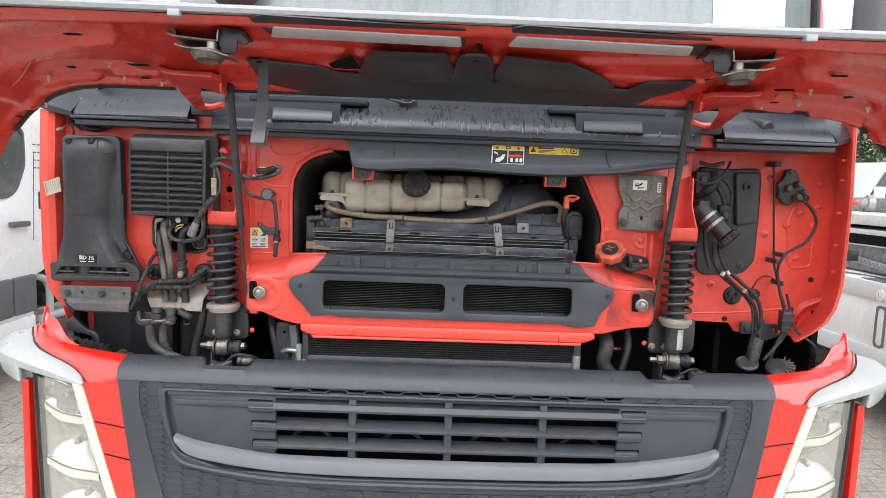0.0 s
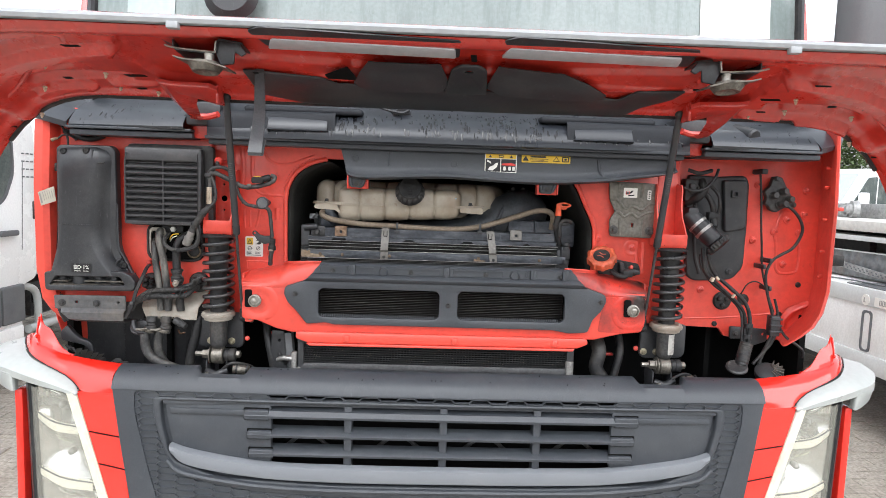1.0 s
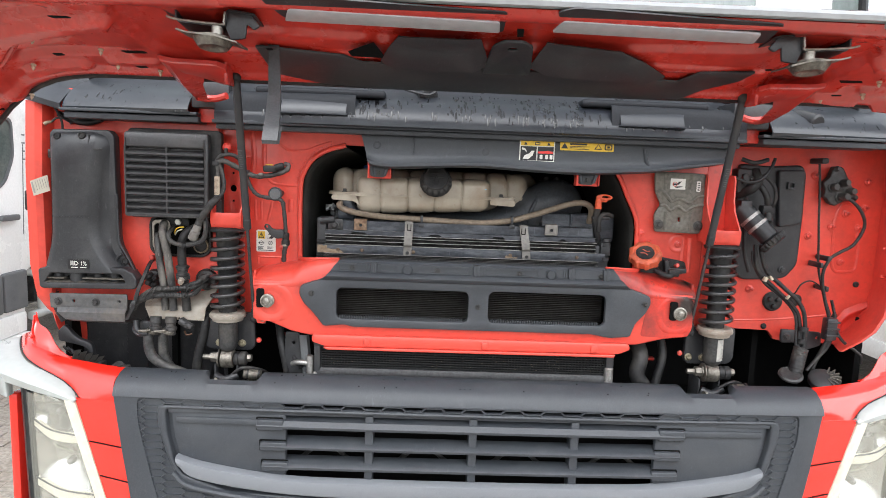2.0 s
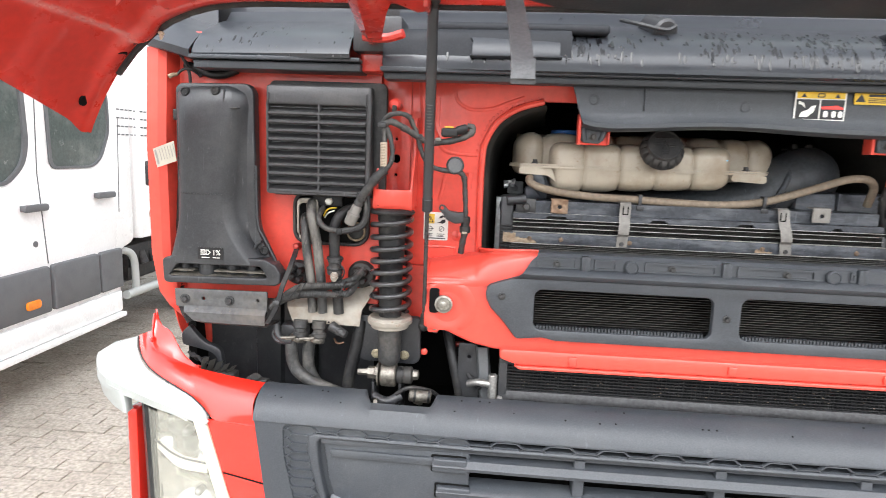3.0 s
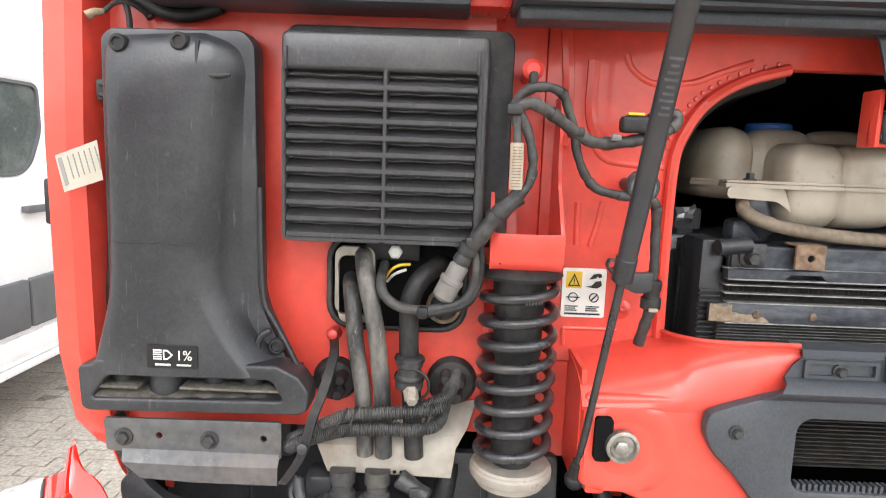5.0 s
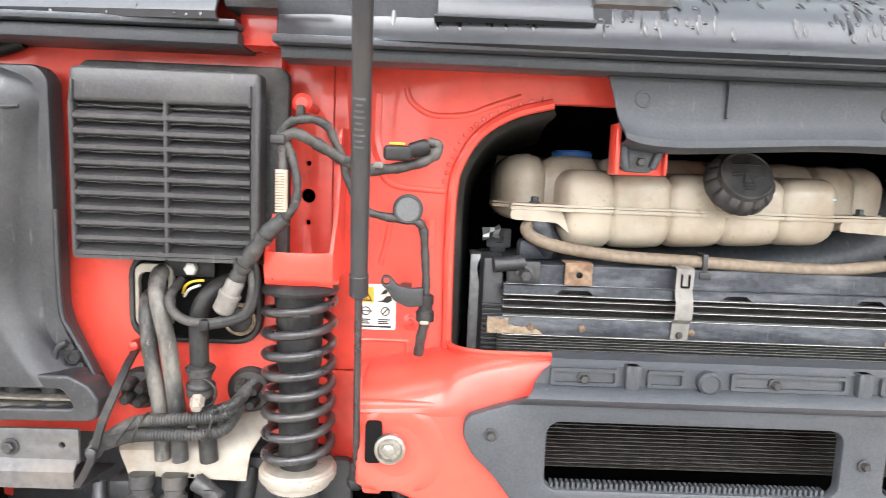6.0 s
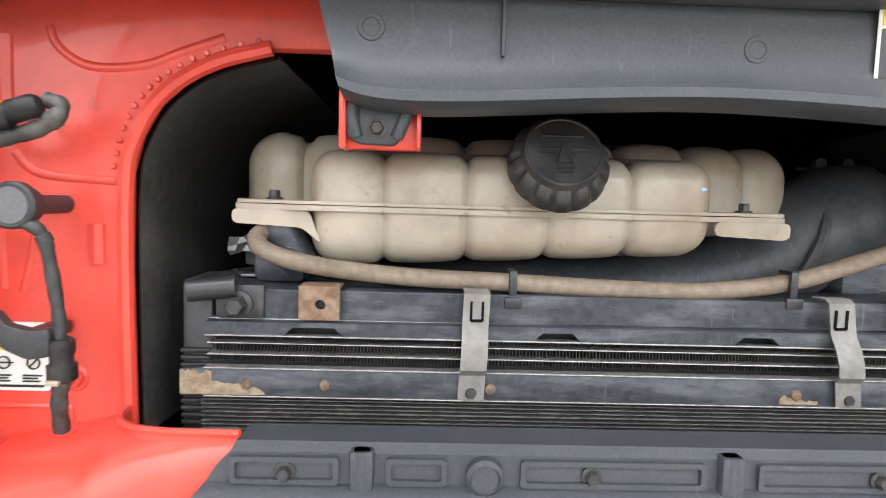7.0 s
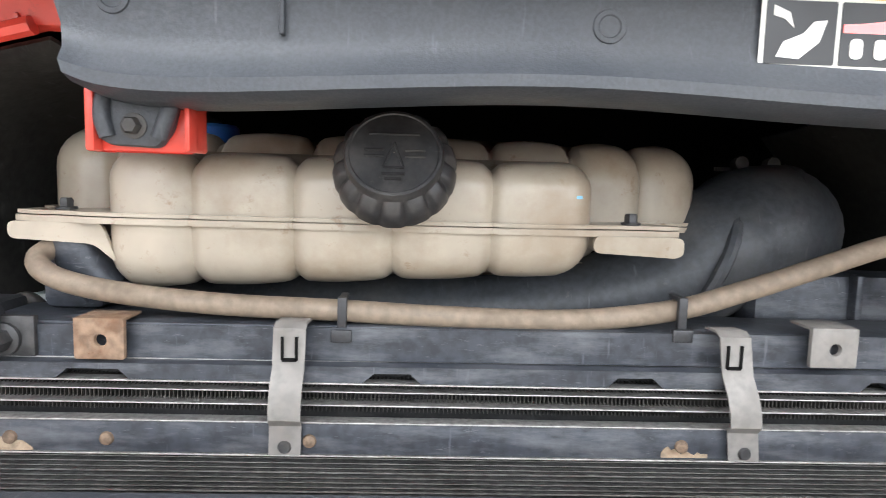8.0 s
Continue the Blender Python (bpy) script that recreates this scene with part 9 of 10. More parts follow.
lathe(bm, [(0.0085, 0), (0.0095, 0.003), (0.0095, 0.020), (0.007, 0.024)], (-0.552, 2.114, 1.686), (1, 0.05, 0.32), 12)
part("loom_plug", bm, RUBBER, wire)
part("yellow_lock", box(bm_new(), -0.576, -0.558, 2.108, 2.118, 1.6925, 1.6955, 0.001), YELLOW, wire)
part("pale_clip", box(bm_new(), -0.594, -0.582, 2.101, 2.110, 1.664, 1.672, 0.003, m=None), STRAP_MAT, wire)
bm = bm_new()
lathe(bm, [(0.008, -0.06), (0.008, 0), (0.0150, 0.001), (0.0150, 0.010), (0.0185, 0.011), (0.0185, 0.019), (0.0165, 0.021), (0.0150, 0.0205)], (-0.552, 2.133, 1.6165), (0, -1, 0), 28)
knob = part("round_fastener", bm, PLASTIC, wire)
part("fastener_face", lathe(bm_new(), [(0.0145, 0), (0.0140, 0.0012)], (-0.552, 2.1128, 1.6165), (0, -1, 0), 24), GREY_CLAD, knob)
bm = bm_new()
lathe(bm, [(0.006, -0.069), (0.006, 0), (0.0115, 0.001), (0.0115, 0.006), (0.007, 0.010)], (-0.680, 2.117, 1.7365), (0, -1, 0), 18)
part("cable_anchor", bm, RED_GRIME, wire, "red-painted anchor stud")
part("anchor_strap", box(bm_new(), -0.6845, -0.6755, 2.098, 2.112, 1.712, 1.734, 0.003), RUBBER, wire)
bm = bm_new()
plate(bm, rounded([(-0.584, 1.524), (-0.581, 1.534), (-0.572, 1.533), (-0.563, 1.522), (-0.545, 1.518), (-0.530, 1.520), (-0.530, 1.497), (-0.548, 1.494), (-0.566, 1.502), (-0.574, 1.514)], 0.004), 2.120, 2.130, [ring(-0.5765, 1.5265, 0.004, 12)], bev=0.002)
part("cable_bracket", bm, PLASTIC, wire)
part("bracket_leg", box(bm_new(), -0.562, -0.546, 2.1305, 2.184, 1.503, 1.515, 0.003), PLASTIC, wire)
bm = bm_new()
lathe(bm, [(0.008, 0), (0.0105, 0.002), (0.0105, 0.012), (0.009, 0.014), (0.009, 0.020), (0.0115, 0.022), (0.0115, 0.034), (0.008, 0.036)], (-0.527, 2.131, 1.510), (0, 0.05, -1), 16)
part("sensor_plug", bm, RUBBER, wire)
part("cable_sleeve", box(bm_new(), -0.533, -0.522, 2.1175, 2.122, 1.474, 1.4785, 0.0015), TANK, wire)
# sticker on the wall
sticker = solid("safety_sticker", plate(bm_new(), rr(-0.621, -0.567, 1.449, 1.511, 0.003), 2.1825, 2.1846), WHITE_LABEL, "white and yellow safety sticker with pictograms", "sticker")
part("yellow_field", plate(bm_new(), rr(-0.6165, -0.597, 1.486, 1.507, 0.001), 2.1818, 2.1824), YELLOW, sticker)
bm = bm_new()
plate(bm, [(-0.6145, 1.4885), (-0.599, 1.4885), (-0.6068, 1.5045)], 2.1810, 2.1817, [[(-0.6122, 1.4900), (-0.6013, 1.4900), (-0.6068, 1.5012)]])
box(bm, -0.6074, -0.6062, 2.1810, 2.1817, 1.4935, 1.4985)
box(bm, -0.6074, -0.6062, 2.1810, 2.1817, 1.4910, 1.4923)
plate(bm, [(-0.592, 1.4880), (-0.585, 1.4895), (-0.580, 1.4950), (-0.5735, 1.4960), (-0.5725, 1.4900), (-0.578, 1.4865)], 2.1810, 2.1824)
plate(bm, [(-0.588, 1.4975), (-0.580, 1.4990), (-0.577, 1.5050), (-0.583, 1.5040)], 2.1810, 2.1824)
plate(bm, ring(-0.5755, 1.5025, 0.0026, 10), 2.1810, 2.1824)
plate(bm, ring(-0.607, 1.4745, 0.0060, 14), 2.1810, 2.1824, [ring(-0.607, 1.4745, 0.0049, 14)])
box(bm, -0.6155, -0.5985, 2.1810, 2.1824, 1.4739, 1.4751)
plate(bm, ring(-0.581, 1.4745, 0.0060, 14), 2.1810, 2.1824, [ring(-0.581, 1.4745, 0.0049, 14)])
plate(bm, [(-0.5855, 1.4705), (-0.5845, 1.4697), (-0.5765, 1.4785), (-0.5775, 1.4793)], 2.1810, 2.1824)
for k, (a, b) in enumerate(((-0.6165, -0.6005), (-0.6165, -0.6035), (-0.6165, -0.6015))):
    box(bm, a, b, 2.1810, 2.1824, 1.4625 - k * 0.0026, 1.4637 - k * 0.0026)
for k, (a, b) in enumerate(((-0.5905, -0.5735), (-0.5905, -0.5775), (-0.5905, -0.5755))):
    box(bm, a, b, 2.1810, 2.1824, 1.4625 - k * 0.0026, 1.4637 - k * 0.0026)
box(bm, -0.6165, -0.5725, 2.1810, 2.1824, 1.4525, 1.4545)
part("pictogram", bm, BLACK_LABEL, sticker)
# paper tag at the cab edge
ptag = solid("paper_tag", plate(bm_new(), [(-1.189, 1.628), (-1.143, 1.646), (-1.138, 1.604), (-1.181, 1.589)], 2.090, 2.0908), mat("cream_paper", (0.50, 0.47, 0.39), 0.6, var=0.06, bump=0.0, dirt=(0.36, 0.33, 0.26), amount=0.5, dirt_scale=30), "cream paper tag with print hanging at the cab edge", "tag")
bm = bm_new()
plate(bm, [(-1.186, 1.625), (-1.182, 1.6265), (-1.175, 1.5975), (-1.179, 1.596)], 2.0892, 2.0899)
for k in range(6):
    x = -1.176 + k * 0.006
    plate(bm, [(x, 1.628 + 0.0022 * k), (x + 0.001, 1.6284 + 0.0022 * k), (x + 0.007, 1.604 + 0.0022 * k), (x + 0.006, 1.6036 + 0.0022 * k)], 2.0892, 2.0899)
part("tag_print", bm, INK, ptag)
# cables behind the air box and at the cab corner
edge = thing("corner_cable", "black cables and hose running down behind the intake box", "cable", (-1.15, 2.18, 1.3))
bm = bm_new()
box(bm, -1.164, -1.150, 2.128, 2.156, 1.690, 1.714, 0.003)
box(bm, -1.158, -1.148, 2.122, 2.130, 1.694, 1.698, 0.001)
box(bm, -1.158, -1.148, 2.122, 2.130, 1.706, 1.710, 0.001)
part("connector", bm, RUBBER, edge)
bm = bm_new()
tube(bm, [(-1.166, 2.122, 1.779), (-1.160, 2.126, 1.784), (-1.153, 2.132, 1.786)], lambda u: 0.0055 - 0.002 * u, 10, 4)
part("cable_plug", bm, CRUST, edge, "cream cable plug")
bm = bm_new()
tube(bm, [(-1.153, 2.132, 1.786), (-1.140, 2.135, 1.797), (-1.125, 2.14, 1.797), (-1.112, 2.15, 1.788)], 0.0028, 8, 5)
tube(bm, [(-1.150, 2.13, 1.835), (-1.138, 2.135, 1.815), (-1.130, 2.14, 1.79), (-1.128, 2.14, 1.765)], 0.0032, 8, 5)
part("thin_cable", bm, RUBBER, edge)
for pts, r in (([(-1.13, 2.2, 1.86), (-1.125, 2.18, 1.835), (-1.118, 2.17, 1.80), (-1.11, 2.17, 1.785)], 0.005), ([(-1.145, 2.2, 1.81), (-1.13, 2.17, 1.805), (-1.115, 2.16, 1.80), (-1.09, 2.16, 1.79), (-1.06, 2.17, 1.79), (-1.03, 2.18, 1.80)], 0.008),
               ([(-1.152, 2.19, 1.58), (-1.160, 2.17, 1.54), (-1.165, 2.16, 1.48), (-1.172, 2.17, 1.43)], 0.010), ([(-1.185, 2.19, 1.36), (-1.178, 2.17, 1.32), (-1.160, 2.17, 1.27), (-1.145, 2.18, 1.24)], 0.013)):
    bm = bm_new()
    tube(bm, [(x, min(y, 2.153), z) for x, y, z in pts], r, 10, 6, 24 if r > 0.012 else 0, 0.1)
    part("cable", bm, RUBBER, edge)
bm = bm_new()
for z in (1.71, 1.565):
    box(bm, -1.165, -1.145, 2.15, 2.17, z, z + 0.02, 0.003)
part("cable_clip", bm, PLASTIC, edge)
bm = bm_new()
tube(bm, [(-1.15, 2.2, 1.815), (-1.145, 2.18, 1.812), (-1.13, 2.17, 1.82), (-1.118, 2.17, 1.82)], 0.004, 8)
part("tan_tube", bm, HOSE_TAN, edge)

# ---- right bay ----
rp = thing("cover_plate", "black moulded cover plate on the red bay panel", "cover", (0.87, 2.2, 1.42))
bm = bm_new()
plate(bm, rounded([(0.775, 1.75), (0.866, 1.745), (0.961, 1.752), (0.975, 1.727), (0.977, 1.60), (0.975, 1.456), (0.943, 1.415), (0.90, 1.408), (0.811, 1.406), (0.789, 1.423), (0.772, 1.60)], 0.014), 2.243, 2.262, bev=0.006, seg=3)
body = part("plate_body", bm, PLASTIC, rp)
bm = bm_new()
plate(bm, rounded([(0.882, 1.735), (0.962, 1.738), (0.966, 1.58), (0.897, 1.566)], 0.012), 2.226, 2.244, bev=0.006, seg=3)
part("raised_boss", bm, PLASTIC, rp)
bm = bm_new()
plate(bm, rr(0.907, 0.930, 1.680, 1.702, 0.003), 2.216, 2.228, [rr(0.912, 0.925, 1.685, 1.697, 0.002)], bev=0.001)
part("plate_clip", bm, PLASTIC, rp)
bm = bm_new()
lathe(bm, [(0.011, 0), (0.011, 0.004), (0.007, 0.005), (0.006, 0.008)], (0.928, 2.243, 1.439), (0, -1, 0), 14)
part("plate_screw", bm, PLASTIC, rp)
bm = bm_new()
tube(bm, [(0.80, 2.243, 1.66), (0.81, 2.243, 1.50), (0.83, 2.243, 1.43)], 0.006, 8, 5)
part("plate_bead", bm, PLASTIC, rp)

pump = thing("air_valve", "black air valve with two silver bands and ribbed cap", "valve", (0.82, 2.17, 1.55))
ax0, ax1 = Vector((0.765, 2.20, 1.618)), Vector((0.838, 2.15, 1.535))
d = (ax1 - ax0).normalized()
bm = bm_new()
cyl(bm, ax0 - d * 0.01, ax1 - d * 0.005, 0.031, 24, 0.028, bev=0.005)
body = part("valve_body", bm, PLASTIC, pump)
for k in (0.034, 0.062):
    bm = bm_new()
    cyl(bm, ax0 + d * k, ax0 + d * (k + 0.009), 0.0322, 24)
    part("silver_band", bm, ALU, body, "silver metal band")
bm = bm_new()
lathe(bm, [(0.028, 0), (0.037, 0.003), (0.038, 0.012), (0.034, 0.019), (0.028, 0.021), (0.010, 0.019)], ax1 - d * 0.006, d, 84, 0.08, 21)
part("ribbed_cap", bm, RUBBER, pump)
bm = bm_new()
box(bm, 0.750, 0.785, 2.17, 2.225, 1.600, 1.645, 0.008)
part("valve_shoulder", bm, PLASTIC, pump)
bm = bm_new()
box(bm, 0.818, 0.853, 2.175, 2.205, 1.606, 1.632, 0.005)
cyl(bm, (0.835, 2.18, 1.61), (0.835, 2.172, 1.585), 0.011, 14, bev=0.002)
part("valve_plug", bm, RUBBER, pump)
bm = bm_new()
tube(bm, [(0.80, 2.20, 1.70), (0.815, 2.185, 1.68), (0.828, 2.18, 1.655), (0.836, 2.185, 1.632)], 0.009, 12, 6)
part("valve_port", bm, RUBBER, pump)
bm = bm_new()
tube(bm, [(0.765, 2.22, 1.66), (0.785, 2.19, 1.678), (0.802, 2.19, 1.70), (0.80, 2.21, 1.73)], 0.014, 12, 6)
part("valve_port", bm, RUBBER, pump)
bm = bm_new()
box(bm, 0.748, 0.80, 2.20, 2.243, 1.665, 1.735, 0.008)
box(bm, 0.758, 0.775, 2.185, 2.20, 1.69, 1.72, 0.004)
bolt(bm, (0.788, 2.198, 1.705), 0.007)
part("valve_block", bm, DARK_STEEL, pump)
for pts, r in (([(0.725, 2.16, 1.705), (0.755, 2.15, 1.695), (0.790, 2.15, 1.705), (0.82, 2.16, 1.735), (0.835, 2.17, 1.765)], 0.0045), ([(0.74, 2.17, 1.76), (0.77, 2.155, 1.75), (0.81, 2.16, 1.76)], 0.006), ([(0.815, 2.19, 1.72), (0.838, 2.17, 1.69), (0.848, 2.17, 1.655), (0.846, 2.18, 1.625)], 0.005)):
    bm = bm_new()
    tube(bm, pts, r, 10, 6)
    part("valve_cable", bm, RUBBER, pump)
rw = thing("wiring_loom", "black cables with white clips hanging on the red bay panel", "wiring", (0.95, 2.15, 1.2))
for pts, r in (([(0.803, 2.17, 1.52), (0.805, 2.17, 1.498), (0.818, 2.17, 1.443), (0.868, 2.168, 1.397), (0.929, 2.168, 1.344), (0.954, 2.17, 1.301), (0.952, 2.16, 1.223), (0.944, 2.15, 1.17)], 0.0055),
               ([(0.818, 2.165, 1.52), (0.819, 2.165, 1.499), (0.841, 2.165, 1.444), (0.887, 2.16, 1.403), (0.943, 2.16, 1.354), (0.964, 2.16, 1.303), (0.963, 2.155, 1.224), (0.955, 2.15, 1.17)], 0.006),
               ([(0.800, 2.18, 1.50), (0.806, 2.175, 1.46), (0.84, 2.172, 1.41), (0.90, 2.172, 1.365), (0.94, 2.17, 1.315), (0.944, 2.16, 1.23)], 0.004),
               ([(0.969, 2.255, 1.350), (0.967, 2.225, 1.375), (0.978, 2.22, 1.400), (1.001, 2.22, 1.412), (1.025, 2.22, 1.405), (1.040, 2.22, 1.390), (1.048, 2.22, 1.37)], 0.0022),
               ([(0.997, 2.225, 1.763), (1.004, 2.22, 1.68), (1.010, 2.22, 1.60), (1.017, 2.22, 1.53), (1.025, 2.22, 1.452), (1.043, 2.215, 1.383), (1.062, 2.20, 1.315)], 0.0034),
               ([(1.060, 2.215, 1.660), (1.085, 2.20, 1.655), (1.117, 2.195, 1.622), (1.134, 2.20, 1.579), (1.109, 2.20, 1.527), (1.070, 2.20, 1.502), (1.044, 2.20, 1.482), (1.027, 2.20, 1.438), (1.037, 2.20, 1.377), (1.056, 2.195, 1.31)], 0.0046),
               ([(1.062, 2.20, 1.36), (1.072, 2.195, 1.32), (1.078, 2.185, 1.27), (1.099, 2.18, 1.239), (1.135, 2.18, 1.215), (1.156, 2.18, 1.196), (1.160, 2.185, 1.174)], 0.0042),
               ([(1.068, 2.19, 1.245), (1.055, 2.19, 1.215), (1.037, 2.19, 1.192), (0.996, 2.18, 1.150)], 0.005),
               ([(1.058, 2.19, 1.245), (1.045, 2.195, 1.205), (1.03, 2.20, 1.16), (1.03, 2.2, 1.11)], 0.0065)):
    bm = bm_new()
    tube(bm, pts, r, 10, 6)
    part("cable", bm, RUBBER, rw)
for x, z, w, a in ((0.834, 1.422, 0.010, 0.5), (0.850, 1.426, 0.008, -0.7), (0.905, 1.372, 0.005, 0.6)):
    m4 = Matrix.Translation((x, 2.158, z)) @ Matrix.Rotation(a, 4, "Y")
    part("white_clip", box(bm_new(), -w / 2, w / 2, -0.006, 0.006, -0.007, 0.007, 0.002, m=m4), CREAM, rw, "white plastic clip")
part("blue_tape", tube(bm_new(), [(0.875, 2.164, 1.4125), (0.880, 2.163, 1.409)], 0.0066, 10, 1), mat("blue_tape_mat", (0.06, 0.16, 0.30), 0.5), rw, "blue tape")
for k in range(4):
    part("tape_wrap", tube(bm_new(), [(0.962 - k * 0.002, 2.16, 1.285 - k * 0.035), (0.961 - k * 0.002, 2.159, 1.272 - k * 0.035)], 0.0135, 12, 1), RUBBER, rw)
part("connector_block", box(bm_new(), 1.042, 1.075, 2.175, 2.205, 1.242, 1.309, 0.006), PLASTIC, rw)
for z in (1.255, 1.275, 1.295):
    part("connector_rib", box(bm_new(), 1.039, 1.078, 2.170, 2.18, z, z + 0.006, 0.002), PLASTIC, rw)
for x, z, w in ((1.040, 1.482, 0.011), (1.020, 1.462, 0.011), (1.044, 1.392, 0.010), (0.997, 1.765, 0.020)):
    part("cable_holder", box(bm_new(), x - w / 2, x + w / 2, 2.195, 2.258, z - 0.008, z + 0.008, 0.004), PLASTIC, rw)
part("loom_bracket", plate(bm_new(), rounded([(0.936, 1.262), (1.06, 1.255), (1.062, 1.215), (1.02, 1.20), (0.99, 1.222), (0.938, 1.22)], 0.008), 2.225, 2.232, [ring(1.048, 1.238, 0.005, 10)], bev=0.002), PLASTIC, rw)
part("bracket_screw", bolt(bm_new(), (0.955, 2.225, 1.239), 0.0075), DARK_STEEL, rw)
tri = thing("sensor_bracket", "grimy triangular sensor bracket with studs on the red panel", "bracket", (1.06, 2.23, 1.65))
bm = bm_new()
plate(bm, rounded([(1.045, 1.752), (1.072, 1.750), (1.092, 1.715), (1.126, 1.664), (1.118, 1.652), (1.085, 1.652), (1.060, 1.636), (1.040, 1.645), (1.034, 1.656), (1.022, 1.662), (1.027, 1.682), (1.018, 1.703), (1.036, 1.720)], 0.006), 2.228, 2.246, bev=0.004, seg=3)
part("triangle_plate", bm, DARK_STEEL, tri)
for x, z, r, h in ((1.071, 1.703, 0.011, 0.03), (1.092, 1.678, 0.011, 0.03), (1.046, 1.690, 0.012, 0.02), (1.053, 1.744, 0.007, 0.01), (1.114, 1.662, 0.007, 0.01), (1.070, 1.662, 0.012, 0.034)):
    part("stud", lathe(bm_new(), [(r * 1.25, 0), (r * 1.25, 0.004), (r, 0.005), (r, h * 0.75), (r * 0.75, h)], (x, 2.230, z), (0.1, -1, 0.1), 14), DARK_STEEL, tri)
grom = thing("rubber_plug", "black rubber plugs in the red bay panel", "plug", (0.92, 2.26, 1.34))
bm = bm_new()
lathe(bm, [(0.030, 0), (0.030, 0.005), (0.026, 0.009), (0.004, 0.010)], (0.919, 2.261, 1.340), (0, -1, 0), 32)
disc = part("plug_disc", bm, RUBBER, grom)
for k in range(3):
    part("plug_nipple", lathe(bm_new(), [(0.008, 0), (0.007, 0.010), (0.004, 0.012)], (0.919 + 0.014 * math.cos(k * 2.1 + 0.5), 2.254, 1.340 + 0.014 * math.sin(k * 2.1 + 0.5)), (0, -1, 0), 12), RUBBER, disc)
part("plug_disc", lathe(bm_new(), [(0.018, 0), (0.018, 0.005), (0.012, 0.009)], (0.990, 2.261, 1.346), (0, -1, 0), 24), RUBBER, grom)
fill = thing("washer_filler", "black washer filler neck with a flat round cap", "filler neck", (0.93, 2.12, 1.1))
bm = bm_new()
tube(bm, [(0.955, 2.15, 1.225), (0.948, 2.145, 1.205), (0.938, 2.135, 1.18), (0.930, 2.13, 1.155)], 0.019, 16, 6, 8, 0.05)
part("neck", bm, RUBBER, fill)
bm = bm_new()
lathe(bm, [(0.029, 0), (0.032, 0.003), (0.032, 0.008), (0.027, 0.012), (0.025, 0.010), (0.01, 0.010)], (0.912, 2.118, 1.150), (-0.15, -0.45, 1), 36)
part("flat_cap", bm, DARK_STEEL, fill)
fins = thing("lamp_housing_back", "finned grey back of the lamp unit in the lower bay", "lamp housing", (1.04, 2.15, 1.1))
bm = bm_new()
lathe(bm, [(0.034, 0), (0.040, 0.006), (0.040, 0.022), (0.032, 0.028), (0.012, 0.030)], (1.04, 2.165, 1.115), (-0.25, -0.5, 1), 40)
part("lamp_body", bm, PLASTIC, fins)
for k in range(7):
    a = radians(-60 + k * 22)
    m4 = Matrix.Translation((1.04, 2.158, 1.133)) @ Vector((-0.25, -0.5, 1)).normalized().to_track_quat("Z", "Y").to_matrix().to_4x4() @ Matrix.Rotation(a, 4, "Z")
    part("cooling_rib", box(bm_new(), 0.012, 0.041, -0.0015, 0.0015, -0.004, 0.014, 0.001, m=m4), GRIMY_STEEL, fins)
bm = bm_new()
sheet(bm, [[(0.708 + 0.026 * math.sin(a), 2.085 - 0.027 * math.cos(a), z) for a in [radians(k) for k in (0, 20, 40, 60, 80)]] for z in (1.205, 1.235, 1.265)], 0.0006)
for v in bm.verts:
    v.co.x -= 0.032
ltag = solid("damper_label", bm, mat("worn_sticker", (0.42, 0.41, 0.38), 0.5, var=0.1, bump=0.0, dirt=(0.16, 0.15, 0.14), amount=0.7, dirt_scale=40), "white printed sticker wrapped on the damper foot", "sticker")
bm = bm_new()
for k in range(4):
    a0 = radians(35)
    sheet(bm, [[(0.676 + 0.0272 * math.sin(a), 2.085 - 0.0282 * math.cos(a), z) for a in [radians(q) for q in (25, 40, 55 - 8 * (k % 2))]] for z in (1.213 + k * 0.012, 1.216 + k * 0.012)], 0.0002)
part("label_print", bm, INK, ltag)
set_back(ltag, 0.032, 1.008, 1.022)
# ---- yard around: pick-up van, flatbed truck, far vehicles and trees ----
def side(x, sgn):
    """Matrix that turns an (x, z) plate into the side of a vehicle: along y at a given x, outer face towards the truck."""
    return Matrix.Translation((x, 0, 0)) @ Matrix.Rotation(radians(90 if sgn < 0 else -90), 4, "Z")


VX = -3.30
MS = side(VX, -1)
van = thing("crew_van", "white crew-cab van with grey side cladding, parked beside the truck", "van", (-4.2, 4.5, 0))
bm = bm_new()
BODY = [(1.7, 0.45), (1.55, 0.6), (1.5, 0.95), (1.65, 1.10), (2.5, 1.32), (3.15, 2.02), (3.4, 2.14), (5.42, 2.2), (5.50, 2.1), (5.50, 0.85), (5.30, 0.80), (5.30, 0.38), (3.1, 0.38), (2.95, 0.7), (2.5, 0.86), (2.05, 0.7), (1.95, 0.45)]
W1 = rounded([(4.60, 1.45), (5.02, 1.45), (5.12, 1.51), (5.22, 1.70), (5.21, 1.98), (4.58, 1.98)], 0.06)
W0 = rounded([(3.42, 1.36), (4.22, 1.36), (4.36, 1.47), (4.40, 1.60), (4.38, 1.98), (3.35, 1.98), (2.95, 1.45)], 0.06)
plate(bm, rounded(BODY, 0.06), 0.0, 1.9, [W0, W1], 0.03, MS)
part("body", bm, WHITE, van)
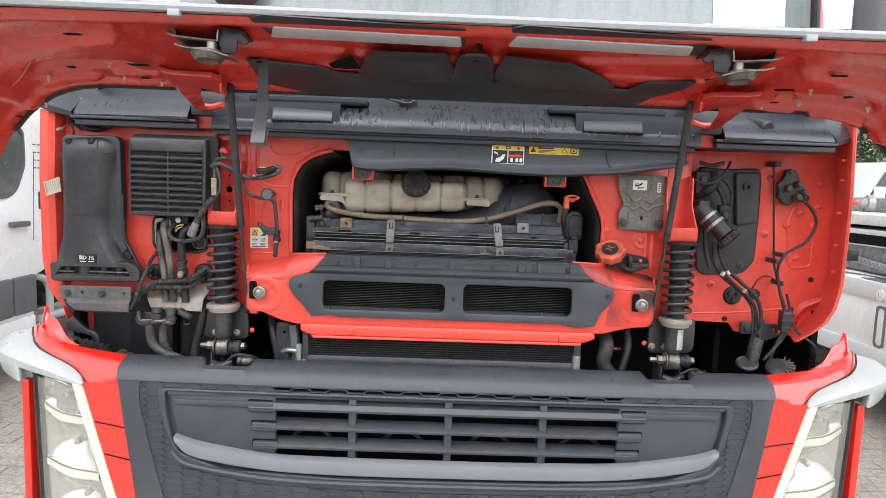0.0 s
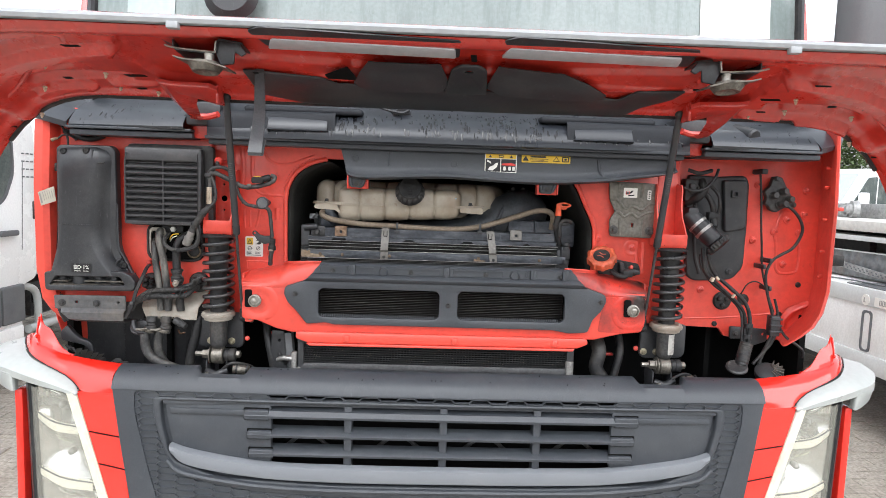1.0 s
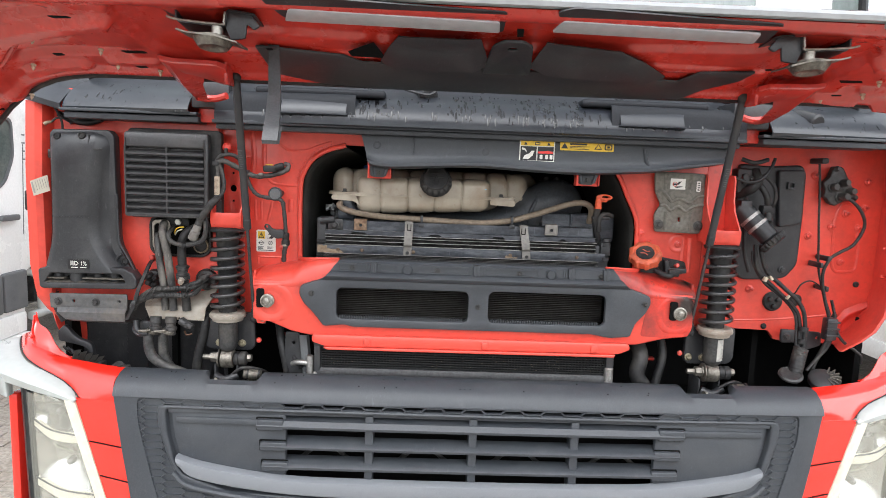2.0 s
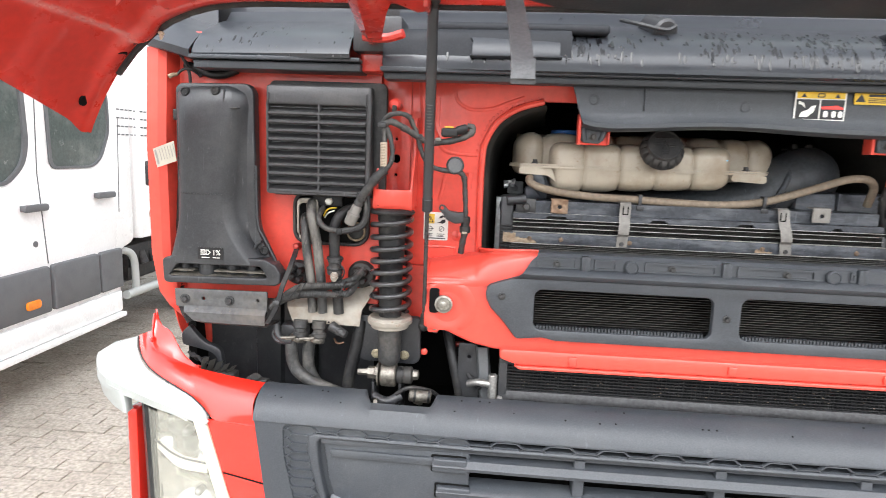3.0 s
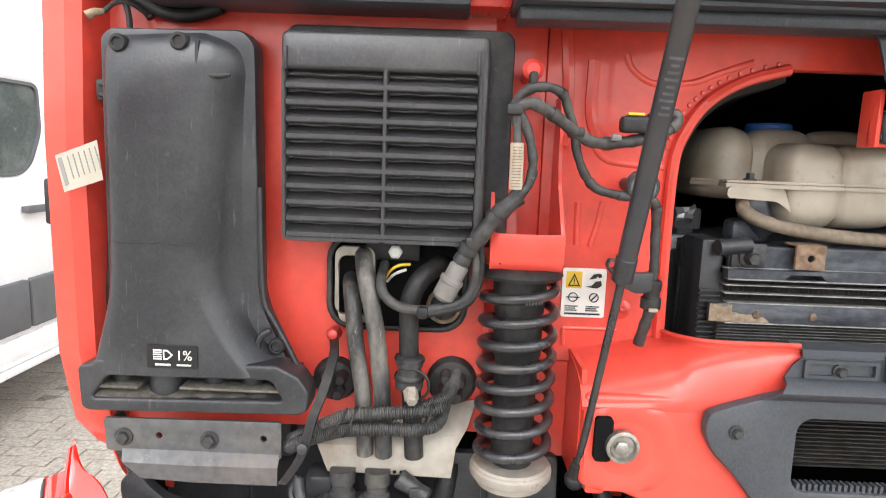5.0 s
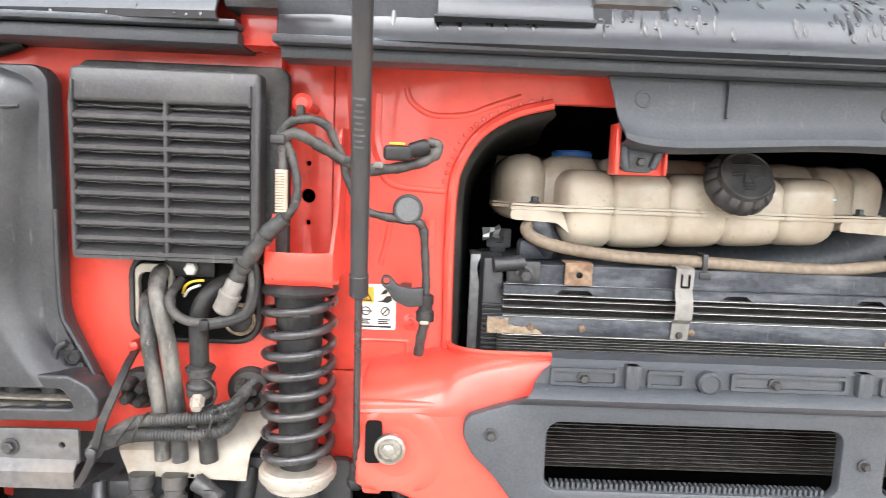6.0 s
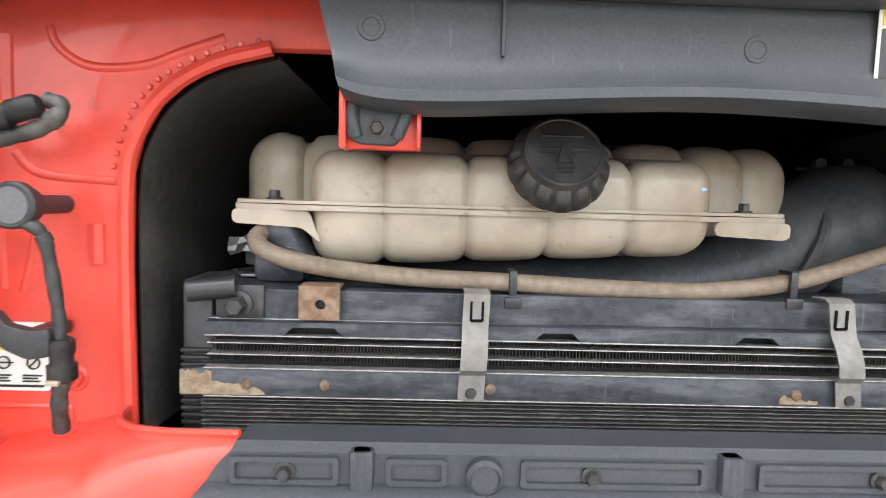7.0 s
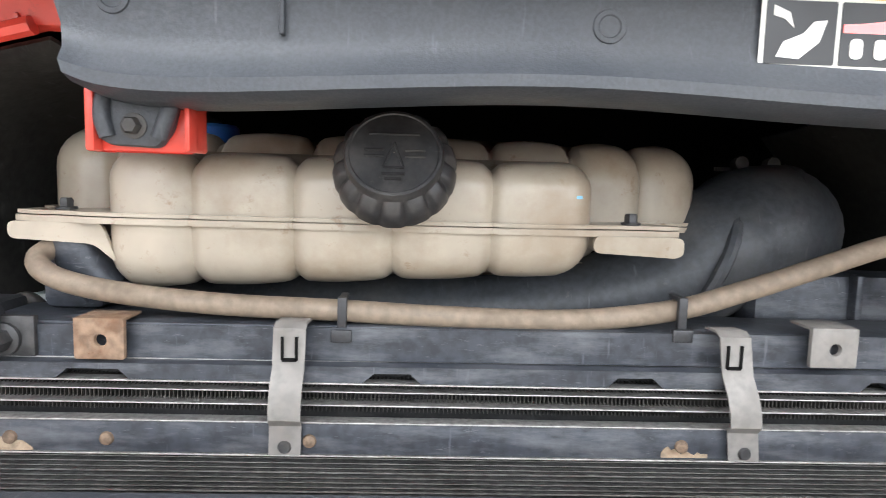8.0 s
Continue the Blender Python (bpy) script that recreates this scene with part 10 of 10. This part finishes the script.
for w, nm in ((W0, "front_window"), (W1, "rear_window")):
    bm = bm_new()
    plate(bm, w, 0.012, 0.02, m=MS)
    win = part(nm, bm, WINDOW, van)
    bm = bm_new()
    cx, cz = sum(p[0] for p in w) / len(w), sum(p[1] for p in w) / len(w)
    plate(bm, [(cx + (x - cx) * 1.03, cz + (z - cz) * 1.03) for x, z in w], -0.004, 0.012, [[(cx + (x - cx) * 0.965, cz + (z - cz) * 0.965) for x, z in w]], m=MS)
    part("rubber_frame", bm, GREY_CLAD, win)
for y0, y1 in ((3.1, 4.50), (4.53, 5.0), (5.02, 5.28)):
    bm = bm_new()
    plate(bm, rr(y0, y1, 0.53, 0.83, 0.02), -0.03, 0.0, bev=0.012, m=MS)
    part("cladding", bm, GREY_CLAD, van, "grey plastic side cladding")
bm = bm_new()
plate(bm, rr(3.0, 5.27, 0.34, 0.50, 0.02), -0.02, 0.05, bev=0.01, m=MS)
plate(bm, rr(3.0, 5.27, 0.30, 0.335, 0.01), -0.05, 0.05, bev=0.005, m=MS)
part("sill", bm, WHITE, van)
bm = bm_new()
plate(bm, rr(4.27, 4.39, 0.585, 0.64, 0.02), -0.042, -0.03, bev=0.004, m=MS)
part("side_marker", bm, AMBER, van, "amber side marker")
for y, z in ((4.40, 1.21), (5.10, 1.245)):
    bm = bm_new()
    plate(bm, rr(y - 0.10, y + 0.10, z - 0.022, z + 0.022, 0.018), -0.05, -0.028, bev=0.006, m=MS)
    box(bm, VX, VX + 0.04, y - 0.09, y - 0.06, z - 0.018, z + 0.018, 0.004)
    box(bm, VX, VX + 0.04, y + 0.06, y + 0.09, z - 0.018, z + 0.018, 0.004)
    part("door_handle", bm, GREY_CLAD, van)
bm = bm_new()
for y0, z0, y1, z1 in ((4.52, 0.84, 4.47, 1.42), (5.30, 1.10, 5.33, 1.80), (4.47, 1.42, 4.49, 2.05)):
    plate(bm, [(y0 - 0.004, z0), (y0 + 0.004, z0), (y1 + 0.004, z1), (y1 - 0.004, z1)], -0.002, 0.001, m=MS)
part("door_gap", bm, GREY_CLAD, van)
bm = bm_new()
lathe(bm, [(0.02, 0), (0.02, 0.004), (0.008, 0.006)], (VX, 4.42, 0.98), (1, 0, 0), 16)
part("door_lock", bm, GREY_CLAD, van)
for y in (2.5, 6.75):
    bm = bm_new()
    lathe(bm, [(0.30, 0), (0.34, 0.03), (0.34, 0.2), (0.30, 0.22)], (VX + 0.0, y, 0.34), (-1, 0, 0), 32)
    wheel = part("wheel", bm, RUBBER, van)
    bm = bm_new()
    lathe(bm, [(0.2, 0), (0.2, 0.01), (0.06, 0.02)], (VX - 0.01, y, 0.34), (1, 0, 0), 24)
    part("rim", bm, ALU, wheel)
bm = bm_new()
box(bm, VX - 1.8, VX - 0.25, 1.9, 7.8, 0.45, 0.62)
part("chassis", bm, GREY_CLAD, van)
# box body behind the cab
bm = bm_new()
box(bm, VX - 1.9, VX + 0.02, 5.56, 8.4, 0.86, 2.45, 0.02)
part("box_body", bm, WHITE, van)
bm = bm_new()
for r in range(4):
    for k in range(9 if r < 2 else 7):
        plate(bm, rr(5.32 + k * 0.055, 5.355 + k * 0.055, 1.865 - r * 0.062 + 0.0, 1.875 - r * 0.062, 0.003), -0.004, 0.0, m=side(VX + 0.022, -1) if 5.32 + k * 0.055 > 5.55 else MS)
part("air_slit", bm, GREY_CLAD, van)["kind"] = "stuff"
bm = bm_new()
plate(bm, rr(5.95, 6.9, 1.30, 1.62, 0.02), -0.006, 0.0, m=side(VX + 0.022, -1))
plate(bm, rr(5.95, 6.9, 0.95, 1.22, 0.02), -0.006, 0.0, m=side(VX + 0.022, -1))
part("side_panel", bm, mat("pale_blue_panel", (0.60, 0.68, 0.72), 0.3, bump=0.0), van)
bm = bm_new()
for z in (1.05, 1.58):
    lathe(bm, [(0.04, 0), (0.045, 0.02), (0.03, 0.03)], (VX + 0.02, 5.72, z), (1, 0, 0), 16)
part("hinge", bm, ALU, van)
bm = bm_new()
tube(bm, [(VX - 0.1, 5.32, 0.78), (VX - 0.04, 5.42, 0.78), (VX - 0.02, 5.5, 0.70), (VX - 0.02, 5.52, 0.45)], 0.03, 10)
tube(bm, [(VX, 5.35, 0.44), (VX, 6.2, 0.44), (VX, 6.6, 0.5)], 0.035, 10, 2)
part("guard_rail", bm, PALE, van)
bm = bm_new()
box(bm, VX - 0.5, VX - 0.1, 5.55, 6.3, 0.5, 0.8, 0.03)
for y in (5.6, 5.75, 5.9):
    cyl(bm, (VX - 0.08, y, 0.62), (VX - 0.12, y, 0.72), 0.04, 12)
part("underfloor_tank", bm, RUBBER, van)

# flatbed truck on the other side
RX = 3.15
MR = side(RX, 1)
flat_truck = thing("flatbed_truck", "pale grey flatbed truck with side skirt and tool box", "truck", (4.2, 5, 0))
bm = bm_new()
plate(bm, rr(-9.0, -2.2, 0.60, 1.075, 0.03), 0.0, 1.1, bev=0.015, m=MR)
part("side_skirt", bm, DIRTY_WHITE, flat_truck, "streaked white side skirt")
bm = bm_new()
plate(bm, rr(-9.0, -2.2, 0.955, 1.08, 0.01), -0.015, 0.0, bev=0.004, m=MR)
plate(bm, rr(-9.0, -2.2, 0.48, 0.61, 0.01), -0.02, 0.3, bev=0.004, m=MR)
part("skirt_rail", bm, PALE_TRUCK, flat_truck)
bm = bm_new()
plate(bm, rr(-4.63, -4.53, 0.62, 0.92, 0.03), -0.008, 0.0, [rr(-4.615, -4.545, 0.635, 0.905, 0.025)], m=MR)
plate(bm, [(-4.9, 1.079), (-4.86, 1.079), (-4.4, 1.079), (-4.4, 1.083), (-4.9, 1.083)], 0.05, 0.5, m=MR)
part("latch_recess", bm, GREY_CLAD, flat_truck)
bm = bm_new()
plate(bm, ring(-4.59, 0.998, 0.040, 20), -0.02, -0.015, m=MR)
plate(bm, rr(-4.50, -4.33, 0.966, 1.030, 0.006), -0.02, -0.015, m=MR)
lb = part("decal", bm, WHITE_LABEL, flat_truck)
bm = bm_new()
plate(bm, [(-4.605, 0.980), (-4.575, 0.980), (-4.58, 0.984), (-4.598, 0.985), (-4.60, 1.015), (-4.604, 1.015)], -0.0225, -0.0205, m=MR)
for k in range(4):
    plate(bm, rr(-4.45 + k * 0.028, -4.428 + k * 0.028, 0.98, 1.016, 0.003), -0.0225, -0.0205, [rr(-4.446 + k * 0.028, -4.432 + k * 0.028, 0.984, 1.012, 0.002)], m=MR)
part("decal_print", bm, INK, lb)
SHEET = mat("worn_grey_sheet", (0.17, 0.18, 0.185), 0.5, 0.3, var=0.25, scale=20, bump=0.1, dirt=(0.26, 0.15, 0.08), amount=0.5, dirt_scale=3)
PLANK = mat("pale_deck_edge", (0.60, 0.59, 0.55), 0.5, var=0.08, scale=30, bump=0.05, dirt=(0.34, 0.32, 0.28), amount=0.5, dirt_scale=5)
part("latch_strip", tube(bm_new(), [(RX + 0.13, 5.25, 1.083), (RX + 0.16, 4.95, 1.090), (RX + 0.19, 4.6, 1.088), (RX + 0.21, 4.3, 1.083)], 0.012, 8, 4, flat=0.5), GREY_CLAD, flat_truck)
# chequered loading ramp lying on the skirt box, with its sheet side above
bm = bm_new()
plate(bm, [(-7.0, 1.31), (-4.0, 1.03), (-4.0, 1.08), (-7.0, 1.36)], 0.30, 0.315, bev=0.003, m=MR)
ramp = part("loading_ramp", bm, BED, flat_truck, "perforated aluminium loading ramp")
bm = bm_new()
for k in range(58):
    y = 4.1 + 0.05 * k
    for q in range(2):
        plate(bm, [(-y - 0.018 - 0.02 * q, 1.045 + 0.0935 * (y - 4.0) + 0.018 * q - 0.003), (-y - 0.002 - 0.02 * q, 1.045 + 0.0935 * (y - 4.0) + 0.018 * q - 0.005), (-y - 0.006 - 0.02 * q, 1.045 + 0.0935 * (y - 4.0) + 0.018 * q + 0.007), (-y - 0.022 - 0.02 * q, 1.045 + 0.0935 * (y - 4.0) + 0.018 * q + 0.009)], 0.297, 0.2995, m=MR)
part("ramp_hole", bm, GREY_CLAD, ramp)["kind"] = "stuff"
bm = bm_new()
plate(bm, [(-9.0, 1.09), (-2.2, 1.09), (-2.2, 1.315), (-5.0, 1.30), (-9.0, 1.27)], 0.345, 0.36, bev=0.003, m=MR)
part("deck_side", bm, SHEET, flat_truck, "scuffed grey sheet side with rust")
bm = bm_new()
plate(bm, [(-9.0, 1.268), (-5.0, 1.298), (-2.2, 1.313), (-2.2, 1.322), (-5.0, 1.307), (-9.0, 1.277)], 0.325, 0.365, m=MR)
part("bright_edge", bm, PALE_TRUCK, flat_truck)
bm = bm_new()
plate(bm, rr(-9.0, -2.2, 1.20, 1.42, 0.004), 0.75, 0.80, m=MR)
part("inner_side", bm, SHEET, flat_truck)
bm = bm_new()
plate(bm, rr(-5.95, -5.30, 1.24, 1.40, 0.03), 0.50, 0.56, bev=0.01, m=MR)
part("rubber_buffer", bm, RUBBER, flat_truck)
bm = bm_new()
plate(bm, rr(-9.0, -2.2, 1.392, 1.432, 0.006), 0.29, 0.40, bev=0.004, m=MR)
part("deck_rail", bm, PALE_TRUCK, flat_truck)
# black sheet under the deck: shade put into colour
bm = bm_new()
plate(bm, rr(-9.0, -2.2, 1.200, 1.55, 0.004), 0.90, 0.92, m=MR)
part("shadow_side", bm, RUBBER, flat_truck)
bm = bm_new()
plate(bm, rr(-9.0, -2.2, 1.468, 1.552, 0.006), 0.29, 1.75, bev=0.005, m=MR)
part("deck_floor", bm, PLANK, flat_truck, "pale upper deck")
bm = bm_new()
for y in (3.0, 4.5, 6.0, 7.5):
    box(bm, RX + 0.33, RX + 0.39, y, y + 0.06, 1.432, 1.468)
part("deck_post", bm, PALE_TRUCK, flat_truck)
for y, r in ((6.56, 0.075), (6.48, 0.085), (7.5, 0.075)):
    bm = bm_new()
    lathe(bm, [(0.03, -0.02), (0.045, 0.0), (r * 0.6, 0.005), (r * 0.65, 0.03), (r, 0.03), (r, 0.09), (r * 0.5, 0.10)], (RX + 1.1, y, 1.553 + r), (1, -0.25, 0), 24)
    part("winch_drum", bm, BED, flat_truck)
bm = bm_new()
plate(bm, rounded([(-8.5, 1.553), (-5.6, 1.553), (-5.75, 1.66), (-6.2, 1.70), (-8.5, 1.70)], 0.03), 1.30, 1.5, bev=0.01, m=MR)
part("winch_housing", bm, BED, flat_truck)
bm = bm_new()
box(bm, RX + 0.1, RX + 2.2, 2.2, 9, 0.4, 0.9)
part("chassis", bm, RUBBER, flat_truck)
for y in (3.2, 8.2):
    bm = bm_new()
    lathe(bm, [(0.42, 0), (0.48, 0.04), (0.48, 0.26), (0.42, 0.3)], (RX + 0.3, y, 0.48), (1, 0, 0), 32)
    part("wheel", bm, RUBBER, flat_truck)

# white van and hedge further off
far = thing("far_van", "white van parked in the distance", "van", (9.5, 13, 0))
bm = bm_new()
MF = Matrix.Translation((9.56, 14.8, 0)) @ Matrix.Rotation(radians(35), 4, "Z") @ Matrix.Scale(1.2, 4)
plate(bm, rounded([(-2.6, 0.4), (-2.6, 1.2), (-2.3, 1.32), (-1.5, 1.42), (-0.75, 2.0), (-0.4, 2.1), (2.6, 2.1), (2.7, 1.9), (2.7, 0.4)], 0.1), -0.9, 0.9, bev=0.1, m=MF)
part("body", bm, WHITE, far)
for pts in ([(-1.35, 1.42), (-0.7, 1.92), (-0.3, 1.95), (-0.3, 1.40)], [(-0.2, 1.40), (-0.2, 1.95), (0.8, 1.95), (0.8, 1.40)]):
    bm = bm_new()
    plate(bm, rounded(pts, 0.06), -0.915, -0.90, m=MF)
    part("window", bm, WINDOW, far)
# pale glass with the sky's reflection put into its colour
bm = bm_new()
sheet(bm, [[MF @ Vector((x - 0.012, y, z + 0.016)) for y in (-0.78, -0.3, 0.3, 0.78)] for x, z in ((-1.44, 1.465), (-0.80, 1.96))], 0.01)
part("windscreen", bm, mat("sky_lit_glass", (0.42, 0.46, 0.48), 0.1, bump=0.0), far)
bm = bm_new()
box(bm, -1.28, -1.12, -1.10, -0.96, 1.42, 1.64, 0.03, m=MF)
box(bm, -1.20, -1.16, -0.97, -0.90, 1.46, 1.50, 0.01, m=MF)
part("side_mirror", bm, WHITE, far)
for x in (-1.7, 1.7):
    bm = bm_new()
    lathe(bm, [(0.36, 0), (0.41, 0.03), (0.41, 0.2)], MF @ Vector((x, -0.92, 0.34)), MF.to_3x3() @ Vector((0, 1, 0)), 24)
    part("wheel", bm, RUBBER, far)
rnd = random.Random(11)
for tx, ty, th in ((17.0, 27.0, 6.2), (20.0, 26.0, 6.8), (15.0, 30.0, 6.0), (18.6, 29.0, 6.6)):
    tree = thing("tree", "bushy green tree at the edge of the yard", "tree", (tx, ty, 0), "yard trees")
    bm = bm_new()
    tube(bm, [(tx, ty, 0), (tx + 0.05, ty, th * 0.3), (tx - 0.05, ty, th * 0.6), (tx, ty, th * 0.85)], lambda u: 0.18 - 0.14 * u, 10)
    for k in range(7):
        a = k * 2.4
        tube(bm, [(tx, ty, th * (0.25 + 0.07 * k)), (tx + 0.6 * math.cos(a), ty + 0.6 * math.sin(a), th * (0.35 + 0.07 * k)), (tx + 1.2 * math.cos(a), ty + 1.2 * math.sin(a), th * (0.40 + 0.075 * k))], lambda u: 0.06 - 0.045 * u, 6)
    part("trunk", bm, BARK, tree)
    verts, faces = [], []
    clumps = [(tx + rnd.gauss(0, 1.2), ty + rnd.gauss(0, 1.0), th * rnd.uniform(0.3, 0.95), rnd.uniform(0.45, 0.95)) for _ in range(40)]
    for cx, cy, cz, cr in clumps:
        for _ in range(150):
            v = Vector((rnd.gauss(0, 1), rnd.gauss(0, 1), rnd.gauss(0, 0.8))).normalized() * cr * rnd.uniform(0.5, 1.05)
            c = Vector((cx, cy, cz)) + v
            a, b = Vector((rnd.gauss(0, 1), rnd.gauss(0, 1), rnd.gauss(0, 1))).normalized() * 0.09, Vector((rnd.gauss(0, 1), rnd.gauss(0, 1), rnd.gauss(0, 1))).normalized() * 0.05
            i = len(verts)
            verts += [c - a, c + b, c + a, c - b]
            faces.append((i, i + 1, i + 2, i + 3))
    me = bpy.data.meshes.new("crown")
    me.from_pydata(verts, [], faces)
    me.materials.append(LEAF)
    ob = new("crown", me)
    ob.parent, ob.location = tree, -tree.location

# ---- block paving ----
def paver_mesh(w, d, name):
    t = bmesh.new()
    bmesh.ops.create_cube(t, size=1.0)
    for v in t.verts:
        k = 0.975 if v.co.z > 0 else 1.0
        v.co = Vector((v.co.x * w * k, v.co.y * d * k, v.co.z * 0.03 - 0.015))
    me = bpy.data.meshes.new(name)
    t.to_mesh(me)
    t.free()
    me.materials.append(ASPHALT)
    return me


PW, PD = 0.20, 0.10
near_mesh = paver_mesh(PW - 0.003, PD - 0.003, "paver")
rnd = random.Random(21)
rest_v, rest_f = [], []
count = 0
corners = [Vector((a * (PW - 0.003) / 2 * k, b * (PD - 0.003) / 2 * k, c)) for c, k in ((-0.03, 1.0), (0.0, 0.975)) for a, b in ((-1, -1), (1, -1), (1, 1), (-1, 1))]
for j in range(-5, 95):
    for i in range(-48, 48):
        x = i * PW + (PW / 2 if j % 2 else 0)
        y = -0.5 + j * PD
        if abs(x) < 1.0 and y > 1.9:
            continue
        tilt = rnd.uniform(-0.0045, 0.002)
        if -3.3 < x < -1.5 and 2.6 < y < 4.4 and count < 300:
            ob = bpy.data.objects.new("paver", near_mesh)
            scene.collection.objects.link(ob)
            ob.parent = ground
            ob.location = (x, y, tilt)
            ob.rotation_euler = (rnd.uniform(-0.012, 0.012), rnd.uniform(-0.008, 0.008), rnd.uniform(-0.01, 0.01))
            count += 1
            continue
        n = len(rest_v)
        rest_v += [c + Vector((x, y, tilt)) for c in corners]
        rest_f += [(n + 4, n + 5, n + 6, n + 7), (n, n + 1, n + 5, n + 4), (n + 1, n + 2, n + 6, n + 5), (n + 2, n + 3, n + 7, n + 6), (n + 3, n, n + 4, n + 7)]
me = bpy.data.meshes.new("paving_rest")
me.from_pydata(rest_v, [], rest_f)
me.materials.append(ASPHALT)
bm = bm_new()
sheet(bm, [[(-9.8 + 0.7 * i, -1.2 + 0.7 * j, -0.0056 + rnd.uniform(-0.0024, 0.0024)) for i in range(29)] for j in range(16)])
part("joint_sand", bm, JOINT, ground)
rest = new("paving_rest", me)
rest.parent = ground
tagged(rest, kind="stuff")
